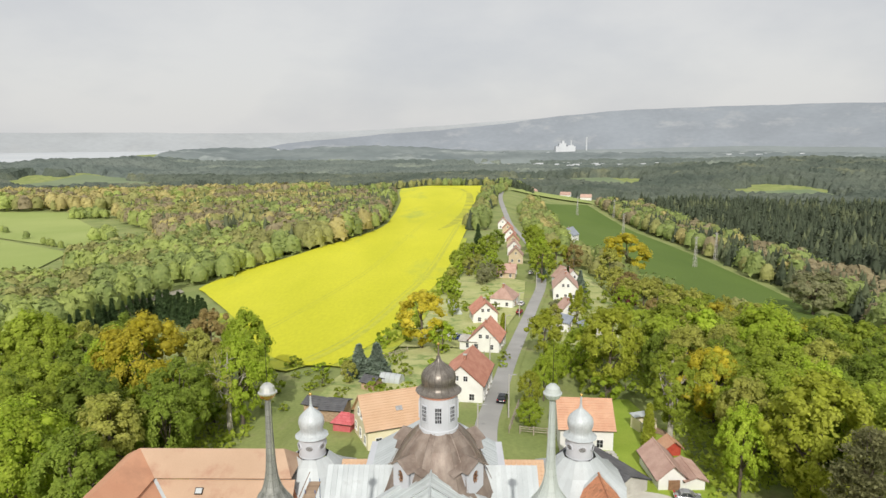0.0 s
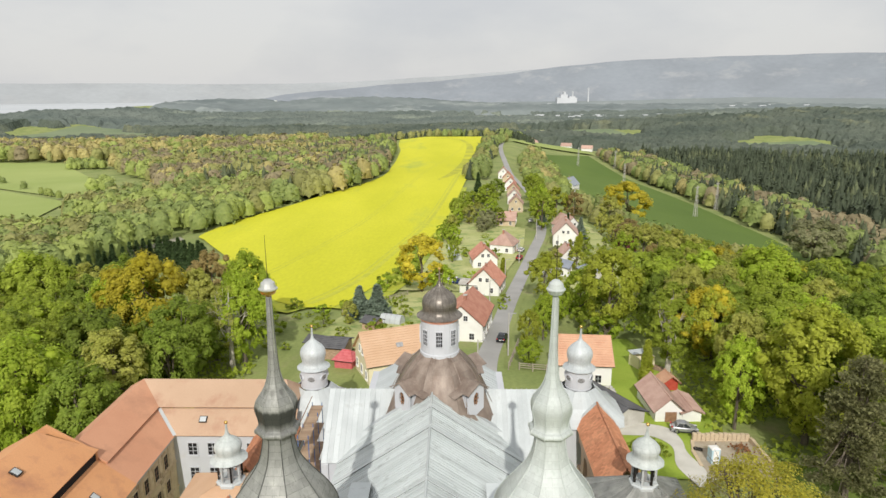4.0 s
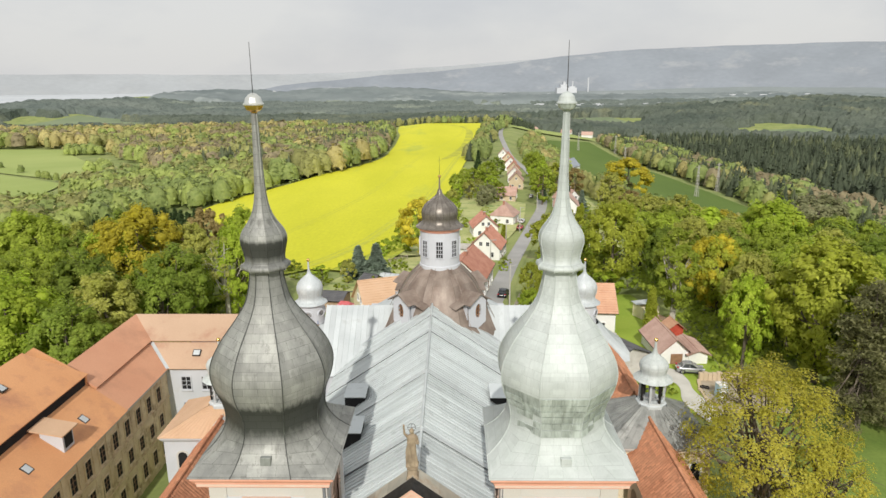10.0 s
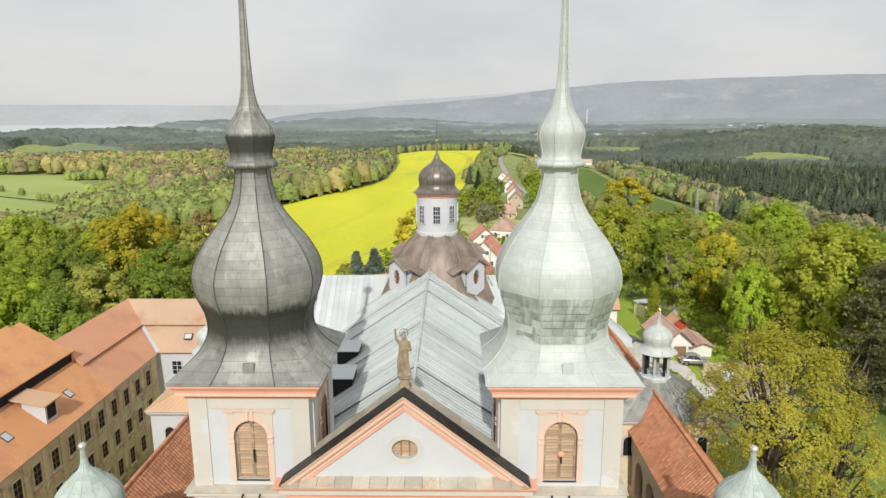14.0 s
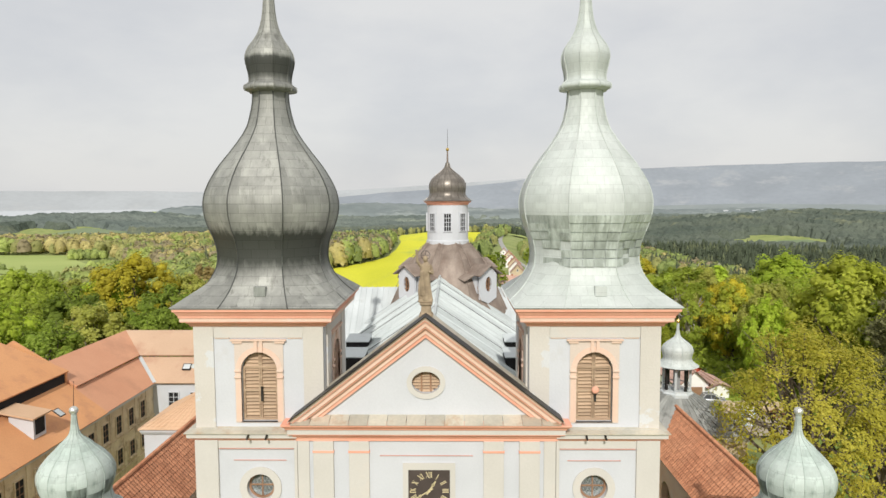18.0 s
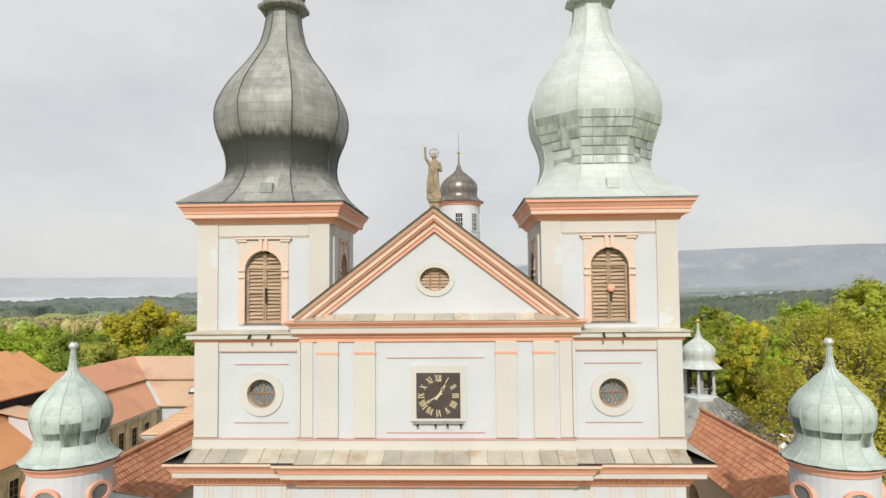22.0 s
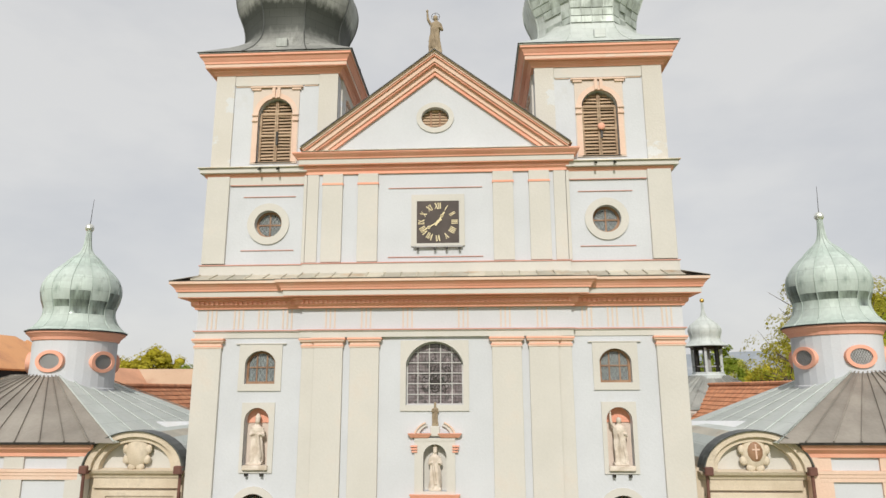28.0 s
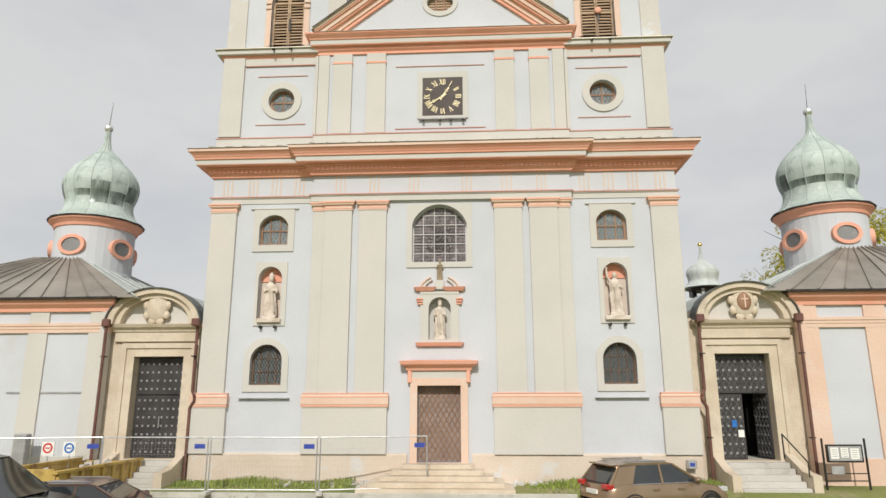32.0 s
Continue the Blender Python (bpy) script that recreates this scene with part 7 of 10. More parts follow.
for i, (x0, x1, y0, y1, mt) in enumerate(((-1090, -790, 1540, 1830, "crop_far"), (280, 420, 1430, 1700, "crop_far"), (560, 760, 1260, 1330, "crop_far"), (60, 260, 1560, 1700, "straw"), (20, 430, 2600, 2720, "straw"), (-560, -420, 1440, 1560, "straw"), (700, 860, 1700, 1800, "crop_far"), (1000, 1300, 2340, 2440, "crop_far"), (1600, 2000, 2700, 2780, "crop_far"), (80, 200, 880, 960, "meadow"))):
    strip("far_field", [(x0, y0), (x0 + 30, y1)], [(x1, y0), (x1 - 20, y1)], 1.6, mt, 16, "pale field in the valley" if mt == "straw" else "light green meadow in the valley", "field", 16)

# forecourt
M["forecourt"] = surf("trodden_forecourt_grass", (0.15, 0.19, 0.05), (0.22, 0.23, 0.08), 0.5, 0.95, 0, 0.4, 7, grain=0.25, stain=(0.30, 0.26, 0.16), stain_scale=0.35, stain_at=(0.52, 0.66))
tagged(raw("forecourt", [(x, y, z) for y, z in ((-120, -0.9), (-30, -0.75), (-9, -0.55), (-5, -0.44), (-3.0, -0.36), (-2.3, -0.14), (-1.8, 0.04), (-1.2, 0.08), (0.3, 0.1)) for x in (-60, 60)], [(2 * i, 2 * i + 1, 2 * i + 3, 2 * i + 2) for i in range(8)], "forecourt"), "patchy grass forecourt before the church", "ground", kind="structure")

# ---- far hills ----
# Distance haze is mixed into the base colour; patches are pale fields and haze.
def hazed_hill_mat(name, c):
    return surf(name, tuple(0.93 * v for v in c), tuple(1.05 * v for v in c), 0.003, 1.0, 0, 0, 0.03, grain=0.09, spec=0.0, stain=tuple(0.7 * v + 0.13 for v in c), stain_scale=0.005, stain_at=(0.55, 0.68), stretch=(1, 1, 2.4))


def far_ridge(name, dist, a0, a1, top, base, mat, seed, rough_=1.0, deep=340):
    """A wooded ridge on the skyline, between two bearings, with its crest at the given heights."""
    rnd = random.Random(seed)
    n = 150
    ph = [rnd.uniform(0, 6.3) for _ in range(5)]
    vs, fs = [], []
    for i in range(n + 1):
        t = i / n
        a = radians(a0 + (a1 - a0) * t)
        h = np.interp(t, *top)
        h += rough_ * (5 * math.sin(9 * t + ph[0]) + 3 * math.sin(23 * t + ph[1]) + 1.6 * math.sin(57 * t + ph[2]) + 0.9 * math.sin(131 * t + ph[3]))
        for d, z in ((-deep, base), (-0.68 * deep, base + (h - base) * 0.33), (-0.34 * deep, base + (h - base) * 0.66), (0, h), (60, base)):
            vs.append(((dist + d) * math.sin(a), (dist + d) * math.cos(a), z))
    for i in range(n):
        for j in range(4):
            k = 5 * i + j
            fs.append((k, k + 5, k + 6, k + 1))
    return tagged(raw(name, vs, fs, mat, None, False), "hazy wooded hills on the skyline", "hills", kind="structure")


# Three tones with the haze painted in; the farthest is palest.
M["hill_a"] = hazed_hill_mat("hazed_hill_near", (0.26, 0.29, 0.29))
M["hill_b"] = hazed_hill_mat("hazed_hill_middle", (0.255, 0.28, 0.31))
M["hill_c"] = hazed_hill_mat("hazed_hill_far", (0.365, 0.385, 0.40))
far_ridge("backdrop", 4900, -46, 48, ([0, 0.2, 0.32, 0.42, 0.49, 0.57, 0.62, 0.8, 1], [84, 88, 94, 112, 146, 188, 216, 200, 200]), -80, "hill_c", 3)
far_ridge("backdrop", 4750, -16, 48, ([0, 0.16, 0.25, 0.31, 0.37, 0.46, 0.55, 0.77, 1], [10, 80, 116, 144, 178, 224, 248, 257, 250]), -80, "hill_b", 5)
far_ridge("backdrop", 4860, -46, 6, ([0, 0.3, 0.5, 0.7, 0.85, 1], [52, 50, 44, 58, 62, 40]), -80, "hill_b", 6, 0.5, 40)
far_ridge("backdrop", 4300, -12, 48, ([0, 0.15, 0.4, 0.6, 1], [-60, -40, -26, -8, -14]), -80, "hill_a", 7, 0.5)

# factory in the valley
fac = thing("factory", "white distant factory with chimneys", "factory", at=(742, 4200, -34))
M["factory"] = surf("white_factory_sheet", (0.55, 0.57, 0.59), (0.60, 0.62, 0.64), 0.01, 0.8, 0, 0, 0.1, grain=0.03)
for x0, x1, h in ((-85, 40, 26), (-62, -18, 46), (-44, -30, 62), (-8, 30, 34)):
    part("hall", B(x0, x1, -40 + h * 0.3, 40 - h * 0.2, -8 - h * 0.1, h), "factory", fac)
for x, h in ((14, 66), (112, 86)):
    part("chimney", tube(bmesh.new(), (x, -20, 0), (x, -20, h), 4.5, 3), "factory", fac)

# scattered white houses and sheds of the far valley towns
rv = random.Random(41)
bm = bmesh.new()
for cx_, cy_, spread, count in ((1150, 4150, 260, 46), (1700, 3900, 420, 60), (2250, 3700, 320, 40), (420, 2250, 90, 14), (640, 2050, 110, 16), (-420, 4100, 380, 40), (300, 4150, 260, 30), (1350, 2900, 160, 14)):
    for _ in range(count):
        x, y = cx_ + rv.gauss(0, spread), cy_ + rv.gauss(0, 70)
        z, w, d, h = lz(x, y) + 13, rv.uniform(6, 14), rv.uniform(5, 8), rv.uniform(5, 9)
        box(bm, x - w, x + w, y - d, y + d, z - 12, z + h)
tagged(part("distant_houses", bm, "factory"), "pale scattered houses of distant valley towns", "houses", kind="stuff")

# ---- houses ----
M["red_tile"] = surf("red_house_tiles", (0.48, 0.21, 0.145), (0.57, 0.28, 0.20), 0.6, 0.85, 0, 0.35, 5, obj=0.12, grain=0.16, stretch=(1, 1, 2))
M["rust_tile"] = surf("faded_rose_tiles", (0.48, 0.31, 0.25), (0.57, 0.39, 0.32), 0.6, 0.85, 0, 0.35, 5, obj=0.12, grain=0.16)
M["orange_tile"] = surf("orange_house_tiles", (0.60, 0.34, 0.22), (0.67, 0.41, 0.27), 0.6, 0.85, 0, 0.35, 5, grain=0.12)
M["grey_tile"] = surf("grey_blue_roof", (0.28, 0.31, 0.36), (0.36, 0.39, 0.44), 0.6, 0.7, 0, 0.3, 5, grain=0.12)
M["dark_tile"] = surf("dark_bitumen_roof", (0.10, 0.10, 0.105), (0.15, 0.15, 0.155), 0.6, 0.85, 0, 0.3, 5, grain=0.15)
M["house_white"] = surf("white_house_render", (0.76, 0.75, 0.72), (0.84, 0.83, 0.80), 0.4, 0.9, 0, 0.15, 6, grain=0.05)
M["house_yellow"] = surf("pale_yellow_render", (0.78, 0.70, 0.48), (0.84, 0.77, 0.56), 0.4, 0.9, 0, 0.15, 6, grain=0.05)
M["house_tan"] = surf("tan_render", (0.55, 0.44, 0.30), (0.63, 0.51, 0.36), 0.4, 0.9, 0, 0.15, 6, grain=0.06)
M["brick"] = surf("chimney_brick", (0.34, 0.16, 0.11), (0.44, 0.22, 0.15), 3, 0.9, 0, 0.3, 12, grain=0.15)


def tile_rows(bm, a, b, c, d, t, rows):
    """A slope of overlapping tile courses, stepped course by course, as one sheet."""
    a, b, c, d = map(Vector, (a, b, c, d))
    nrm = (b - a).cross(d - a).normalized()
    nrm = nrm if nrm.z > 0 else -nrm
    lines = [(a - nrm * t, b - nrm * t)]
    for i in range(rows):
        for p, k in ((i / rows, 0.06), ((i + 1) / rows, 0.0)):
            lines.append((a.lerp(d, p) + nrm * k, b.lerp(c, p) + nrm * k))
    lines.append((d - nrm * t, c - nrm * t))
    vs = [(bm.verts.new(p), bm.verts.new(q)) for p, q in lines]
    for u, v in zip(vs, vs[1:] + vs[:1]):
        bm.faces.new((u[0], u[1], v[1], v[0]))


def house(x, y, w, d, wall_h, roof_h, rz, wall, roof, label, chimneys=1, floors=1, cols=3, z=None, hip=0.0, over=0.4, name="house", door_=True, skylight=False):
    """A gabled house; its ridge runs along its own y, its gable looks along -y."""
    z = lz(x, y) if z is None else z
    h = thing(name, label, "house" if name == "house" else name.replace("_", " "), "village houses" if name == "house" else "", at=(x, y, z), rz=rz)
    w2, d2 = w / 2, d / 2
    part("wall", plate(bmesh.new(), [(-w2, -1.5), (w2, -1.5), (w2, wall_h), (0, wall_h + roof_h * (1 - hip)), (-w2, wall_h)] if not hip else rect(-w2, w2, -1.5, wall_h), [], -d2, d2), wall, h)
    rows = max(4, int(math.hypot(w2, roof_h) / 0.42))
    ez = wall_h - over * roof_h / w2
    rf = new("roof")
    rf.parent = h
    for s in SIDES:
        bm = bmesh.new()
        i = hip * w2
        tile_rows(bm, (s * (w2 + over), -d2 - over, ez), (s * (w2 + over), d2 + over, ez), (0, d2 + over - i, wall_h + roof_h), (0, -d2 - over + i, wall_h + roof_h), 0.10, rows)
        part("roof_slope", bm, roof, rf)
        if hip:
            bm = bmesh.new()
            tile_rows(bm, (-(w2 + over), s * (d2 + over), ez), (w2 + over, s * (d2 + over), ez), (0.01, s * (d2 + over - i), wall_h + roof_h), (-0.01, s * (d2 + over - i), wall_h + roof_h), 0.10, rows)
            part("roof_slope", bm, roof, rf)
        part("gutter", tube(bmesh.new(), (s * (w2 + over + 0.05), -d2 - over, ez), (s * (w2 + over + 0.05), d2 + over, ez), 0.06, n=6), "iron", rf)
    part("ridge", tube(bmesh.new(), (0, -d2 - over + hip * w2, wall_h + roof_h + 0.03), (0, d2 + over - hip * w2, wall_h + roof_h + 0.03), 0.11, n=6), roof, rf)
    if skylight:
        sl = part("roof_light", B(-0.4, 0.4, -0.55, 0.55, 0, 0.1), "lead_came", rf)
        ang = math.degrees(math.atan2(roof_h, w2))
        sl.matrix_basis = pose(w2 * 0.55, -d2 * 0.2, wall_h + roof_h * 0.45 + 0.08, 0, ang, 0)
    for c in range(chimneys):
        cy = -d2 * 0.35 + c * d * 0.45
        ch = new("chimney")
        ch.parent = h
        part("chimney_shaft", B(-0.3, 0.3, cy - 0.35, cy + 0.35, wall_h + roof_h * 0.6, wall_h + roof_h + 0.8), "brick", ch)
        part("cap", B(-0.38, 0.38, cy - 0.43, cy + 0.43, wall_h + roof_h + 0.8, wall_h + roof_h + 0.92), "concrete", ch)
    proto = {}
    for f in range(floors):
        zz = 0.9 + 2.7 * f
        if zz + 1.3 > wall_h:
            continue
        for face, wid, off in ((0, w, d2), (90, d, w2), (-90, d, w2)):
            n = max(1, int(wid / 3.0))
            for i in range(n):
                u = -wid / 2 + wid * (i + 0.5) / n
                window_set(h, pose(0, 0, 0, 0, 0, face) @ pose(u, -off - 0.02, zz), 0.95, 1.25, "white", "house_white", proto)
    if not hip and roof_h > 2.2:
        for u in ((-0.9, 0.9) if w > 7 else (0,)):
            window_set(h, pose(u, -d2 - 0.02, wall_h + 0.45), 0.8, 1.0, "white", "house_white", proto)
    if door_:
        part("door", B(w2 - 0.02, w2 + 0.06, -0.5, 0.5, 0, 2.05), "frame_wood", h)
    return h


house(-6.6, 77.5, 9.0, 14.5, 3.9, 3.9, 62 - 90 - 40, "house_yellow", "tan_roof", "pale yellow house with a long tan roof", 0, 1, skylight=True)
house(4.6, 101.5, 8.6, 12.5, 4.2, 3.6, -12, "house_white", "red_tile", "white house with a red tiled roof beside the road", 1, 1)
house(10.8, 141.5, 8.0, 9.0, 3.3, 4.0, -14, "house_white", "red_tile", "white gabled house with a steep red roof", 1, 1)
tagged(house(6.3, 141.0, 5.5, 4.5, 2.6, 0.6, 76, "house_white", "concrete", "low white flat annex beside the gabled house", 0, 1, door_=False))
house(11.4, 176, 7.6, 9.0, 3.4, 3.4, 6, "house_white", "red_tile", "white house with a faded red roof and small attic windows", 1, 1)
house(20.0, 200, 8.2, 8.2, 3.6, 3.8, -20, "house_white", "rust_tile", "house with a hipped brick-red roof", 1, 1, hip=0.8)
house(26.0, 262, 10.5, 8.0, 2.8, 3.0, 80, "house_tan", "rust_tile", "low wide house with a brownish roof", 1, 1)
for i, (hx, hy, wl, rf_) in enumerate(((34.0, 304, "house_tan", "rust_tile"), (35.5, 330, "house_white", "rust_tile"), (37.5, 358, "house_tan", "red_tile"), (38.5, 388, "house_white", "red_tile"), (39.5, 420, "house_tan", "red_tile"), (39.0, 456, "house_white", "rust_tile"))):
    house(hx, hy, 7.0, 9.0, 4.4, 3.8, -6, wl, rf_, "gabled village house with a reddish tiled roof", 1, 1)
house(44.6, 218, 9.0, 13.0, 4.6, 4.6, -8, "house_white", "rust_tile", "large white gabled house with a faded roof", 2, 2)
house(48.5, 238, 8.0, 10.0, 4.0, 4.0, 20, "house_white", "rust_tile", "white house with a faded rose roof", 1, 1)
house(38.0, 176, 6.0, 6.5, 3.4, 3.4, 4, "house_white", "rust_tile", "small white house with a pointed reddish gable", 1, 1)
house(33.2, 164, 7.5, 8.5, 3.0, 0.7, -18, "house_white", "grey_tile", "low house with a grey flat-pitched roof", 0, 1)
house(41.5, 158, 5.0, 6.0, 2.6, 0.8, 10, "concrete", "grey_tile", "grey lean-to annex beside the house", 0, 0)
house(88, 452, 10.0, 12.0, 5.0, 5.0, -32, "house_white", "grey_tile", "white house with a blue-grey roof in the field", 1, 2)
house(23.0, 75.5, 9.4, 8.2, 4.0, 3.0, 86, "house_white", "orange_tile", "white house with an orange tiled roof", 0, 1)
house(31.7, 62.2, 3.8, 8.0, 2.2, 1.7, 2, "house_white", "rust_tile", "white garage with a faded brown gabled roof", 0, 0, name="garage", door_=False, z=-0.5)
house(34.95, 60.9, 2.6, 5.4, 1.8, 0.5, 2, "house_white", "rust_tile", "white lean-to beside the garage", 0, 0, name="shed", door_=False, z=-0.5)
gd = thing("garage_door", "dark brown garage door", "door", at=(32.1, 58.12, -0.5), rz=2)
part("door_panel", B(-0.8, 0.8, -0.04, 0.04, 0, 1.75), "frame_wood", gd)
for i in range(5):
    part("board", B(-0.8 + 0.32 * i + 0.015, -0.48 + 0.32 * i - 0.015, -0.07, -0.03, 0.02, 1.73), "frame_wood", gd)
M["red_hut"] = surf("red_painted_boards", (0.45, 0.06, 0.04), (0.52, 0.09, 0.06), 2, 0.7, 0, 0.1, 20)
house(35.4, 69.8, 2.4, 2.2, 1.7, 0.9, 5, "red_hut", "orange_tile", "small red playhouse with an orange roof", 0, 0, name="playhouse", door_=False, z=-0.8)
house(22.6, 61.0, 7.0, 11.0, 2.8, 1.4, 30, "concrete", "dark_tile", "low outbuilding with a dark grey roof", 0, 0, name="outbuilding", door_=False, z=-1.2)
house(-19.5, 86, 5.0, 4.0, 2.3, 0.8, 80, "wood", "dark_tile", "weathered wooden garden shed", 0, 0, name="shed", door_=False)
house(-23.5, 88.5, 3.6, 3.2, 2.1, 0.7, 70, "wood", "dark_tile", "small dark garden shed", 0, 0, name="shed", door_=False)
house(-15.2, 103.5, 3.2, 3.0, 2.0, 0.8, 60, "wood", "dark_tile", "dark wooden garden hut", 0, 0, name="shed", door_=False)
M["red_cloth"] = surf("red_tent_cloth", (0.55, 0.12, 0.13), (0.62, 0.17, 0.18), 2, 0.7, 0, 0.1, 6)
house(-16.8, 80.6, 3.4, 3.2, 1.5, 1.0, 75, "red_cloth", "red_cloth", "red party tent beside the yellow house", 0, 0, name="tent", door_=False, hip=0.7)
# greenhouse tunnel and lean-tos
for gx2, gy2, gr in ((-11.5, 108.5, 70), (3.0, 186, 10), (1.5, 198, 12)):
    gh = thing("greenhouse", "small pale polytunnel greenhouse", "greenhouse", "garden greenhouses", at=(gx2, gy2, lz(gx2, gy2)), rz=gr)
    bm = bmesh.new()
    loop = [(1.4 * math.cos(math.pi * i / 10), 2.0 * math.sin(math.pi * i / 10)) for i in range(11)]
    part("cover", plate(bm, loop, [], -2.4, 2.4), "zinc_white", gh)
    for i in range(5):
        part("hoop", plate(bmesh.new(), loop + [(1.46 * math.cos(math.pi * k / 10), 2.06 * math.sin(math.pi * k / 10)) for k in range(10, -1, -1)], [], -2.42 + 1.2 * i, -2.36 + 1.2 * i), "lead_came", gh)

# far hamlet
for i in range(9):
    r = random.Random(i)
    hx, hy = (120 + 22 * i + r.uniform(-8, 8), 1010 + r.uniform(-60, 60)) if i < 6 else (620 + 60 * i, 1500 + 30 * i)
    hs = thing("house", "distant white farmhouse with reddish roof", "house", "far hamlet", at=(hx, hy, lz(hx, hy)), rz=r.uniform(0, 180))
    part("wall", plate(bmesh.new(), [(-5, -2), (5, -2), (5, 4), (0, 8), (-5, 4)], [], -8, 8), "house_white", hs)
    for s in SIDES:
        part("roof", quad_slab(bmesh.new(), (s * 5.6, -8.5, 3.6), (s * 5.6, 8.5, 3.6), (0, 8.5, 8.3), (0, -8.5, 8.3), 0.2), "rust_tile", hs)

# ---- power pylons and street poles ----
M["pole"] = surf("pale_pole_concrete", (0.42, 0.40, 0.37), (0.52, 0.50, 0.46), 2, 0.9, 0, 0.1, 10)
for px_, py_ in ((163, 402), (197, 453), (155, 556), (190, 733), (143, 711)):
    pz = lz(px_, py_)
    py = thing("pylon", "slender pale power pylon with cross arm", "pylon", "power line pylons", at=(px_, py_, pz), rz=30)
    for sx in SIDES:
        for sy in SIDES:
            part("leg", tube(bmesh.new(), (sx * 1.0, sy * 1.0, -1), (sx * 0.25, sy * 0.25, 21), 0.14, 0.10, 5), "pole", py)
    for i in range(8):
        z0, k0, k1 = 2.5 * i, 1.0 - 0.75 * i / 8.4, 1.0 - 0.75 * (i + 1) / 8.4
        for a in range(4):
            c, s_ = ((1, 1), (1, -1), (-1, -1), (-1, 1))[a], ((1, -1), (-1, -1), (-1, 1), (1, 1))[a]
            part("brace", tube(bmesh.new(), (c[0] * k0, c[1] * k0, z0), (s_[0] * k1, s_[1] * k1, z0 + 2.5), 0.06, n=4), "pole", py)
    part("cross_arm", B(-2.2, 2.2, -0.12, 0.12, 19.6, 19.9), "pole", py)
    for x in (-2, 0, 2):
        part("insulator", tube(bmesh.new(), (x, 0, 19.9), (x, 0, 20.5), 0.12, n=6), "iron", py)
for i, (px_, py_) in enumerate(((11.8, 86), (10.2, 118), (16.0, 146), (23.5, 182), (34.5, 225), (42, 285), (5.6, 70))):
    pz = lz(px_, py_)
    po = thing("street_pole", "tall pale street pole with a short arm beside the road", "pole", "street poles", at=(px_, py_, pz))
    part("shaft", tube(bmesh.new(), (0, 0, -0.5), (0, 0, 8.0), 0.15, 0.10), "pole", po)
    part("arm", tube(bmesh.new(), (0, 0, 7.7), (0.9, 0, 7.9), 0.05), "pole", po)
    part("lamp_head", B(0.7, 1.3, -0.12, 0.12, 7.82, 7.96, 0.03), "lead_came", po)

# fences by the gardens
M["fence_wood"] = surf("grey_fence_boards", (0.30, 0.26, 0.20), (0.42, 0.37, 0.30), 2, 0.85, 0, 0.2, 15, obj=0.15)
for a, b in (((11.2, 78), (14.2, 92)), ((13.0, 78), (22, 76)), ((7.5, 118), (9.6, 132)), ((-24, 118), (-10, 136))):
    n = int(math.dist(a, b) / 2.2)
    fe = thing("garden_fence", "low grey board fence along the garden", "fence", "garden fences")
    for i in range(n + 1):
        x, y = a[0] + (b[0] - a[0]) * i / n, a[1] + (b[1] - a[1]) * i / n
        z = lz(x, y)
        part("post", B(x - 0.08, x + 0.08, y - 0.08, y + 0.08, z - 0.4, z + 1.25), "fence_wood", fe)
        if i < n:
            x2, y2 = a[0] + (b[0] - a[0]) * (i + 1) / n, a[1] + (b[1] - a[1]) * (i + 1) / n
            z2 = lz(x2, y2)
            for h in (0.35, 0.75, 1.1):
                bm = tube(bmesh.new(), (x, y, z + h), (x2, y2, z2 + h), 0.07, n=4)
                part("rail", bm, "fence_wood", fe)

# roofless ruined yard beside the lawn
ruin = thing("yard_wall", "low crumbling tan masonry walls round an open yard", "wall", at=(33.2, 52.9, lz(36, 50)), rz=-1)
rw_ = random.Random(12)
for (xa, ya), (xb, yb), base in (((0, 0), (7.4, 0.1), 1.2), ((7.5, 0), (7.6, -6.2), 0.8), ((-0.8, -2.6), (-0.9, -6.2), 0.35), ((0, -0.1), (-0.6, -2.4), 0.3)):
    n = max(2, int(math.dist((xa, ya), (xb, yb)) / 0.55))
    for i in range(n):
        x, y = xa + (xb - xa) * (i + 0.5) / n, ya + (yb - ya) * (i + 0.5) / n
        h_ = base * rw_.uniform(0.9, 1.08)
        rz_ = math.degrees(math.atan2(yb - ya, xb - xa))
        for j in range(3):
            part("stone_block", B(-0.27, 0.265 - rw_.uniform(0, 0.02), -0.22 + rw_.uniform(-0.02, 0.02), 0.22, h_ / 3 * j - 0.1 * (j == 0), h_ / 3 * (j + 1) - 0.012, 0.015), "house_tan", ruin).matrix_basis = pose(x, y, 0, 0, 0, rz_)
M["dry_earth"] = surf("dry_trodden_earth", (0.36, 0.30, 0.22), (0.47, 0.41, 0.32), 0.4, 0.95, 0, 0.5, 7, grain=0.2, stain=(0.25, 0.22, 0.12), stain_scale=0.5, stain_at=(0.55, 0.68))
strip("yard_floor", [(33.3, 52.7), (32.4, 50), (32.3, 44)], [(40.6, 52.8), (40.7, 50), (40.7, 44)], 0.2, "dry_earth", 20, "bare dry earth inside the ruined yard", "yard", 12)
rub = bmesh.new()
for i in range(70):
    a_ = rw_.uniform(0, 6.28)
    r_ = abs(rw_.gauss(0, 0.75))
    box(rub, -0.14, 0.14, -0.1, 0.1, -0.06, 0.06, m=Matrix.Translation((38.4 + r_ * math.cos(a_), 50.3 + r_ * math.sin(a_), lz(38, 50) + 0.25 + max(0, 0.8 - 0.6 * r_))) @ Euler((rw_.uniform(0, 3), rw_.uniform(0, 3), rw_.uniform(0, 3))).to_matrix().to_4x4())
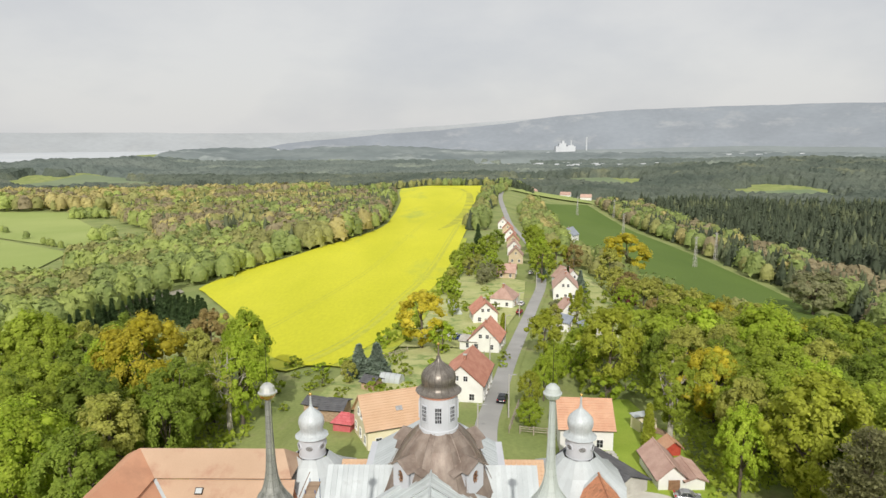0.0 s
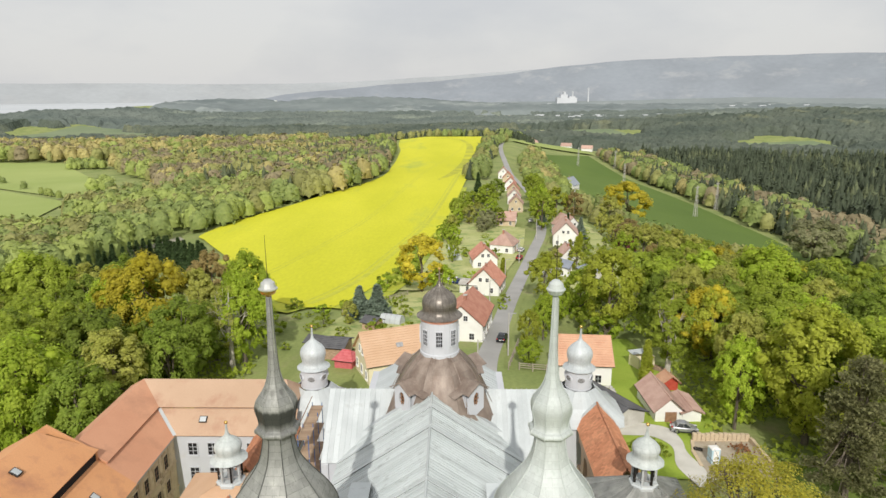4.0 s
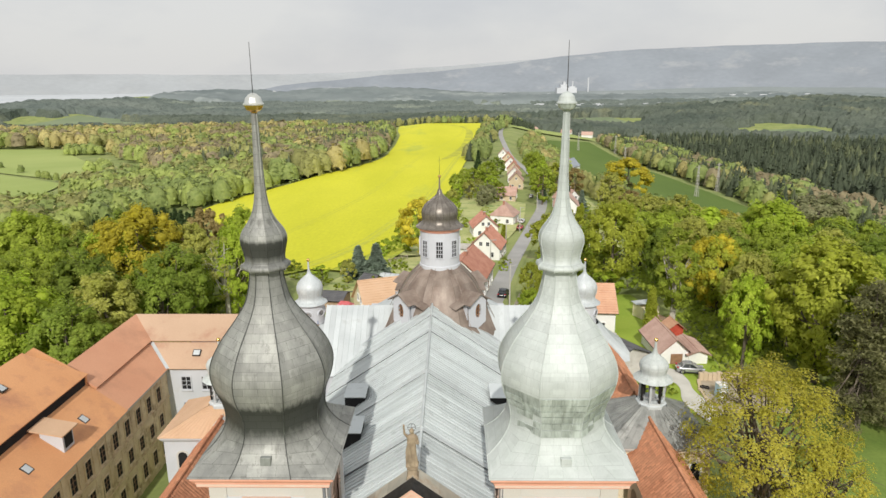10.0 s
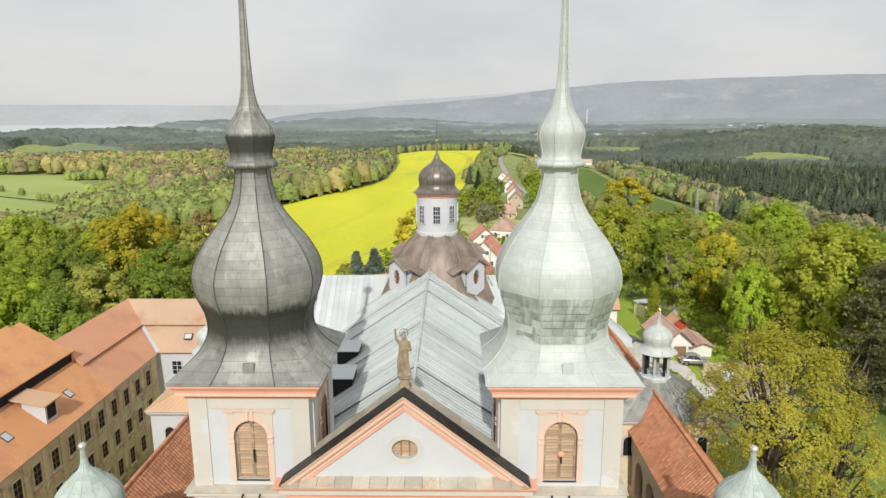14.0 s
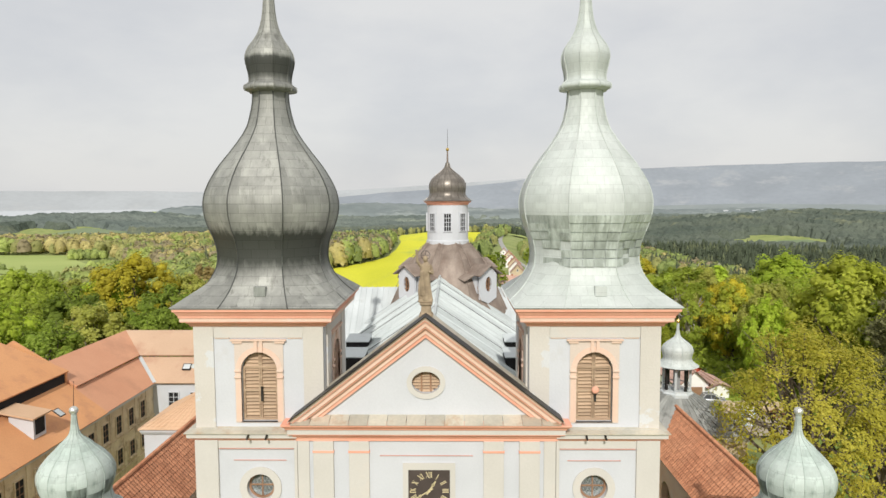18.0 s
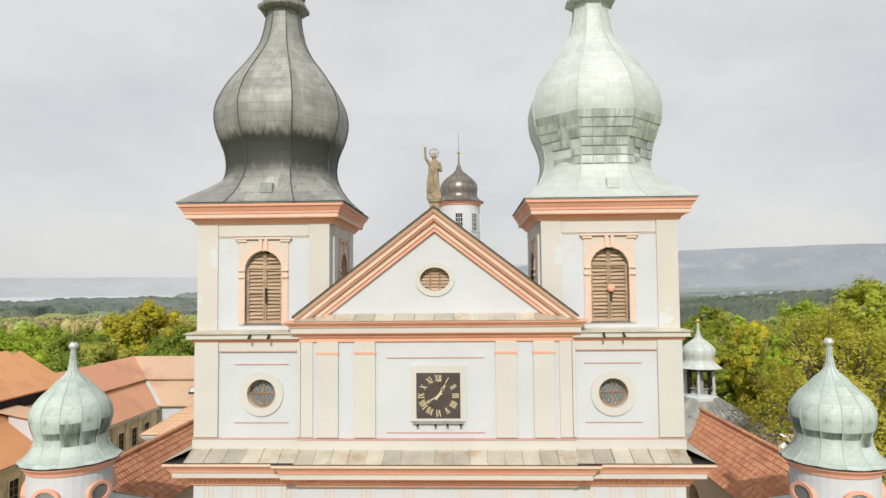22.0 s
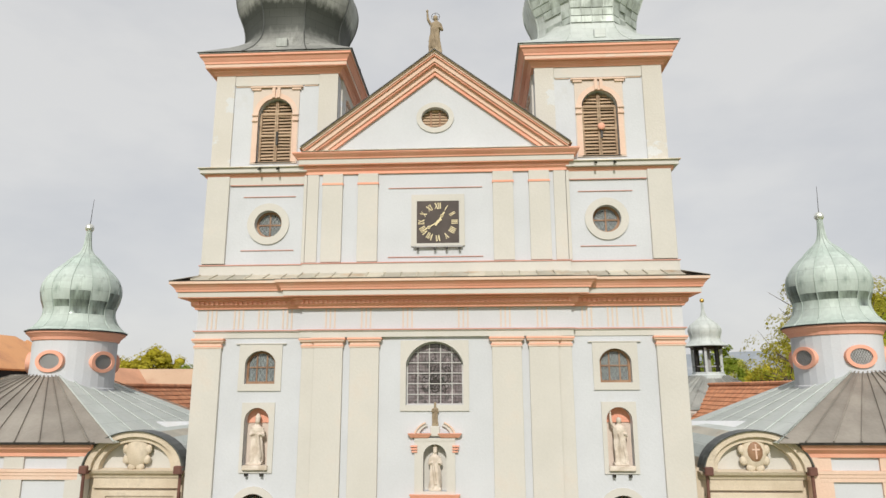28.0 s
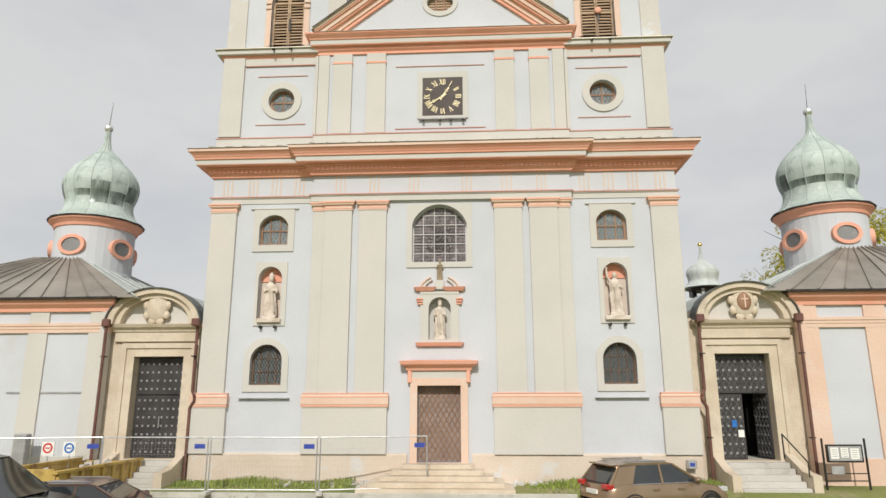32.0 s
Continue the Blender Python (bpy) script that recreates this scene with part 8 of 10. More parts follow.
tagged(part("rubble", rub, "rust"), "heap of brown rubble in the ruined yard", "rubble", kind="stuff")
booth = thing("portable_toilet", "pale blue plastic portable toilet cabin", "cabin", at=(33.9, 47.6, lz(33.9, 47.6) + 0.15), rz=6)
M["booth_blue"] = surf("pale_blue_plastic", (0.42, 0.58, 0.68), (0.48, 0.64, 0.73), 2, 0.5, 0, 0, 20, grain=0.04)
part("cabin_body", B(-0.55, 0.55, -0.55, 0.55, 0.05, 2.0, 0.03), "booth_blue", booth)
part("cabin_door", B(-0.36, 0.36, -0.585, -0.55, 0.15, 1.9, 0.01), "house_white", booth)
part("cabin_roof", lathe(bmesh.new(), [(0.82, 2.0), (0.8, 2.06), (0.4, 2.22), (0.1, 2.26)], 4, turn=math.pi / 4), "house_white", booth)
part("vent_pipe", tube(bmesh.new(), (0.35, 0.4, 2.0), (0.35, 0.4, 2.45), 0.05), "iron", booth)
for x, y in ((32.9, 50.6), (33.3, 50.4), (35.4, 46.4)):
    tr = thing("old_tyre", "old black car tyre lying in the yard", "tyre", "old tyres", at=(x, y, lz(x, y) + 0.22))
    part("tread", lathe(bmesh.new(), [(0.19, 0.0), (0.31, 0.0), (0.34, 0.05), (0.34, 0.16), (0.31, 0.21), (0.19, 0.21)], 16, cap=False), "iron", tr)

# half-built hut with stacked planks, and stacked stones by the orange-roofed house
hut = thing("garden_hut", "half-built yellow garden hut with a pale sheet roof", "hut", at=(34.2, 79.6, lz(34.2, 79.6)), rz=18)
part("wall", B(-1.6, 1.6, 1.3, 1.5, 0, 2.3), "house_yellow", hut)
for d in SIDES:
    part("wall", B(*sorted((d * 1.6, d * 1.45)), -1.4, 1.3, 0, 2.2), "house_yellow", hut)
part("partition", B(-1.4, 1.4, -0.9, -0.8, 0, 1.7), "house_white", hut)
part("roof_sheet", quad_slab(bmesh.new(), (-1.8, 0.1, 2.35), (1.8, 0.1, 2.35), (1.8, 1.8, 2.5), (-1.8, 1.8, 2.5), 0.06), "zinc_white", hut)
pl = thing("plank_stack", "untidy stack of brown planks beside the hut", "planks", at=(36.6, 77.4, lz(36.6, 77.4)), rz=-52)
for i in range(26):
    part("plank", B(-1.9, 1.9, -0.09, 0.09, -0.02, 0.02), "wood", pl).matrix_basis = pose(rw_.uniform(-0.3, 0.3), rw_.uniform(-0.7, 0.7), 0.1 + 0.05 * (i // 3), 0, 0, rw_.uniform(-9, 9))
st_ = bmesh.new()
for i in range(46):
    x, y = 25.9 + rw_.uniform(-0.9, 0.9), 66.8 + rw_.uniform(-2.2, 2.2)
    box(st_, -0.3, 0.3, -0.2, 0.2, -0.12, 0.12, m=Matrix.Translation((x, y, lz(x, y) + rw_.uniform(0.15, 0.7))) @ Euler((0, 0, rw_.uniform(0, 3))).to_matrix().to_4x4())
tagged(part("rubble", st_, "concrete"), "stacked pale building stones by the house", "stones", kind="stuff")

# ---- trees ----
M["bark"] = surf("grey_brown_bark", (0.10, 0.08, 0.06), (0.20, 0.17, 0.13), 2, 0.95, 0, 0.5, 14, stretch=(1, 1, 0.3), grain=0.2)
M["birch_bark"] = surf("pale_birch_bark", (0.42, 0.38, 0.32), (0.58, 0.54, 0.48), 2, 0.9, 0, 0.3, 8, grain=0.25)
LEAF = dict(
    bright=((0.36, 0.48, 0.045), (0.48, 0.58, 0.07)),
    green=((0.31, 0.39, 0.045), (0.41, 0.48, 0.07)),
    deep=((0.23, 0.315, 0.045), (0.31, 0.39, 0.065)),
    gold=((0.52, 0.46, 0.04), (0.64, 0.56, 0.07)),
    olive=((0.40, 0.42, 0.09), (0.50, 0.50, 0.13)),
    lime=((0.380, 0.425, 0.046), (0.506, 0.540, 0.081)),
    maple=((0.47, 0.44, 0.055), (0.58, 0.53, 0.085)),
    rust=((0.36, 0.28, 0.11), (0.44, 0.35, 0.14)),
    grey=((0.310, 0.322, 0.161), (0.414, 0.414, 0.230)),
    purple=((0.130, 0.036, 0.039), (0.195, 0.058, 0.058)),
    needle=((0.068, 0.115, 0.041), (0.108, 0.162, 0.061)),
    silver=((0.264, 0.336, 0.252), (0.360, 0.432, 0.336)),
    pine=((0.20, 0.205, 0.095), (0.28, 0.275, 0.13)),
)
for k, (a, b) in LEAF.items():
    M["leaf_" + k] = leafy(k + "_foliage", a, b)


def quads_at(P, N, size, rng, elong=1.0):
    """Three-cornered leaves or sprays at P, looking along N."""
    n = len(P)
    N = N / np.maximum(1e-6, np.linalg.norm(N, axis=1))[:, None]
    R = rng.normal(size=(n, 3))
    U = np.cross(N, R)
    U /= np.maximum(1e-6, np.linalg.norm(U, axis=1))[:, None]
    V = np.cross(N, U)
    s = (size * rng.uniform(0.6, 1.35, n))[:, None]
    U, V = U * s * 0.62 * elong, V * s * 0.62
    vs = np.stack([P - U - V * 0.6, P + U * 0.95 - V * 0.75, P + U * rng.uniform(-0.5, 0.5, (n, 1)) + V], 1).reshape(-1, 3)
    return vs, np.arange(3 * n).reshape(n, 3)


ICO_V = np.array([(0, 0, -1), (0.724, -0.526, -0.447), (-0.276, -0.851, -0.447), (-0.894, 0, -0.447), (-0.276, 0.851, -0.447), (0.724, 0.526, -0.447), (0.276, -0.851, 0.447), (-0.724, -0.526, 0.447), (-0.724, 0.526, 0.447), (0.276, 0.851, 0.447), (0.894, 0, 0.447), (0, 0, 1)])
ICO_F = np.array([(0, 2, 1), (1, 10, 5), (0, 3, 2), (0, 4, 3), (0, 5, 4), (1, 6, 10), (2, 7, 6), (3, 8, 7), (4, 9, 8), (5, 10, 9), (1, 2, 6), (2, 3, 7), (3, 4, 8), (4, 5, 9), (5, 0, 1), (6, 11, 10), (7, 11, 6), (8, 11, 7), (9, 11, 8), (10, 11, 9)])


def cores(c, r, rng):
    """Dense leafy hearts of the clumps."""
    n = len(c)
    V = c[:, None] + ICO_V[None] * (r[:, None, None] * rng.uniform(0.75, 1.15, (n, 12, 1))) * np.array([1, 1, 0.8])
    F = ICO_F[None] + 12 * np.arange(n)[:, None, None]
    return V.reshape(-1, 3), F.reshape(-1, 3)


def crown_points(rng, H, R, z0, clumps, per, top=0.6, ruffle=0.34, spread=1.0):
    """Leaves on the outside of many clumps that make up an uneven crown."""
    c = []
    while len(c) < clumps:
        d = rng.normal(size=3)
        d /= np.linalg.norm(d)
        d[2] = abs(d[2]) if rng.uniform() < 0.45 else d[2]
        k = rng.uniform(0.62, 1.0) ** 0.6
        p = d * k
        w = 1 - 0.35 * max(0, p[2]) ** 2 * (1 - top) - 0.25 * max(0, -p[2])
        c.append((p[0] * R * w * rng.uniform(0.8, 1.12), p[1] * R * w * rng.uniform(0.8, 1.12), z0 + H * (p[2] * 0.5 + 0.5)))
    c = np.array(c)
    rc = rng.uniform(0.12, 0.23, clumps) * R * spread
    D = rng.normal(size=(clumps, per, 3))
    D[..., 2] += 0.35
    D /= np.linalg.norm(D, axis=2)[..., None]
    out = c - np.array([0, 0, z0 + H * 0.4])
    out /= np.maximum(0.1, np.linalg.norm(out, axis=1))[:, None]
    D += out[:, None] * 0.45
    D /= np.linalg.norm(D, axis=2)[..., None]
    P = c[:, None] + D * (rc[:, None, None] * rng.uniform(0.75, 1.08, (clumps, per, 1))) * np.array([1, 1, 0.95])
    N = D * 0.7 + out[:, None] * 0.9 + rng.normal(size=D.shape) * ruffle + np.array([0, 0, 0.35])
    return P.reshape(-1, 3), N.reshape(-1, 3), c


def trunk_mesh(rng, h, r, centres, limbs, z0):
    bm = bmesh.new()
    pts = [Vector((0, 0, -0.8))]
    for i in range(1, 6):
        pts.append(Vector((rng.uniform(-0.12, 0.12) * i * 0.4, rng.uniform(-0.12, 0.12) * i * 0.4, h * i / 5)))
    for i in range(5):
        tube(bm, pts[i], pts[i + 1], r * (1.15 - 0.19 * i), r * (1.15 - 0.19 * (i + 1)), 6)
    for i in range(limbs):
        c = Vector(centres[int(rng.integers(len(centres)))])
        t = float(rng.uniform(0.35, 0.85))
        base = pts[0].lerp(pts[5], t)
        mid = base.lerp(c, 0.5) + Vector((0, 0, -0.3))
        k = r * (0.5 - 0.3 * t)
        tube(bm, base, mid, k, k * 0.7, 4)
        tube(bm, mid, c, k * 0.7, k * 0.25, 4)
        for _ in range(2):
            e = c + Vector(rng.normal(size=3)) * 0.9
            tube(bm, mid.lerp(c, 0.6), e, k * 0.35, k * 0.1, 3)
    return bm


def broadleaf(label, leaf, H, R, seed, clumps=140, per=52, size=0.25, stem=0.09, bark="bark", limbs=8, name="tree", top=0.6, core=0.125, spread=1.0):
    rng = np.random.default_rng(seed)
    t = thing(name, label, "tree" if name == "tree" else name, "trees round the village")
    z0 = H * stem
    P, N, c = crown_points(rng, H - z0, R, z0, clumps, per, top, spread=spread)
    vs, fs = quads_at(P, N, size, rng)
    if core:
        cv, cf = cores(c, rng.uniform(0.8, 1.2, len(c)) * core * R, rng)
        fs = np.concatenate([fs, cf + len(vs)])
        vs = np.concatenate([vs, cv])
    part("trunk", trunk_mesh(rng, H * 0.82, 0.028 * H, c, limbs, z0), bark, t)
    raw("crown", vs, fs, "leaf_" + leaf, t, True)
    return t


def conifer(label, leaf, H, R, seed, n=2600, size=0.5, name="tree", droop=0.5, bare=0.06, ragged=0.25, shape=1.0):
    rng = np.random.default_rng(seed)
    t = thing(name, label, "tree", "conifers round the village")
    part("trunk", tube(bmesh.new(), (0, 0, -0.8), (0, 0, H * 0.97), 0.022 * H, 0.03, 8), "bark", t)
    lev = rng.integers(0, 26, n) / 26 + rng.uniform(-0.008, 0.008, n)
    z = H * (bare + (1 - bare) * np.clip(lev, 0, 0.995))
    reach = R * np.power(np.clip(1 - lev, 0.01, 1), shape) * (1 + ragged * np.sin(lev * 61 + 3 * np.sin(lev * 23)))
    a0 = np.floor(rng.uniform(0, 11, n)) / 11 * 2 * np.pi + lev * 40 + rng.normal(0, 0.16, n)
    k = rng.uniform(0.15, 1.0, n) ** 0.6
    r = reach * k
    P = np.stack([r * np.cos(a0), r * np.sin(a0), z - droop * r * 0.45], 1)
    N = np.stack([np.cos(a0) * 0.4, np.sin(a0) * 0.4, np.ones(n)], 1) + rng.normal(size=(n, 3)) * 0.45
    vs, fs = quads_at(P, N, size, rng, 1.5)
    raw("crown", vs, fs, "leaf_" + leaf, t, True)
    return t


def pine_tree(label, H, seed):
    rng = np.random.default_rng(seed)
    t = thing("tree", label, "tree", "conifers round the village")
    c = []
    for i in range(120):
        lv = rng.uniform(0.08, 1.0)
        a = rng.uniform(0, 6.28)
        r = (3.9 * (1.08 - lv) ** 0.7 + 0.5) * rng.uniform(0.3, 1)
        c.append((r * math.cos(a), r * math.sin(a), H * lv - 0.4))
    c = np.array(c)
    D = rng.normal(size=(120, 170, 3)) * np.array([1, 1, 0.4])
    P = (c[:, None] + D * 0.5).reshape(-1, 3)
    N = (rng.normal(size=(120, 170, 3)) * 0.6 + np.array([0, -0.4, 0.8])).reshape(-1, 3)
    vs, fs = quads_at(P, N, 0.2, rng, 1.6)
    part("trunk", trunk_mesh(rng, H * 0.95, 0.02 * H, c, 34, 0), "bark", t)
    raw("crown", vs, fs, "leaf_pine", t, False)
    return t


FAR_AWAY = pose(0, 0, 0)
CROWNS = (("bright", "bright fresh green broadleaved tree", "bright", 11, (4.2, 4.8)), ("green", "broadleaved tree with mid-green crown", "green", 12, (4.4, 4.9)), ("deep", "broadleaved tree with dark green crown", "deep", 12, (4.5,)), ("gold", "golden-green oak in young leaf", "gold", 13, (5.4,)), ("olive", "olive-brown tree in young leaf", "olive", 12, (4.3, 3.8)), ("lime", "yellow-green flowering maple tree", "lime", 12, (4.6,)), ("rust", "broadleaved tree with reddish-brown crown", "rust", 12, (4.6,)))
KIND = {k: [broadleaf(lb, lf, h, r, 11 + 10 * i + j) for j, r in enumerate(rs)] for i, (k, lb, lf, h, rs) in enumerate(CROWNS)}
# farther off, coarser crowns of the same kinds
KIND_FAR = {k: [broadleaf(lb, lf, h, r, 311 + 10 * i + j, 70, 30, 0.45, core=0.15, limbs=4) for j, r in enumerate(rs)] for i, (k, lb, lf, h, rs) in enumerate(CROWNS)}
KIND.update({
    "grey": [broadleaf("pale blossoming round-crowned small tree", "grey", 8, 3.6, 81, 84, 60)],
    "purple": [broadleaf("round dark purple plum tree", "purple", 6, 3.3, 91, 80, 60, 0.28)],
    "birch": [broadleaf("slender birch with thin pale crown", "olive", 15, 3.4, 101, 40, 40, 0.22, 0.2, "birch_bark", 34, top=0.2, core=0)],
    "birchg": [broadleaf("tall green weeping birch tree", "green", 15, 3.3, 102, 100, 56, 0.28, 0.16, "birch_bark", 16, top=0.2, core=0.12)],
    "spruce": [conifer("silvery blue garden spruce tree", "silver", 8, 2.3, 111), conifer("silvery blue garden spruce tree", "silver", 8, 2.6, 112, droop=0.6)],
    "fir": [conifer("dark green tall spruce", "needle", 16, 3.4, 121, 2800, 0.6)],
    "pine": [pine_tree("tall brown-green pine with ragged crown", 17, 131)],
    "thuja": [conifer("narrow yellow-green thuja column", "lime", 8, 1.2, 141, 2000, 0.38, shape=0.45, ragged=0.05)],
    "shrub": [broadleaf("rounded green garden shrub", "green", 2.4, 1.5, 151, 20, 36, 0.24, 0.05, limbs=5, name="shrub"), broadleaf("rounded fresh green garden shrub", "bright", 2.4, 1.4, 152, 20, 36, 0.24, 0.05, limbs=5, name="shrub")],
})
BASE_H = {"bright": 11, "green": 12, "deep": 12, "gold": 13, "olive": 12, "lime": 12, "rust": 12, "grey": 8, "purple": 6, "birch": 15, "birchg": 15, "spruce": 8, "fir": 16, "pine": 17, "thuja": 8, "shrub": 2.4}
used = set()
trnd = random.Random(5)


def plant(kind, x, y, h=None, wide=1.0):
    pool = KIND_FAR.get(kind, KIND[kind]) if y > 106 else KIND[kind]
    src = pool[trnd.randrange(len(pool))]
    h = h or BASE_H[kind] * trnd.uniform(0.85, 1.15)
    k = h / BASE_H[kind]
    m = pose(x, y, lz(x, y) - 0.2, 0, 0, trnd.uniform(0, 360))
    tall = 1.1 if kind in KIND_FAR and y < 125 else 1.0
    sc = Matrix.Diagonal((k * wide / tall, k * wide / tall, k * tall, 1))
    if src.name not in used:
        used.add(src.name)
        src.matrix_basis = m @ sc
        return src
    o = copy_thing(src, m)
    o.matrix_basis = m @ sc
    return o


# trees that stand out
for kind, x, y, h, wd in (
    ("gold", -56, 90, 18.5, 1.15), ("rust", -50, 108, 15.0, 1.0), ("bright", -45, 84, 11.5, 1.0), ("birch", -38.5, 84.8, 17.0, 1.0), ("green", -64, 66, 15.5, 1.0), ("green", -69, 82, 14, 1.1),
    ("bright", -57, 79, 10, 1.1), ("gold", -50, 86, 10, 1.0), ("bright", -41, 104, 15.5, 0.9), ("green", -91, 110, 17, 1.1), ("gold", -6.5, 140, 15.5, 1.0), ("bright", -1.0, 137, 8, 1.0),
    ("fir", 15.7, 335, 17, 1.1), ("spruce", -15.0, 111.5, 8.2, 1.5), ("spruce", -19.3, 114, 7.4, 1.5), ("olive", -20.5, 107, 5, 1.1), ("lime", 24.5, 131, 12, 1.0), ("gold", 88, 296, 23, 1.3), ("olive", 76, 278, 15, 1.0), ("purple", 60.5, 192, 6.5, 1.1),
    ("olive", 66, 158, 15, 1.0), ("lime", 33.5, 101, 16.5, 1.05), ("bright", 29.5, 111, 11, 1.0), ("lime", 15.8, 88, 7.5, 0.85), ("bright", 19.5, 96, 8.0, 0.9), ("bright", 23, 105, 9, 0.9), ("bright", 15.0, 80.5, 4.5, 1.2), ("bright", 65, 102, 17.0, 1.15), ("green", 58, 112, 13.5, 1.0),
    ("lime", 47, 82, 12, 1.0), ("birchg", 37.2, 75.5, 16.5, 1.0), ("lime", 48, 53, 17.0, 1.05), ("bright", 40.5, 57, 12.0, 0.78), ("olive", 44, 64, 13.5, 0.95), ("pine", 45.8, 40.5, 17.5, 1.05), ("green", 92, 112, 14.5, 1.1), ("olive", 68, 87, 13.5, 1.1), ("bright", 61, 61, 13.0, 1.1),
    ("grey", 168, 268, 21, 1.3), ("lime", 51, 281, 14.5, 1.0), ("rust", 60, 284, 13, 1.1), ("green", 39.5, 246, 16, 0.9), ("green", 41, 262, 15, 0.9), ("grey", 16, 247, 9, 1.0), ("thuja", 32.8, 72.5, 7.5, 1.0), ("green", 21, 255, 9, 1.0), ("olive", 9, 262, 9, 1.1),
    ("green", 1.5, 181, 8, 0.8), ("green", 4, 271, 11, 1.0), ("green", 12, 300, 11, 1.1), ("green", 20, 322, 12, 1.1), ("deep", 27, 345, 12, 1.1), ("green", 8, 316, 9, 1.0), ("bright", 44, 290, 15, 0.9), ("green", 45, 310, 16, 0.9), ("green", 47, 338, 16, 0.95), ("fir", 48, 232, 10, 1.0), ("spruce", 41.5, 262, 9, 1.0),
    ("spruce", 52, 226, 9, 1.0), ("thuja", 42, 193, 6, 1.4), ("thuja", 45, 196, 6.5, 1.3), ("thuja", 16.5, 160, 6, 1.2), ("thuja", 47.5, 203, 7, 1.2), ("lime", 40, 170, 7, 1.0), ("grey", 36, 186, 5, 1.0), ("rust", 44, 282, 12, 1.0), ("olive", 30, 152, 10, 0.9),
    ("bright", 47, 70, 11, 1.0), ("green", 52, 74, 13, 1.1), ("olive", 54, 96, 13, 1.0), ("deep", 49, 90, 12, 1.0), ("green", 56, 50, 12, 1.0), ("deep", 54, 42, 11, 1.0), ("green", 62, 48, 12, 1.0),
):
    plant(kind, x, y, h, wd)

# the tall open maple beside the cloister
big = broadleaf("tall maple with open yellow-green spring crown", "maple", 15.5, 5.9, 201, 200, 110, 0.14, 0.12, "bark", 60, top=0.45, core=0, spread=0.8)
big.matrix_basis = pose(26.4, 22.0, -0.5, 0, 0, 40) @ Matrix.Diagonal((1.06, 1.06, 1.07, 1))
big2 = broadleaf("second stem of open yellow-green maple", "maple", 13.5, 4.4, 202, 140, 90, 0.14, 0.12, "bark", 44, top=0.45, core=0, spread=0.85)
big2.matrix_basis = pose(29.6, 19.0, -0.5, 0, 0, 10) @ Matrix.Diagonal((0.8, 0.8, 0.9, 1))


def inside(poly, x, y):
    c = False
    for i in range(len(poly)):
        (xa, ya), (xb, yb) = poly[i - 1], poly[i]
        if (ya > y) != (yb > y) and x < (xb - xa) * (y - ya) / (yb - ya) + xa:
            c = not c
    return c


def scatter(poly, gap, seed, avoid=()):
    """Places in a plan outline, about gap apart."""
    r = random.Random(seed)
    xs, ys = [p[0] for p in poly], [p[1] for p in poly]
    out, y, row = [], min(ys), 0
    while y < max(ys):
        x = min(xs) + (gap / 2 if row % 2 else 0)
        while x < max(xs):
            px_, py_ = x + r.uniform(-0.36, 0.36) * gap, y + r.uniform(-0.36, 0.36) * gap
            if inside(poly, px_, py_) and not any(math.hypot(px_ - a, py_ - b) < c for a, b, c in avoid):
                out.append((px_, py_))
            x += gap
        y += gap * 0.87
        row += 1
    return out


def choose(r, table):
    k = r.uniform(0, sum(w for _, w in table))
    for n, w in table:
        k -= w
        if k <= 0:
            return n
    return table[-1][0]


rr = random.Random(77)
GROVES = (
    ([(-46, 44), (-40, 62), (-35, 86), (-44, 98), (-60, 102), (-84, 118), (-104, 120), (-118, 96), (-96, 44)], 9.6, (("bright", 1.2), ("green", 5), ("gold", 0.8), ("olive", 3), ("deep", 3)), (11, 16)),
    ([(42, 84), (40, 100), (42, 120), (54, 138), (70, 150), (104, 150), (110, 100), (84, 60), (58, 34), (50, 46), (44, 66)], 9.6, (("green", 4.5), ("bright", 1.6), ("olive", 2), ("deep", 3), ("lime", 0.9), ("gold", 0.5)), (11, 15)),
    ([(56, 170), (60, 215), (64, 250), (82, 240), (100, 190), (104, 152), (76, 152)], 10.5, (("green", 4), ("olive", 3), ("rust", 1), ("bright", 1)), (8, 12)),
    ([(-2, 225), (6, 300), (22, 360), (30, 340), (22, 290), (14, 240), (6, 210)], 12.0, (("green", 4), ("olive", 2), ("bright", 1), ("grey", 1)), (5, 8)),
    ([(42, 48), (43, 56), (48, 50), (44, 40)], 6.0, (("green", 3), ("bright", 1)), (6, 10)),
)
KEEP = [(x, y, 7.5) for x, y in ((-6.6, 77.5), (33.6, 81.5), (29.6, 62.4), (38, 176), (44.6, 218), (48.5, 238), (33, 164), (23, 75), (34.2, 79.6), (30, 70), (30, 84))] + [(-56, 90, 4), (65, 102, 4), (37, 75, 3), (33.5, 101, 4), (47, 55, 4), (45.8, 40.5, 5)]
for poly, gap, table, (h0, h1) in GROVES:
    for x, y in scatter(poly, gap, len(poly) * 3 + int(gap * 10), KEEP):
        plant(choose(rr, table), x, y, rr.uniform(h0, h1), rr.uniform(0.9, 1.15))
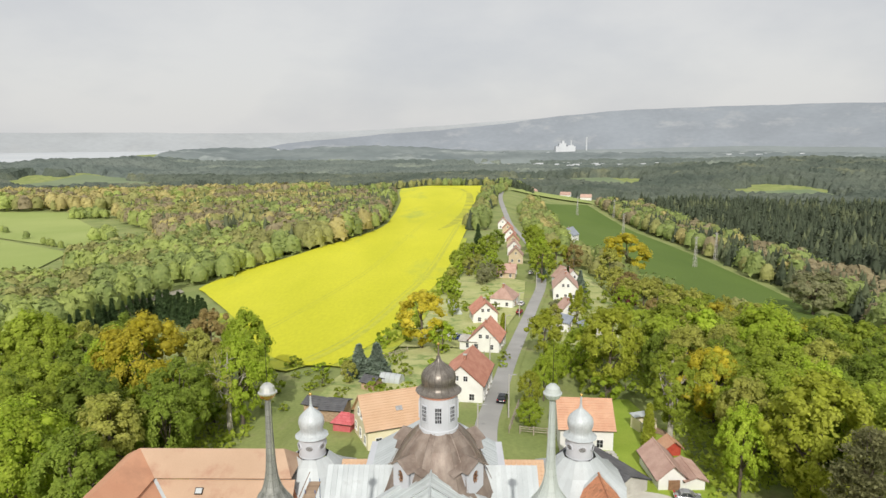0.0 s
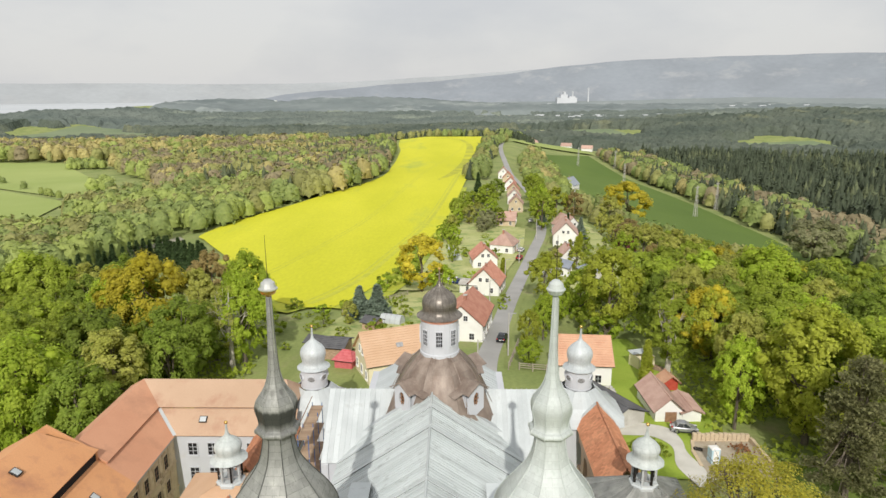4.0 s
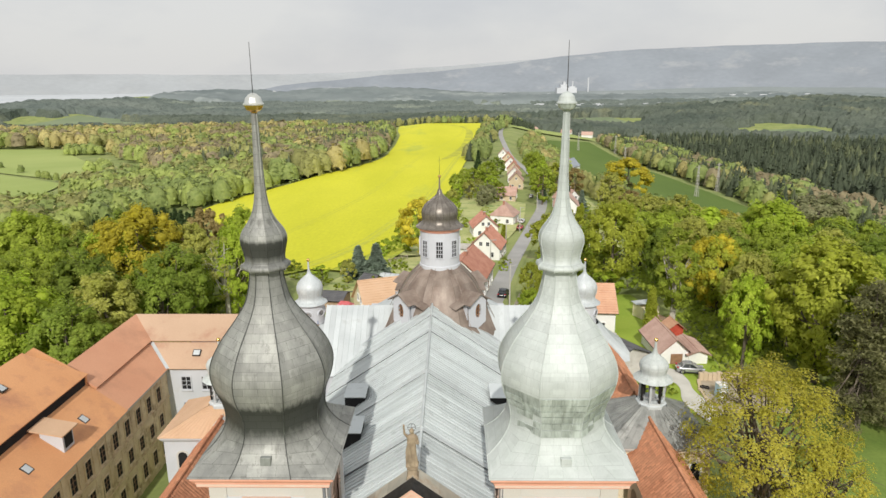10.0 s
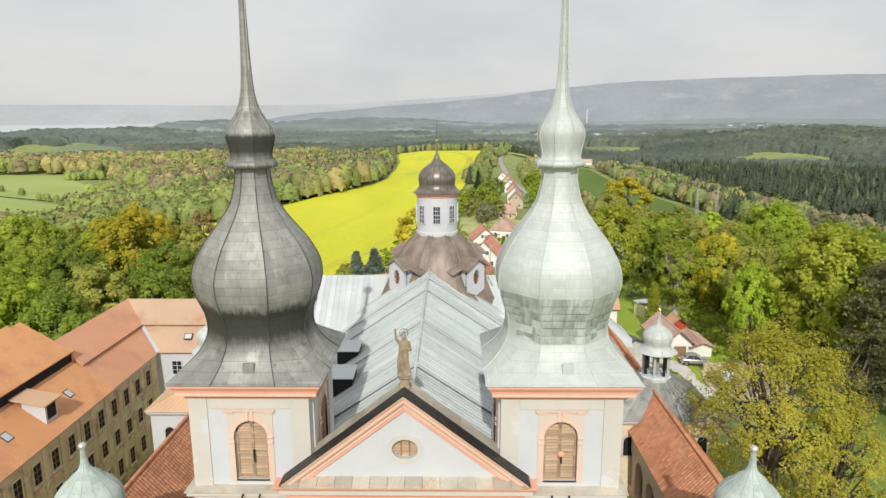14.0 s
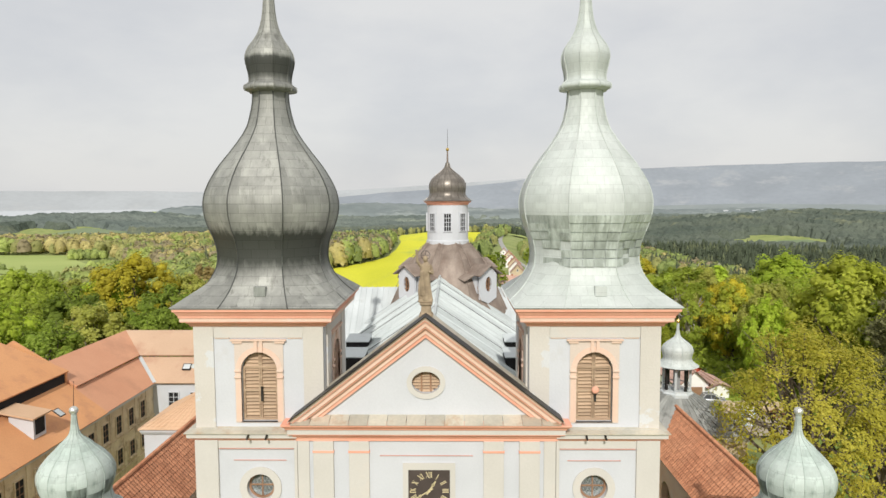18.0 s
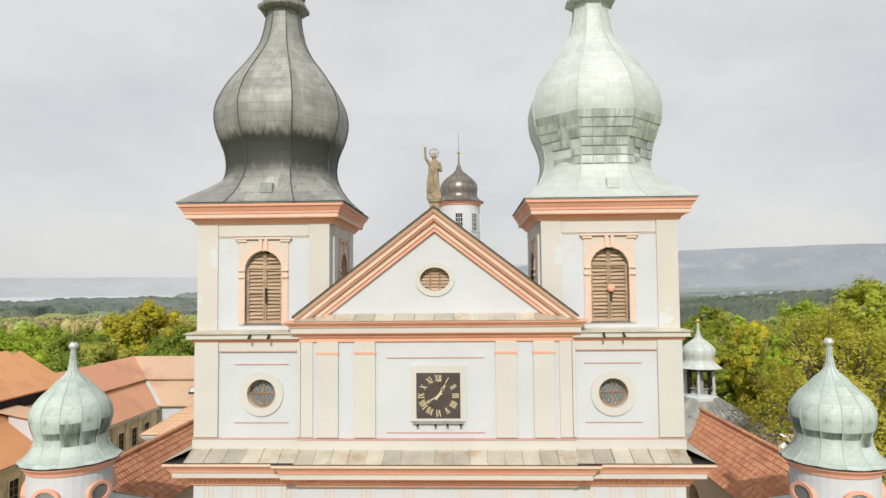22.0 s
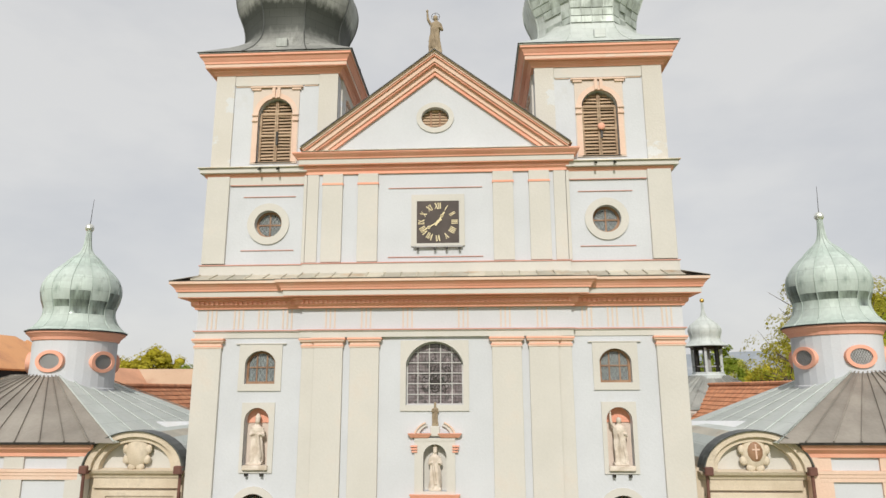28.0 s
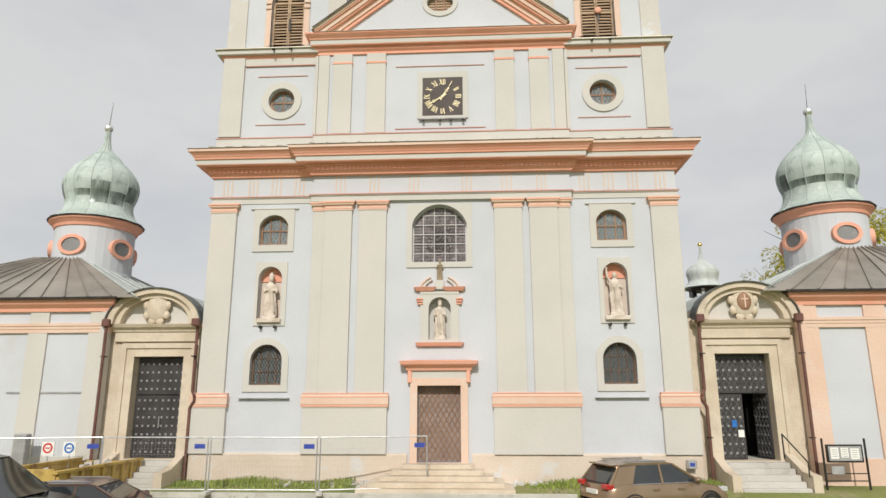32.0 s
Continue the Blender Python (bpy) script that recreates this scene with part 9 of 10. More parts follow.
# undergrowth that closes the woods towards the ground
ug = np.random.default_rng(61)
pts = [p for g in (0, 1, 4) for p in scatter(GROVES[g][0], 2.3, 90 + g, KEEP)]
pts += scatter([(36.8, 55), (38.6, 62), (39, 74), (36.5, 79), (44, 84), (46, 60)], 1.9, 97)
PP = np.array(pts)
PP = np.stack([PP[:, 0], PP[:, 1], land(PP[:, 0], PP[:, 1])], 1)
D = ug.normal(size=(len(PP), 13, 3)) * np.array([0.9, 0.9, 0.75])
D[..., 2] = np.abs(D[..., 2]) + 0.05
NN = D * 0.6 + np.array([0, -0.5, 0.7]) + ug.normal(size=D.shape) * 0.3
vs, fs = quads_at((PP[:, None] + D).reshape(-1, 3), NN.reshape(-1, 3), 0.62, ug)
tagged(raw("undergrowth", vs, fs, "leaf_green", None, True), "leafy green undergrowth beneath the trees", "undergrowth", kind="stuff")
# roadside and garden shrubs
for x, y in scatter([(-20, 92), (-14, 118), (-2, 136), (6, 160), (4, 215), (14, 235), (22, 235), (16, 180), (4, 130), (-8, 95)], 10.5, 9, KEEP + [(4.6, 101.5, 9), (10.8, 141.5, 8), (6.3, 141, 5), (11.4, 176, 8), (20, 200, 8)]):
    plant("shrub", x, y, rr.uniform(1.6, 3.6), 1.2)
for x, y in scatter([(26, 140), (30, 158), (36, 196), (48, 246), (62, 246), (58, 190), (48, 150)], 8.5, 10, KEEP):
    plant(choose(rr, (("shrub", 5), ("thuja", 1), ("green", 1), ("grey", 1))), x, y, rr.uniform(2.0, 4.5), 1.0)
for x, y in scatter([(-40, 96), (-46, 118), (-30, 124), (-14, 140), (-8, 128), (-22, 90)], 6.5, 21, KEEP + [(-15, 111, 4), (-19, 114, 4)]):
    plant("shrub", x, y, rr.uniform(0.8, 2.6), rr.uniform(0.9, 1.5))
for x, y in scatter([(-22, 140), (-14, 180), (-6, 230), (2, 285), (8, 285), (2, 230), (-5, 180), (-10, 145)], 7.0, 22, KEEP):
    plant(choose(rr, (("shrub", 6), ("green", 1), ("bright", 0.7), ("thuja", 0.6), ("olive", 0.6))), x, y, rr.uniform(1.6, 5.5), rr.uniform(0.9, 1.3))
for x, y in scatter([(25, 98), (24, 116), (30, 138), (46, 142), (40, 122), (38, 104), (34, 92)], 6.0, 23, KEEP):
    plant(choose(rr, (("shrub", 5), ("bright", 1), ("lime", 1), ("grey", 0.6), ("thuja", 0.5))), x, y, rr.uniform(2.0, 6.0), rr.uniform(0.9, 1.2))
for x, y in ((-28, 116), (-36, 121), (-33, 112), (-26, 106), (-24, 122), (-17, 139), (-11, 150), (-8, 160), (14.2, 128), (13.5, 121), (26.5, 51), (28, 49.5), (24.5, 49)):
    plant("shrub", x, y, rr.uniform(1.6, 3.0), 1.2)

# clipped row of young spruces below the field
row = conifer("dark green spruce in a dense row", "needle", 11, 2.6, 125, 1500, 0.6)
KIND["rowfir"], BASE_H["rowfir"] = [row], 11
for (xa, ya), (xb, yb), n in (((-115, 164), (-107, 206), 11), ((-107, 206), (-71, 162), 14)):
    for i in range(n):
        plant("rowfir", xa + (xb - xa) * i / n + trnd.uniform(-0.6, 0.6), ya + (yb - ya) * i / n, trnd.uniform(9, 11.5), 1.0)

# kinds that found no place here
for pool in (*KIND.values(), *KIND_FAR.values()):
    for src in pool:
        if src.name not in used:
            for o in (*src.children_recursive, src):
                bpy.data.objects.remove(o)

# ---- woods ----
for k, c in dict(w_olive=((0.27, 0.275, 0.095), (0.35, 0.35, 0.125)), w_green=((0.22, 0.28, 0.085), (0.29, 0.345, 0.11)), w_dark=((0.065, 0.085, 0.05), (0.09, 0.11, 0.065)), w_spruce=((0.11, 0.135, 0.07), (0.16, 0.18, 0.095)), w_fresh=((0.31, 0.375, 0.10), (0.375, 0.435, 0.125)), w_gold=((0.43, 0.375, 0.145), (0.52, 0.45, 0.18)), w_brown=((0.255, 0.215, 0.125), (0.33, 0.28, 0.16))).items():
    M[k] = leafy(k + "_canopy", *c, island=0.22, obj=0.0, trans=0.2, bump=0.6, fine=0.75, grain=0.32, depth=1.2)


def low_tree(rng, kind, n, size):
    """One distant tree of height 1 and radius about 0.35: a lumpy leafy body with loose sprays on it."""
    cone = kind == "cone"
    rows, cols = (4, 6) if cone else (5, 7)
    V, F = [], []
    for i in range(rows):
        t = i / (rows - 1)
        for j in range(cols):
            a = 2 * math.pi * (j + 0.5 * (i % 2)) / cols
            if cone:
                r, z = 0.23 * (1 - t) * rng.uniform(0.75, 1.2) + 0.006, 0.06 + 0.92 * t
            else:
                r, z = 0.40 * math.cos((0.62 * t - 0.12) * math.pi * 0.98) ** 0.8 * rng.uniform(0.68, 1.12), 0.22 + 0.76 * math.sin(t * math.pi / 2) * rng.uniform(0.86, 1.08)
                r = r if t < 1 else 0.08
            V.append((r * math.cos(a), r * math.sin(a), z))
    for i in range(rows - 1):
        for j in range(cols):
            p, q = i * cols + j, i * cols + (j + 1) % cols
            u, v = p + cols, q + cols
            F += [(p, q, v), (p, v, u)] if i % 2 else [(p, q, u), (q, v, u)]
    V.append((0, 0, 1.0))
    F += [((rows - 1) * cols + j, (rows - 1) * cols + (j + 1) % cols, len(V) - 1) for j in range(cols)]
    V, F = np.array(V), np.array(F)
    m = int(n * (0.36 if cone else 0.5))
    k = rng.integers(0, (rows - 1) * cols, m)
    P = V[k] * np.array([1.03, 1.03, 1.02]) + rng.normal(size=(m, 3)) * 0.05
    N = P * np.array([1, 1, 0.2]) + np.array([0, 0, 0.12]) + rng.normal(size=(m, 3)) * 0.13
    vs, fs = quads_at(P, N, size * (0.5 if cone else 0.6), rng, 1.2)
    return np.concatenate([V, vs]), np.concatenate([F, fs + len(V)])


def wood(name, label, places, mat, h0, h1, kind, n, size, seed, variants=5, flat=1.0):
    """A wood as one mesh: many small trees of leaf clumps."""
    if not places:
        return
    rng = np.random.default_rng(seed)
    temps = [low_tree(rng, kind, n, size) for _ in range(variants)]
    VV, FF, off = [], [], 0
    P = np.array(places)
    Z = land(P[:, 0], P[:, 1])
    for i, (x, y) in enumerate(places):
        v, f = temps[i % variants]
        h = rng.uniform(h0, h1)
        a = rng.uniform(0, 6.28)
        c, s = math.cos(a), math.sin(a)
        w = h * rng.uniform(0.9, 1.2) * flat
        q = np.empty_like(v)
        q[:, 0] = (v[:, 0] * c - v[:, 1] * s) * w + x
        q[:, 1] = (v[:, 0] * s + v[:, 1] * c) * w + y
        q[:, 2] = v[:, 2] * h + Z[i] - 0.3
        VV.append(q)
        FF.append(f + off)
        off += len(v)
    ob = raw(name, np.concatenate(VV), np.concatenate(FF), mat, None, True)
    tagged(ob, label, "woodland", kind="stuff")


def mixed(polys, gap, seed, table, h0, h1, n, size, label, avoid=(), flat=1.0, round_=False):
    """Fills outlines with woods, kind by kind, in patches."""
    r = random.Random(seed)
    by = {}
    for poly in polys:
        for x, y in scatter(poly, gap, seed, avoid):
            v = noise.noise(Vector((x / (gap * 7), y / (gap * 7), seed * 3.1)))
            w = [(m, wt * math.exp(2.2 * noise.noise(Vector((x / (gap * 6), y / (gap * 6), 11.0 * i + seed)))) ** 2) for i, (m, wt) in enumerate(table)]
            by.setdefault(choose(r, w), []).append((x, y))
    for i, (m, pts) in enumerate(sorted(by.items())):
        cone = m in ("w_dark", "w_spruce") and not round_
        wood("woodland", label, pts, m, h0 * (1.15 if cone else 1), h1 * (1.15 if cone else 1), "cone" if cone else "broad", n, size, seed * 10 + i, flat=flat)


mixed([[(-124, 222), (-126, 256), (-150, 284), (-200, 282), (-250, 272), (-300, 250), (-260, 170), (-170, 120), (-136, 164)]], 8.0, 2, (("w_green", 4), ("w_fresh", 3), ("w_olive", 1.5)), 9, 14, 120, 0.18, "rounded green alders beside the rapeseed field", [(-112, 178, 9), (-108, 200, 9), (-92, 188, 8), (-80, 172, 8)])
mixed([[(-116, 268), (-103, 298), (-88, 342), (-120, 400), (-196, 412), (-226, 380), (-224, 340), (-190, 304)]], 8.5, 13, (("w_green", 3), ("w_fresh", 2), ("w_olive", 3)), 10, 15, 110, 0.18, "green alders beyond the dark spruce row")
mixed([[(-88, 342), (-67, 386), (-55, 450), (-59, 543), (-75, 640), (-98, 800), (-150, 905), (-290, 900), (-405, 745), (-378, 690), (-250, 520), (-215, 440), (-196, 416), (-120, 404)]], 10.5, 3, (("w_olive", 3), ("w_brown", 3.4), ("w_green", 1.2), ("w_spruce", 2.2), ("w_fresh", 1.2), ("w_gold", 1.2)), 12, 18, 92, 0.19, "mixed wood in young leaf beyond the field")
mixed([[(-92, 352), (-70, 398), (-57, 468), (-58, 560), (-62, 660), (-68, 760), (-95, 760), (-90, 640), (-86, 500), (-100, 420), (-118, 370)]], 7.0, 16, (("w_spruce", 4), ("w_brown", 2), ("w_green", 1), ("w_fresh", 0.5)), 13, 18, 84, 0.19, "tall spruces and larches along the field edge")
mixed([[(-450, 772), (-300, 915), (-180, 930), (-200, 1060), (-700, 1250), (-1100, 1150), (-900, 850), (-640, 806)]], 15, 4, (("w_gold", 4), ("w_olive", 2.4), ("w_brown", 1.2), ("w_fresh", 1.2)), 14, 21, 74, 0.21, "sunlit wood in golden young leaf")
mixed([[(-262, 420), (-278, 430), (-450, 604), (-432, 580)]], 8, 14, (("w_fresh", 2), ("w_green", 1)), 5, 8, 84, 0.19, "hedge between two meadows")
mixed([[(-420, 740), (-385, 690), (-425, 690), (-455, 740)], [(-300, 530), (-262, 470), (-285, 480)]], 8, 15, (("w_fresh", 2), ("w_green", 1)), 8, 12, 84, 0.19, "small green copse at the meadow edge")
mixed([[(160, 175), (190, 300), (196, 420), (198, 540), (192, 660), (200, 860), (255, 900), (262, 600), (250, 350), (220, 180)]], 8.5, 5, (("w_green", 2.4), ("w_olive", 1.2), ("w_dark", 2.2), ("w_spruce", 2.4), ("w_gold", 0.3), ("w_brown", 1.6)), 11, 17, 104, 0.18, "wooded edge of the valley field")
mixed([[(232, 200), (258, 360), (268, 600), (262, 900), (400, 985), (760, 985), (860, 700), (640, 420), (420, 240)]], 13, 6, (("w_dark", 6), ("w_spruce", 0.5)), 15, 22, 84, 0.19, "dark spruce wood in the valley")
mixed([[(104, 160), (96, 200), (86, 260), (92, 290), (96, 330), (88, 380), (60, 380), (60, 330), (70, 280)], [(56, 420), (60, 520), (70, 640), (92, 760), (108, 790), (100, 640), (92, 520), (84, 430)]], 9, 7, (("w_green", 3), ("w_olive", 2), ("w_fresh", 1), ("w_gold", 0.6)), 7, 12, 104, 0.18, "hedgerow trees beside the green field")
mixed([[(28, 440), (32, 560), (44, 660), (56, 800), (80, 900), (44, 900), (38, 780), (28, 640), (18, 540), (12, 440)]], 9, 8, (("w_green", 3), ("w_olive", 2), ("w_dark", 1)), 8, 13, 104, 0.18, "trees along the village edge")
mixed([[(-105, 970), (-60, 1010), (60, 990), (120, 900), (110, 1120), (-40, 1160), (-200, 1120), (-180, 920)]], 11, 9, (("w_dark", 2), ("w_green", 2), ("w_olive", 2)), 9, 14, 84, 0.19, "dark copse behind the rapeseed field")
CLEAR = [(-820, 1560, 150), (-950, 1600, 150), (-1080, 1640, 160), (-1000, 1760, 110), (-900, 1480, 110), (160, 1620, 130), (350, 1560, 120), (660, 1290, 110), (780, 1750, 100), (220, 2540, 200), (-490, 1520, 80), (1200, 2400, 220), (-520, 1400, 70)]


def canopy(name, label, poly, step, height, mat, seed, clear=()):
    """Far woodland seen as one closed, lumpy canopy of crowns."""
    rng = np.random.default_rng(seed)
    xs = np.arange(min(p[0] for p in poly), max(p[0] for p in poly), step)
    ys = np.arange(min(p[1] for p in poly), max(p[1] for p in poly), step)
    X, Y = np.meshgrid(xs, ys)
    X = X + rng.uniform(-0.3, 0.3, X.shape) * step
    Y = Y + rng.uniform(-0.3, 0.3, Y.shape) * step
    H = height * (1 + 0.22 * np.sin(X / 61 + 2 * np.sin(Y / 97)) * np.sin(Y / 53 + X / 140)) + rng.uniform(-0.4, 0.4, X.shape) * height
    ok = np.array([[inside(poly, x, y) for x, y in zip(rx, ry)] for rx, ry in zip(X, Y)])
    for cx_, cy_, cr in clear:
        ok &= np.hypot(X - cx_, (Y - cy_)) > cr * (1 + 0.15 * np.sin(X / 31 + Y / 23))
    Z = land(X, Y) + np.where(ok, H, -3.0)
    n, m = X.shape
    idx = np.arange(n * m).reshape(n, m)
    keep = ok[:-1, :-1] | ok[1:, :-1] | ok[:-1, 1:] | ok[1:, 1:]
    f = np.stack([idx[:-1, :-1], idx[:-1, 1:], idx[1:, 1:], idx[1:, :-1]], -1)[keep]
    tagged(raw(name, np.stack([X.ravel(), Y.ravel(), Z.ravel()], 1), f, mat, None, step > 20), label, "woodland", kind="stuff")


# Far woods: base colours are greyed and paled to carry the distance haze.
M["canopy_dark"] = surf("hazed_spruce_canopy", (0.085, 0.105, 0.085), (0.135, 0.155, 0.12), 0.007, 0.95, 0, 1.0, 0.16, grain=0.36, stain=(0.20, 0.21, 0.13), stain_scale=0.006, stain_at=(0.56, 0.68), spec=0.1, depth=5)
M["canopy_mid"] = surf("hazed_far_canopy", (0.12, 0.145, 0.13), (0.17, 0.195, 0.17), 0.004, 0.95, 0, 1.0, 0.09, grain=0.3, stain=(0.27, 0.30, 0.24), stain_scale=0.003, stain_at=(0.56, 0.68), spec=0.1, depth=7)
M["canopy_far"] = surf("hazed_distant_canopy", (0.17, 0.20, 0.20), (0.23, 0.26, 0.255), 0.003, 0.95, 0, 0.3, 0.03, grain=0.14, stain=(0.34, 0.37, 0.35), stain_scale=0.0025, stain_at=(0.55, 0.66), spec=0.1)
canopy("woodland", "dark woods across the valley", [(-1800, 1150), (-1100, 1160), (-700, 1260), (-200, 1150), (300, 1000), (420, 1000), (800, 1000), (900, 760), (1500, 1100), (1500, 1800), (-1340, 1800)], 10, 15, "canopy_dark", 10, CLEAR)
canopy("woodland", "woods along the far valley, greyed by haze in their colour", [(-2000, 1800), (1500, 1800), (1500, 1100), (2100, 1700), (2500, 2600), (900, 2750), (-900, 2700), (-1130, 2480), (-1370, 1960), (-2000, 1880)], 14, 15, "canopy_mid", 11, CLEAR)
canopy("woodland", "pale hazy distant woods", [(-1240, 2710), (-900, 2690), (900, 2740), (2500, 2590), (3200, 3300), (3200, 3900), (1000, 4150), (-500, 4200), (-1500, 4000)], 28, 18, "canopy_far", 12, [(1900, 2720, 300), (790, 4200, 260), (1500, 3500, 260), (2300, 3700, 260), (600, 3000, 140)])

# ---- statues ----
def figure(name, label, x, y, z, h, mat, seed, raised=False, crown=False, group=""):
    """A robed stone figure as one plain mesh."""
    rnd = random.Random(seed)
    bm = bmesh.new()
    k = h / 1.9
    prof = [(0.27, 0.0), (0.29, 0.05), (0.27, 0.3), (0.24, 0.6), (0.22, 0.85), (0.20, 1.0), (0.22, 1.15), (0.25, 1.32), (0.24, 1.45), (0.12, 1.54), (0.08, 1.6)]
    n = 22
    rings = []
    for r, zz in prof:
        ring_ = []
        for i in range(n):
            a = 2 * math.pi * i / n
            f = 1 + (0.13 * math.sin(5 * a + 2.2 * zz + seed) + 0.07 * math.sin(9 * a - 3 * zz)) * (1.1 if zz < 1.1 else 0.4)
            ring_.append(bm.verts.new((k * (r * f * math.cos(a) + 0.03 * math.sin(3 * zz + seed)), k * (0.72 * r * f * math.sin(a) - 0.03 * (zz < 0.5)), k * zz)))
        rings.append(ring_)
    for a, b in zip(rings, rings[1:]):
        for i in range(n):
            bm.faces.new((a[i], a[(i + 1) % n], b[(i + 1) % n], b[i]))
    bm.faces.new(rings[0][::-1])
    bm.faces.new(rings[-1])
    ball(bm, (0, -0.02 * k, 1.72 * k), 0.125 * k, 0.9, 1, 1.15)
    if crown:
        lathe(bm, [(0.11 * k, 1.80 * k), (0.13 * k, 1.86 * k), (0.06 * k, 2.02 * k), (0.02 * k, 2.04 * k)], 10)
    sh = 1.42 * k
    if raised:
        tube(bm, (-0.2 * k, 0, sh), (-0.33 * k, -0.08 * k, 1.62 * k), 0.075 * k, 0.06 * k)
        tube(bm, (-0.33 * k, -0.08 * k, 1.60 * k), (-0.36 * k, -0.1 * k, 2.0 * k), 0.06 * k, 0.045 * k)
        ball(bm, (-0.36 * k, -0.1 * k, 2.05 * k), 0.06 * k)
    else:
        tube(bm, (-0.21 * k, 0, sh), (-0.30 * k, -0.06 * k, 1.1 * k), 0.075 * k, 0.06 * k)
        tube(bm, (-0.30 * k, -0.06 * k, 1.12 * k), (-0.1 * k, -0.2 * k, 1.2 * k), 0.06 * k, 0.05 * k)
    tube(bm, (0.21 * k, 0, sh), (0.31 * k, -0.05 * k, 1.08 * k), 0.075 * k, 0.06 * k)
    tube(bm, (0.31 * k, -0.05 * k, 1.08 * k), (0.18 * k, -0.2 * k, 1.2 * k), 0.06 * k, 0.05 * k)
    for i in range(5):
        a = rnd.uniform(0, 6.28)
        tube(bm, (0.2 * k * math.cos(a), 0.14 * k * math.sin(a) - 0.05, 1.2 * k), (0.24 * k * math.cos(a + 0.7), 0.17 * k * math.sin(a + 0.7) - 0.04, 0.2 * k), 0.045 * k, 0.06 * k, 6)
    box(bm, -0.3 * k, 0.3 * k, -0.22 * k, 0.22 * k, -0.10 * k, 0.02 * k)
    ob = part(name, bm, mat, None, "", True)
    ob.matrix_basis = pose(x, y, z + 0.10 * k)
    md = ob.modifiers.new("even", "REMESH")
    md.mode, md.voxel_size, md.use_smooth_shade = "VOXEL", 0.026 * k, True
    return tagged(ob, label, "statue", group)


figure("statue", "weathered ochre stone statue raising one arm on the gable", CX - 0.02, 0.55, 21.45, 1.72, "statue_top", 3, True)
halo = thing("halo", "thin metal cross ring behind the gable statue", "halo")
bm = bmesh.new()
for i in range(24):
    a, b = 2 * math.pi * i / 24, 2 * math.pi * (i + 1) / 24
    tube(bm, (CX - 0.02 + 0.17 * math.cos(a), 0.62, 23.22 + 0.17 * math.sin(a)), (CX - 0.02 + 0.17 * math.cos(b), 0.62, 23.22 + 0.17 * math.sin(b)), 0.012, n=4)
tube(bm, (CX - 0.19, 0.62, 23.22), (CX + 0.15, 0.62, 23.22), 0.01, n=4)
tube(bm, (CX - 0.02, 0.62, 23.0), (CX - 0.02, 0.62, 23.39), 0.01, n=4)
part("ring", bm, "iron", halo)
for s in SIDES:
    figure("statue", "pale stone statue of a robed figure in an arched niche", CX + s * (BAY + 0.02), 0.21, 5.78, 1.55, "statue", 7 + s, s > 0, s < 0, "niche statues")
figure("statue", "small pale statue with a crown in the middle niche", CX - 0.02, 0.13, 4.96, 1.36, "statue", 12, False, True, "niche statues")
figure("statue", "small stone bust figure above the portal niche", CX - 0.01, -0.05, 7.10, 0.72, "statue_top", 15, False, True, "niche statues")

# ---- before the church ----
M["car_bronze"] = surf("bronze_car_paint", (0.30, 0.21, 0.135), (0.34, 0.25, 0.165), 2, 0.22, 0.6, 0, 20, grain=0.03, spec=0.6)
M["car_dark"] = surf("dark_car_paint", (0.025, 0.03, 0.035), (0.04, 0.045, 0.05), 2, 0.2, 0.5, 0, 20, grain=0.03, spec=0.6)
M["car_brown"] = surf("dark_brown_car_paint", (0.16, 0.11, 0.09), (0.20, 0.145, 0.12), 2, 0.2, 0.5, 0, 20, grain=0.03, spec=0.6)
M["car_silver"] = surf("silver_car_paint", (0.42, 0.43, 0.44), (0.50, 0.51, 0.52), 2, 0.25, 0.6, 0, 20, grain=0.03, spec=0.6)
M["car_white"] = surf("white_car_paint", (0.74, 0.75, 0.76), (0.8, 0.8, 0.8), 2, 0.25, 0.1, 0, 20, grain=0.03, spec=0.6)
M["car_blue"] = surf("blue_car_paint", (0.04, 0.08, 0.25), (0.06, 0.10, 0.30), 2, 0.25, 0.5, 0, 20, grain=0.03, spec=0.6)
M["car_red"] = surf("red_car_paint", (0.40, 0.03, 0.03), (0.46, 0.05, 0.05), 2, 0.25, 0.3, 0, 20, grain=0.03, spec=0.6)
M["car_glass"] = surf("tinted_car_glass", (0.02, 0.024, 0.026), (0.03, 0.034, 0.036), 2, 0.05, 0.0, 0, 20, grain=0.02, spec=0.9)
M["tyre"] = surf("black_tyre_rubber", (0.018, 0.018, 0.018), (0.03, 0.03, 0.03), 4, 0.85, 0, 0.1, 30)
M["rim"] = surf("grey_alloy_rim", (0.40, 0.40, 0.41), (0.5, 0.5, 0.5), 4, 0.3, 0.9, 0, 30)
M["rear_lamp"] = surf("red_lamp_glass", (0.40, 0.02, 0.02), (0.5, 0.03, 0.03), 4, 0.15, 0, 0, 30, spec=0.7)
M["head_lamp"] = surf("clear_lamp_glass", (0.55, 0.56, 0.58), (0.65, 0.66, 0.68), 4, 0.1, 0.3, 0, 30, spec=0.7)


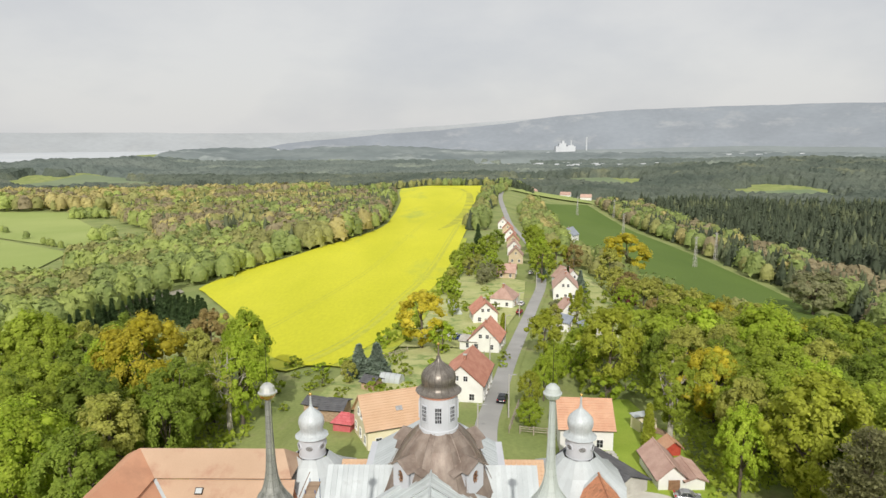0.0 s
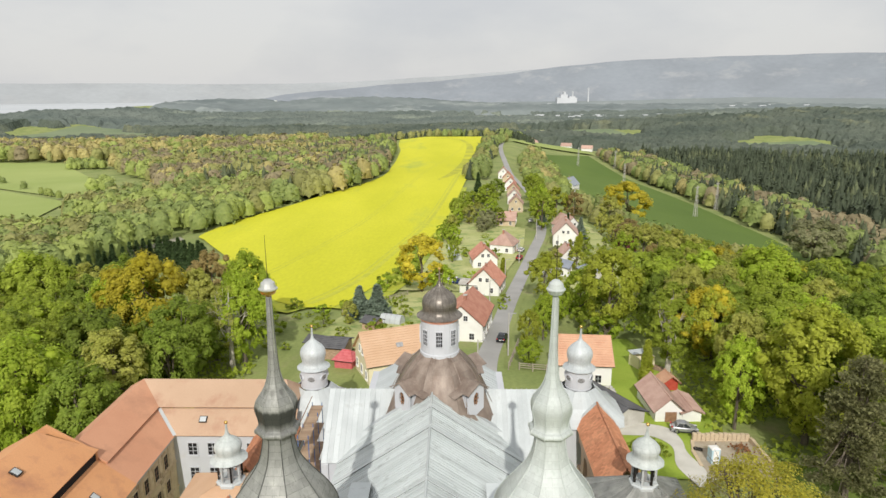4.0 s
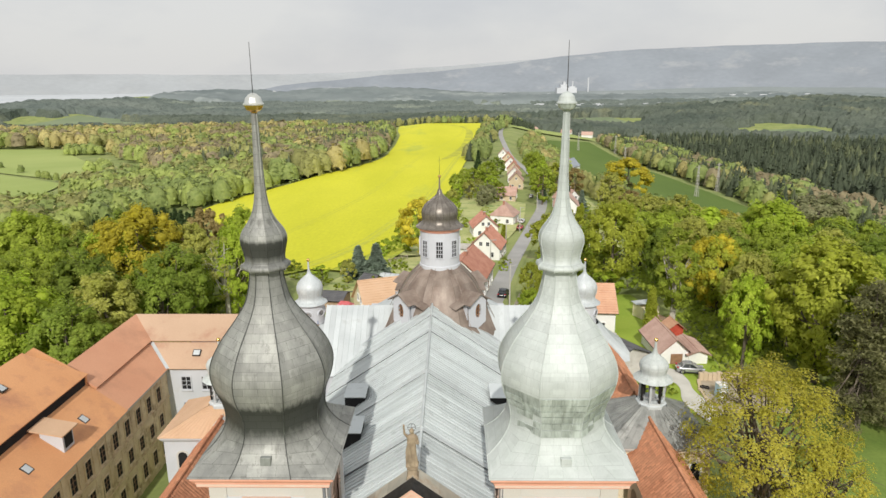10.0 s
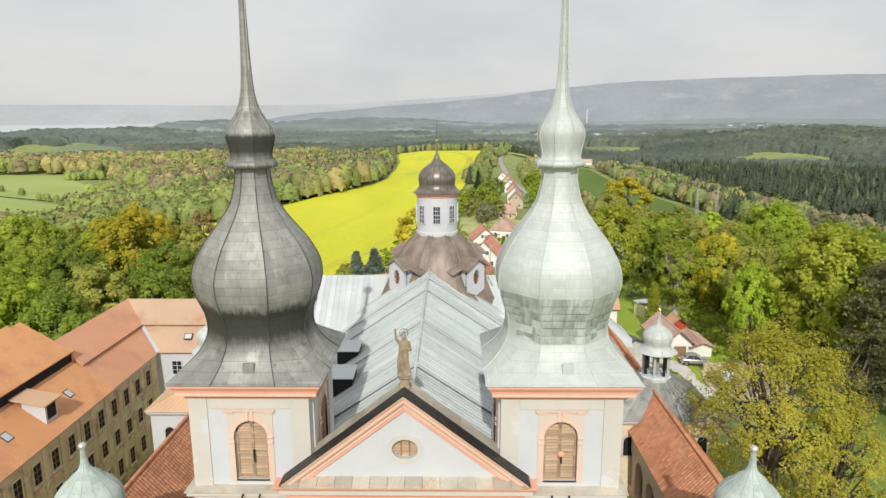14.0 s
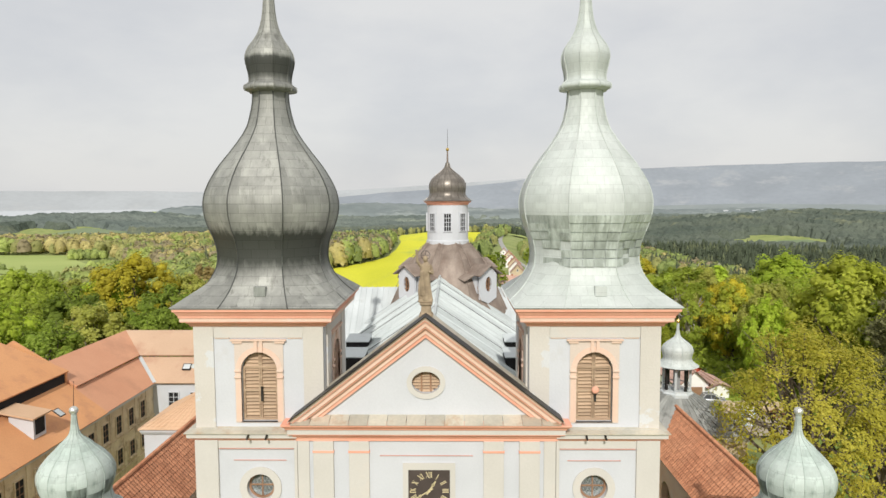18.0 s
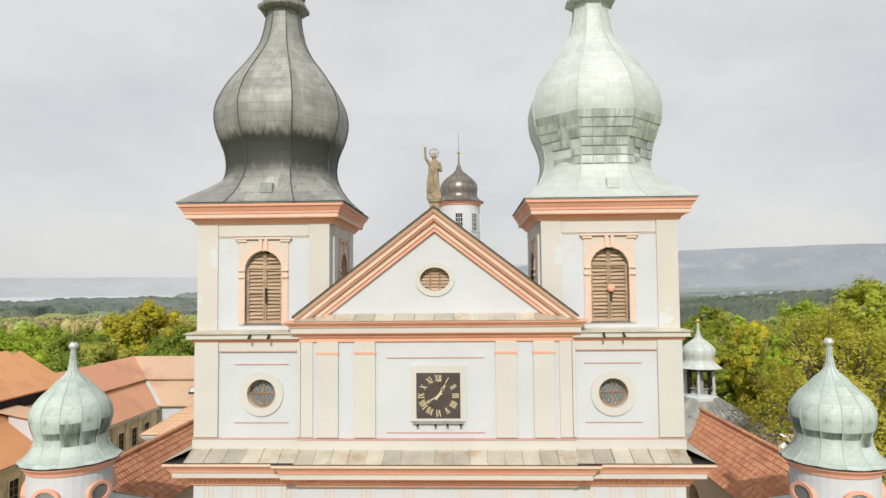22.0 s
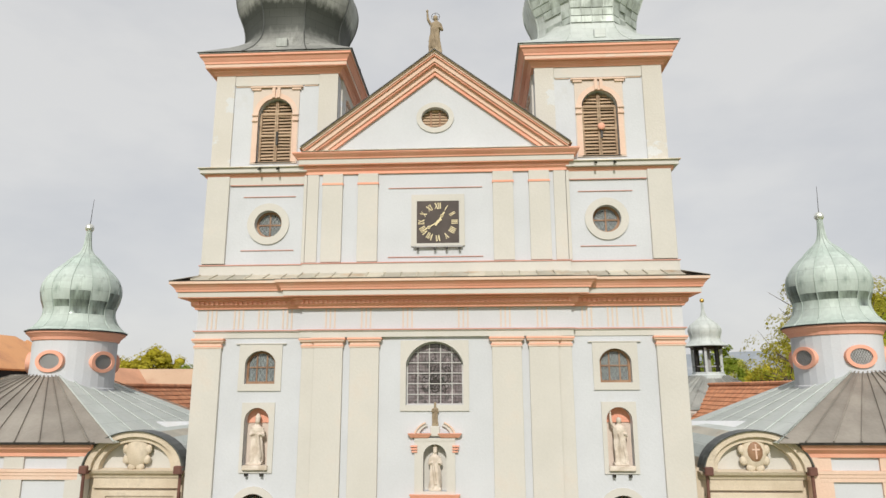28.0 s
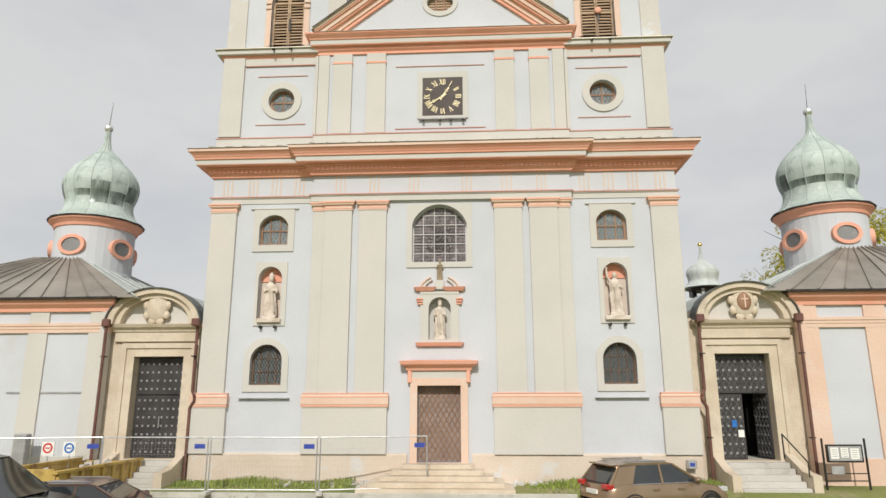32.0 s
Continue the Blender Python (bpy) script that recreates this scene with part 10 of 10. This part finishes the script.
def car(name, label, x, y, z, rz, paint, L=4.45, W=1.84, H=1.64, far=False, kind="suv"):
    """A car; its nose looks along its own +x."""
    c = thing(name, label, "car", "parked cars", at=(x, y, z), rz=rz)
    l2, w2 = L / 2, W / 2
    hood, belt = 0.60 * H, 0.64 * H
    # body as cross sections along the car
    bm = bmesh.new()
    xs = [-l2, -l2 + 0.06, -l2 * 0.8, -l2 * 0.4, 0, l2 * 0.42, l2 * 0.75, l2 - 0.12, l2]
    top = [0.60, belt - 0.02, belt + 0.02, belt + 0.02, belt + 0.01, belt, hood - 0.04, hood - 0.2, 0.56]
    wid = [0.80, 0.92, 0.99, 1.0, 1.0, 1.0, 0.97, 0.88, 0.72]
    low = [0.40, 0.30, 0.24, 0.22, 0.22, 0.22, 0.24, 0.28, 0.36]
    rings = []
    for X, t, wf, lo in zip(xs, top, wid, low):
        w = w2 * wf
        ring_ = [(-w * 0.9, lo), (-w, lo + 0.16), (-w, t * 0.62), (-w * 0.985, t - 0.10), (-w * 0.90, t), (w * 0.90, t), (w * 0.985, t - 0.10), (w, t * 0.62), (w, lo + 0.16), (w * 0.9, lo)]
        rings.append([bm.verts.new((X, p[0], p[1])) for p in ring_])
    for a, b in zip(rings, rings[1:]):
        for i in range(10):
            bm.faces.new((a[i], a[(i + 1) % 10], b[(i + 1) % 10], b[i]))
    bm.faces.new(rings[0])
    bm.faces.new(rings[-1][::-1])
    part("body", bm, paint, c, "", True)
    # cabin
    xr = -l2 + (0.10 if kind == "suv" else 0.55)
    prof = [(xr, belt), (xr + 0.36, H - 0.07), (xr + 0.7, H), (l2 * 0.02, H - 0.01), (l2 * 0.12, H - 0.04), (l2 * 0.52, belt - 0.01)]
    bm = bmesh.new()
    plate(bm, prof, [], -w2 * 0.80, w2 * 0.80)
    for v in bm.verts:
        k = (v.co.z - belt) / (H - belt)
        v.co.y *= 1.10 - 0.22 * k
    part("cabin", bm, "car_glass", c, "tinted glass")
    bm = plate(bmesh.new(), [(xr + 0.30, H - 0.09), (xr + 0.36, H - 0.04), (xr + 0.7, H + 0.02), (l2 * 0.02, H + 0.01), (l2 * 0.13, H - 0.03), (l2 * 0.10, H - 0.08)], [], -w2 * 0.72, w2 * 0.72)
    part("roof", bm, paint, c)
    for s in SIDES:
        for a, b in ((xr + 0.02, xr + 0.40), (-l2 * 0.12, -l2 * 0.12), (l2 * 0.50, l2 * 0.10)):
            part("pillar", tube(bmesh.new(), (a, s * w2 * 0.89, belt), (b, s * w2 * 0.72, H - 0.05), 0.045, 0.035, 6), paint, c)
        part("mirror", ball(bmesh.new(), (l2 * 0.40, s * (w2 + 0.06), belt + 0.08), 0.11, 0.8, 1.0, 0.75, 10, 8), paint, c, "", True)
        part("sill_trim", B(-l2 * 0.6, l2 * 0.6, *sorted((s * w2 * 0.99, s * (w2 + 0.015))), 0.24, 0.40, 0.01), "tyre", c)
        part("roof_rail", tube(bmesh.new(), (xr + 0.6, s * w2 * 0.66, H + 0.05), (l2 * 0.02, s * w2 * 0.66, H + 0.04), 0.02, n=6), "rim", c)
        part("rear_light", B(-l2 - 0.01, -l2 + 0.22, *sorted((s * w2 * 0.58, s * w2 * 0.93)), 0.86, 1.0, 0.02), "rear_lamp", c)
        part("headlight", B(l2 - 0.42, l2 - 0.06, *sorted((s * w2 * 0.55, s * w2 * 0.86)), 0.66, 0.80, 0.02), "head_lamp", c)
        part("door_handle", B(-l2 * 0.30, -l2 * 0.20, *sorted((s * w2, s * (w2 + 0.025))), belt - 0.16, belt - 0.12), paint, c)
        part("door_handle", B(l2 * 0.10, l2 * 0.20, *sorted((s * w2, s * (w2 + 0.025))), belt - 0.16, belt - 0.12), paint, c)
        for wx in (-l2 * 0.60, l2 * 0.62):
            wh = new("wheel")
            wh.parent = c
            wh.matrix_basis = pose(wx, s * (w2 - 0.10), 0.34, 90)
            part("tyre", lathe(bmesh.new(), [(0.20, -0.11), (0.31, -0.11), (0.34, -0.08), (0.34, 0.08), (0.31, 0.11), (0.20, 0.11)], 20), "tyre", wh)
            part("rim", lathe(bmesh.new(), [(0.03, -0.125), (0.07, -0.125), (0.21, -0.112), (0.21, 0.112), (0.07, 0.125), (0.03, 0.125)], 10), "rim", wh)
            part("wheel_arch", lathe(bmesh.new(), [(0.36, -0.135), (0.40, -0.135), (0.40, 0.10), (0.36, 0.10)], 20, cap=False), "tyre", wh)
    if kind == "suv":
        for s in SIDES:
            part("rear_quarter", quad_slab(bmesh.new(), (xr - 0.01, s * w2 * 0.895, belt - 0.02), (xr + 0.72, s * w2 * 0.895, belt - 0.02), (xr + 0.95, s * w2 * 0.73, H - 0.05), (xr + 0.34, s * w2 * 0.735, H - 0.09), 0.03), paint, c)
            part("window_trim", tube(bmesh.new(), (xr + 0.72, s * w2 * 0.905, belt + 0.01), (l2 * 0.48, s * w2 * 0.905, belt + 0.005), 0.014, n=5), "rim", c, "bright trim")
    part("rear_window", quad_slab(bmesh.new(), (xr - 0.0, -w2 * 0.7, belt + 0.05), (xr - 0.0, w2 * 0.7, belt + 0.05), (xr + 0.33, w2 * 0.6, H - 0.11), (xr + 0.33, -w2 * 0.6, H - 0.11), 0.02), "car_glass", c)
    part("spoiler", B(xr + 0.18, xr + 0.55, -w2 * 0.68, w2 * 0.68, H - 0.06, H - 0.02, 0.01), paint, c)
    part("plate_bar", B(-l2 - 0.03, -l2 + 0.03, -0.26, 0.26, 0.70, 0.81), "house_white", c, "plain pale plate")
    part("bumper", B(-l2 - 0.02, -l2 + 0.2, -w2 * 0.85, w2 * 0.85, 0.34, 0.52, 0.04), "tyre", c)
    return c


car("parked_car", "bronze brown sport utility car on the grass", 6.25, -3.2, -0.36, 21, "car_bronze", 4.05, 1.70, 1.50)
car("parked_car", "tall dark van at the edge of the forecourt", -9.95, -8.7, -0.56, 3, "car_dark", 4.9, 1.95, 2.2)
car("parked_car", "dark brown low car before the skip", -8.45, -6.3, -0.5, 6, "car_brown", 4.3, 1.74, 1.36, kind="low")
car("parked_car", "silver estate car on the lawn by the garage", 33.0, 55.4, lz(33, 55.4) + 0.1, -8, "car_silver", 3.6, 1.6, 1.42, kind="low")
car("parked_car", "dark car on the road verge", 11.4, 95.0, lz(11.4, 95) + 0.1, 75, "car_dark", 4.3, 1.75, 1.5, kind="low")
car("parked_car", "blue car in a garden drive", 3.6, 149.5, lz(3.6, 149.5) + 0.1, 170, "car_blue", 4.3, 1.75, 1.5, kind="low")
car("parked_car", "white car in a garden drive", 1.6, 152.0, lz(1.6, 152) + 0.1, 170, "car_white", 4.3, 1.75, 1.5, kind="low")
car("parked_car", "white car parked beside the road", 26.0, 200.0, lz(26, 200) + 0.1, 70, "car_white", 4.3, 1.75, 1.5, kind="low")
car("parked_car", "small red car in a drive", 24.0, 186.0, lz(24, 186) + 0.1, 70, "car_red", 3.9, 1.7, 1.5, kind="low")
car("parked_car", "white car parked along the road", 37.5, 268.0, lz(37.5, 268) + 0.1, 75, "car_white", 4.3, 1.75, 1.5, kind="low")

# site fence panels
M["galv"] = surf("galvanised_tube", (0.50, 0.51, 0.52), (0.62, 0.63, 0.64), 5, 0.4, 0.8, 0, 30)
M["label_blue"] = surf("blue_label", (0.03, 0.06, 0.32), (0.05, 0.08, 0.38), 5, 0.6, 0, 0, 30)


def fence_panel(W=3.4, H=1.72):
    f = thing("site_fence_panel", "grey galvanised mesh fence panel on the grass", "fence", "site fence panels")
    for x in (0, W):
        part("upright", tube(bmesh.new(), (x, 0, 0.05), (x, 0, H), 0.021, n=8), "galv", f)
    for z in (0.15, H):
        part("tube_rail", tube(bmesh.new(), (0, 0, z), (W, 0, z), 0.021, n=8), "galv", f)
    bm = bmesh.new()
    for i in range(1, 30):
        x = W * i / 30
        tube(bm, (x, 0, 0.15), (x, 0, H), 0.0025, n=3)
    for i in range(1, 9):
        z = 0.15 + (H - 0.15) * i / 9
        tube(bm, (0, 0, z), (W, 0, z), 0.0025, n=3)
    part("mesh_infill", bm, "galv", f)
    part("name_tag", B(W - 0.42, W - 0.08, -0.03, -0.02, H - 0.34, H - 0.20), "label_blue", f, "small blue plate")
    part("foot", B(-0.1, 0.1, -0.35, 0.35, 0, 0.12, 0.02), "concrete", f)
    return f


fp = fence_panel()
fp.matrix_basis = pose(-10.75, -2.3, 0.0, 0, 0, 1)
for x, y, rz in ((-7.25, -2.25, 0.5), (-3.75, -2.2, 14), (-14.1, -3.1, 14)):
    copy_thing(fp, pose(x, y, 0.0, 0, 0, rz))

# yellow skip behind the fence
M["skip"] = surf("yellow_skip_paint", (0.52, 0.36, 0.10), (0.62, 0.45, 0.14), 1.2, 0.6, 0.2, 0.2, 9, grain=0.12, stain=(0.24, 0.13, 0.05), stain_scale=1.4, stain_at=(0.5, 0.68))
skip = thing("skip", "open yellow steel skip with rust streaks", "skip", at=(-11.65, -2.5, -0.06), rz=88)
SW, SD, SH = 2.2, 1.05, 0.90
part("front_panel", B(-SW, SW, -SD - 0.05, -SD, 0.12, SH), "skip", skip)
part("rear_panel", B(-SW, SW, SD, SD + 0.05, 0.12, SH), "skip", skip)
for d in SIDES:
    part("end_panel", B(*sorted((d * SW, d * (SW - 0.06))), -SD, SD, 0.12, SH + (0.15 if d < 0 else 0)), "skip", skip)
part("floor_plate", B(-SW, SW, -SD, SD, 0.08, 0.14), "skip", skip)
rib = None
for i in range(9):
    x = -SW + 0.1 + (2 * SW - 0.2) * i / 8
    if rib is None:
        rib = part("rib", B(-0.05, 0.05, -0.09, 0, 0.12, SH, 0.01), "skip", skip)
        o = rib
    else:
        o = again("rib", rib, skip)
    o.matrix_basis = pose(x, -SD - 0.04, 0)
part("rim_rail", B(-SW - 0.05, SW + 0.05, -SD - 0.14, -SD + 0.02, SH, SH + 0.1, 0.015), "skip", skip)
part("rim_rail", B(-SW - 0.05, SW + 0.05, SD - 0.02, SD + 0.1, SH, SH + 0.1, 0.015), "skip", skip)
rub = bmesh.new()
rb = random.Random(4)
for i in range(40):
    a = Matrix.Translation((rb.uniform(-2, 2), rb.uniform(-0.7, 0.7), 0.3 + rb.uniform(0, 0.5))) @ Euler((rb.uniform(0, 3), rb.uniform(0, 3), rb.uniform(0, 3))).to_matrix().to_4x4()
    box(rub, -0.22, 0.22, -0.12, 0.12, -0.08, 0.08, m=a)
tagged(part("rubble", rub, "concrete"), "broken rubble inside the skip", "rubble", kind="stuff").matrix_basis = pose(-11.65, -2.5, -0.06, 0, 0, 88)

# site signs
sg = thing("site_sign", "two round safety signs on a white board", "sign", at=(-13.4, -1.0, 0.0))
M["sign_red"] = surf("sign_red", (0.55, 0.03, 0.03), (0.6, 0.05, 0.05), 5, 0.6, 0, 0, 30)
M["sign_blue"] = surf("sign_blue", (0.02, 0.14, 0.45), (0.03, 0.17, 0.5), 5, 0.6, 0, 0, 30)
for x, mt in ((0.0, "sign_red"), (0.75, "sign_blue")):
    part("board", B(x - 0.22, x + 0.22, -0.02, 0.0, 1.05, 1.5), "house_white", sg)
    part("disc", plate(bmesh.new(), oval(x, 1.3, 0.17, 0.17), [oval(x, 1.3, 0.115, 0.115)], -0.032, -0.02), mt, sg)
    part("bar", B(x - 0.08, x + 0.08, -0.03, -0.02, 1.28, 1.32), mt, sg)
    part("post", tube(bmesh.new(), (x, 0.02, 0), (x, 0.02, 1.5), 0.02), "galv", sg)
part("utility_box", B(-1.35, -0.9, 0.1, 0.4, 0, 1.75, 0.02), "lead_came", sg)

# notice board and plaques
nb = thing("notice_board", "dark framed notice board with pinned papers", "notice board", at=(13.0, -1.2, 0.08), rz=3)
for x in (-0.85, 0.85):
    part("post", B(x - 0.03, x + 0.03, -0.03, 0.03, 0, 1.95), "iron", nb)
part("case", B(-0.72, 0.72, -0.05, 0.05, 1.05, 1.72, 0.01), "iron", nb)
part("back", B(-0.65, 0.65, -0.06, -0.05, 1.12, 1.66), "lead_came", nb)
for x, z, w, h in ((-0.42, 1.4, 0.32, 0.42), (-0.02, 1.42, 0.3, 0.36), (0.38, 1.38, 0.34, 0.4)):
    part("paper", B(x - w / 2, x + w / 2, -0.066, -0.061, z - h / 2, z + h / 2), "house_white", nb)
    for i in range(4):
        part("text_bar", B(x - w * 0.35, x + w * 0.35, -0.069, -0.0665, z + h * 0.3 - 0.08 * i - 0.012, z + h * 0.3 - 0.08 * i + 0.012), "lead_came", nb)
for z in (0.35, 0.62):
    part("rail", B(-0.85, 0.85, -0.02, 0.02, z, z + 0.04), "iron", nb)
part("lower_plate", B(-0.6, -0.1, -0.04, -0.02, 0.62, 0.92), "lead_came", nb)
nb.matrix_basis = pose(12.85, -1.0, 0.05, 0, 0, 3) @ Matrix.Diagonal((0.8, 0.8, 0.82, 1))
pq = thing("wall_plaque", "white wall plaque with a dark red emblem disc", "plaque", at=(8.14, 0.07, 0))
part("plate", B(-0.2, 0.2, -0.03, 0.0, 1.62, 2.12), "house_white", pq)
part("emblem", plate(bmesh.new(), oval(0, 1.87, 0.12, 0.16), [], -0.04, -0.03), "sign_red", pq)
part("emblem_mark", B(-0.02, 0.02, -0.045, -0.04, 1.76, 1.98), "iron", pq)
part("small_plate", B(0.24, 0.42, -0.02, 0.0, 1.66, 1.78), "lead_came", pq)
bn = thing("litter_bin", "small dark litter bin by the wall", "bin", at=(14.6, -1.4, 0.08))
part("drum", lathe(bmesh.new(), [(0.18, 0.05), (0.2, 0.1), (0.22, 0.6), (0.23, 0.62), (0.2, 0.62)], 16), "iron", bn)
part("lid", lathe(bmesh.new(), [(0.24, 0.62), (0.24, 0.66), (0.05, 0.72)], 16), "verdi", bn)
kb = thing("letter_box", "small grey box on the wall beside the pier", "box", at=(8.2, -0.05, 0))
part("box_body", B(-0.05, 0.25, -0.2, 0.0, 0.62, 0.9, 0.02), "galv", kb)
part("box_label", B(0.02, 0.18, -0.21, -0.2, 0.7, 0.82), "label_blue", kb)
for z, w, mt, dx_ in ((2.05, 0.16, "sign_blue", -0.35), (1.72, 0.2, "house_white", -0.15)):
    nt_ = thing("door_notice", "paper notice taped to the portal door", "notice", at=(10.45 + dx_, 0.55, z))
    part("sheet", B(-w / 2, w / 2, 0, 0.01, -0.12, 0.12), mt, nt_)

# footpath edge and grass tufts
tagged(part("path_edging", B(-14, 4.2, -2.2, -2.05, -0.3, 0.06, 0.01), "concrete"), "pale concrete path edging in the grass", "kerb", kind="structure")
rng = np.random.default_rng(8)
n = 15000
X = rng.uniform(-9.5, 9.5, n)
Y = -np.abs(rng.normal(0, 1, n)) * 0.55 - 0.02
k = rng.uniform(0, 1, n) < 0.35
Y[k] = rng.uniform(-7, -0.2, k.sum())
ok = ~((np.abs(X - CX) < 2.9) & (Y > -2.3))
X, Y = X[ok], Y[ok]
n = len(X)
hgt = rng.uniform(0.08, 0.28, n) * (0.6 + 0.8 * (np.sin(X * 1.7) * 0.5 + 0.5)) * np.where(Y > -1.2, 0.75, 0.4)
ang = rng.uniform(0, 3.14, n)
w = 0.018
dx, dy = np.cos(ang) * w, np.sin(ang) * w
lean = rng.normal(0, 0.06, (n, 2))
z0 = np.interp(Y, [-9, -5, -3.0, -2.3, -1.8, -1.2, 0.3], [-0.55, -0.44, -0.36, -0.14, 0.04, 0.08, 0.1]) - 0.01
v = np.stack([np.stack([X - dx, Y - dy, z0], 1), np.stack([X + dx, Y + dy, z0], 1), np.stack([X + lean[:, 0] + dx * 0.3, Y + lean[:, 1] + dy * 0.3, z0 + hgt], 1), np.stack([X + lean[:, 0] - dx * 0.3, Y + lean[:, 1] - dy * 0.3, z0 + hgt], 1)], 1).reshape(-1, 3)
tagged(raw("grass", v, np.arange(4 * n).reshape(n, 4), "grass", None, False), "tufts of grass along the church wall", "grass", kind="stuff")
rb = random.Random(6)
bm = bmesh.new()
for i in range(60):
    x = rb.choice((rb.uniform(-5.6, -1.8), rb.uniform(1.8, 5.0)))
    y = -abs(rb.gauss(0, 0.4)) - 0.05
    r = rb.uniform(0.04, 0.16)
    ball(bm, (x, y, 0.08 + r * 0.2), r, rb.uniform(0.8, 1.4), rb.uniform(0.7, 1.2), rb.uniform(0.4, 0.8), 7, 5, Euler((rb.uniform(0, 3), rb.uniform(0, 3), 0)).to_matrix().to_4x4())
tagged(part("rubble", bm, "concrete"), "crumbled plaster and stones at the wall foot", "rubble", kind="stuff")
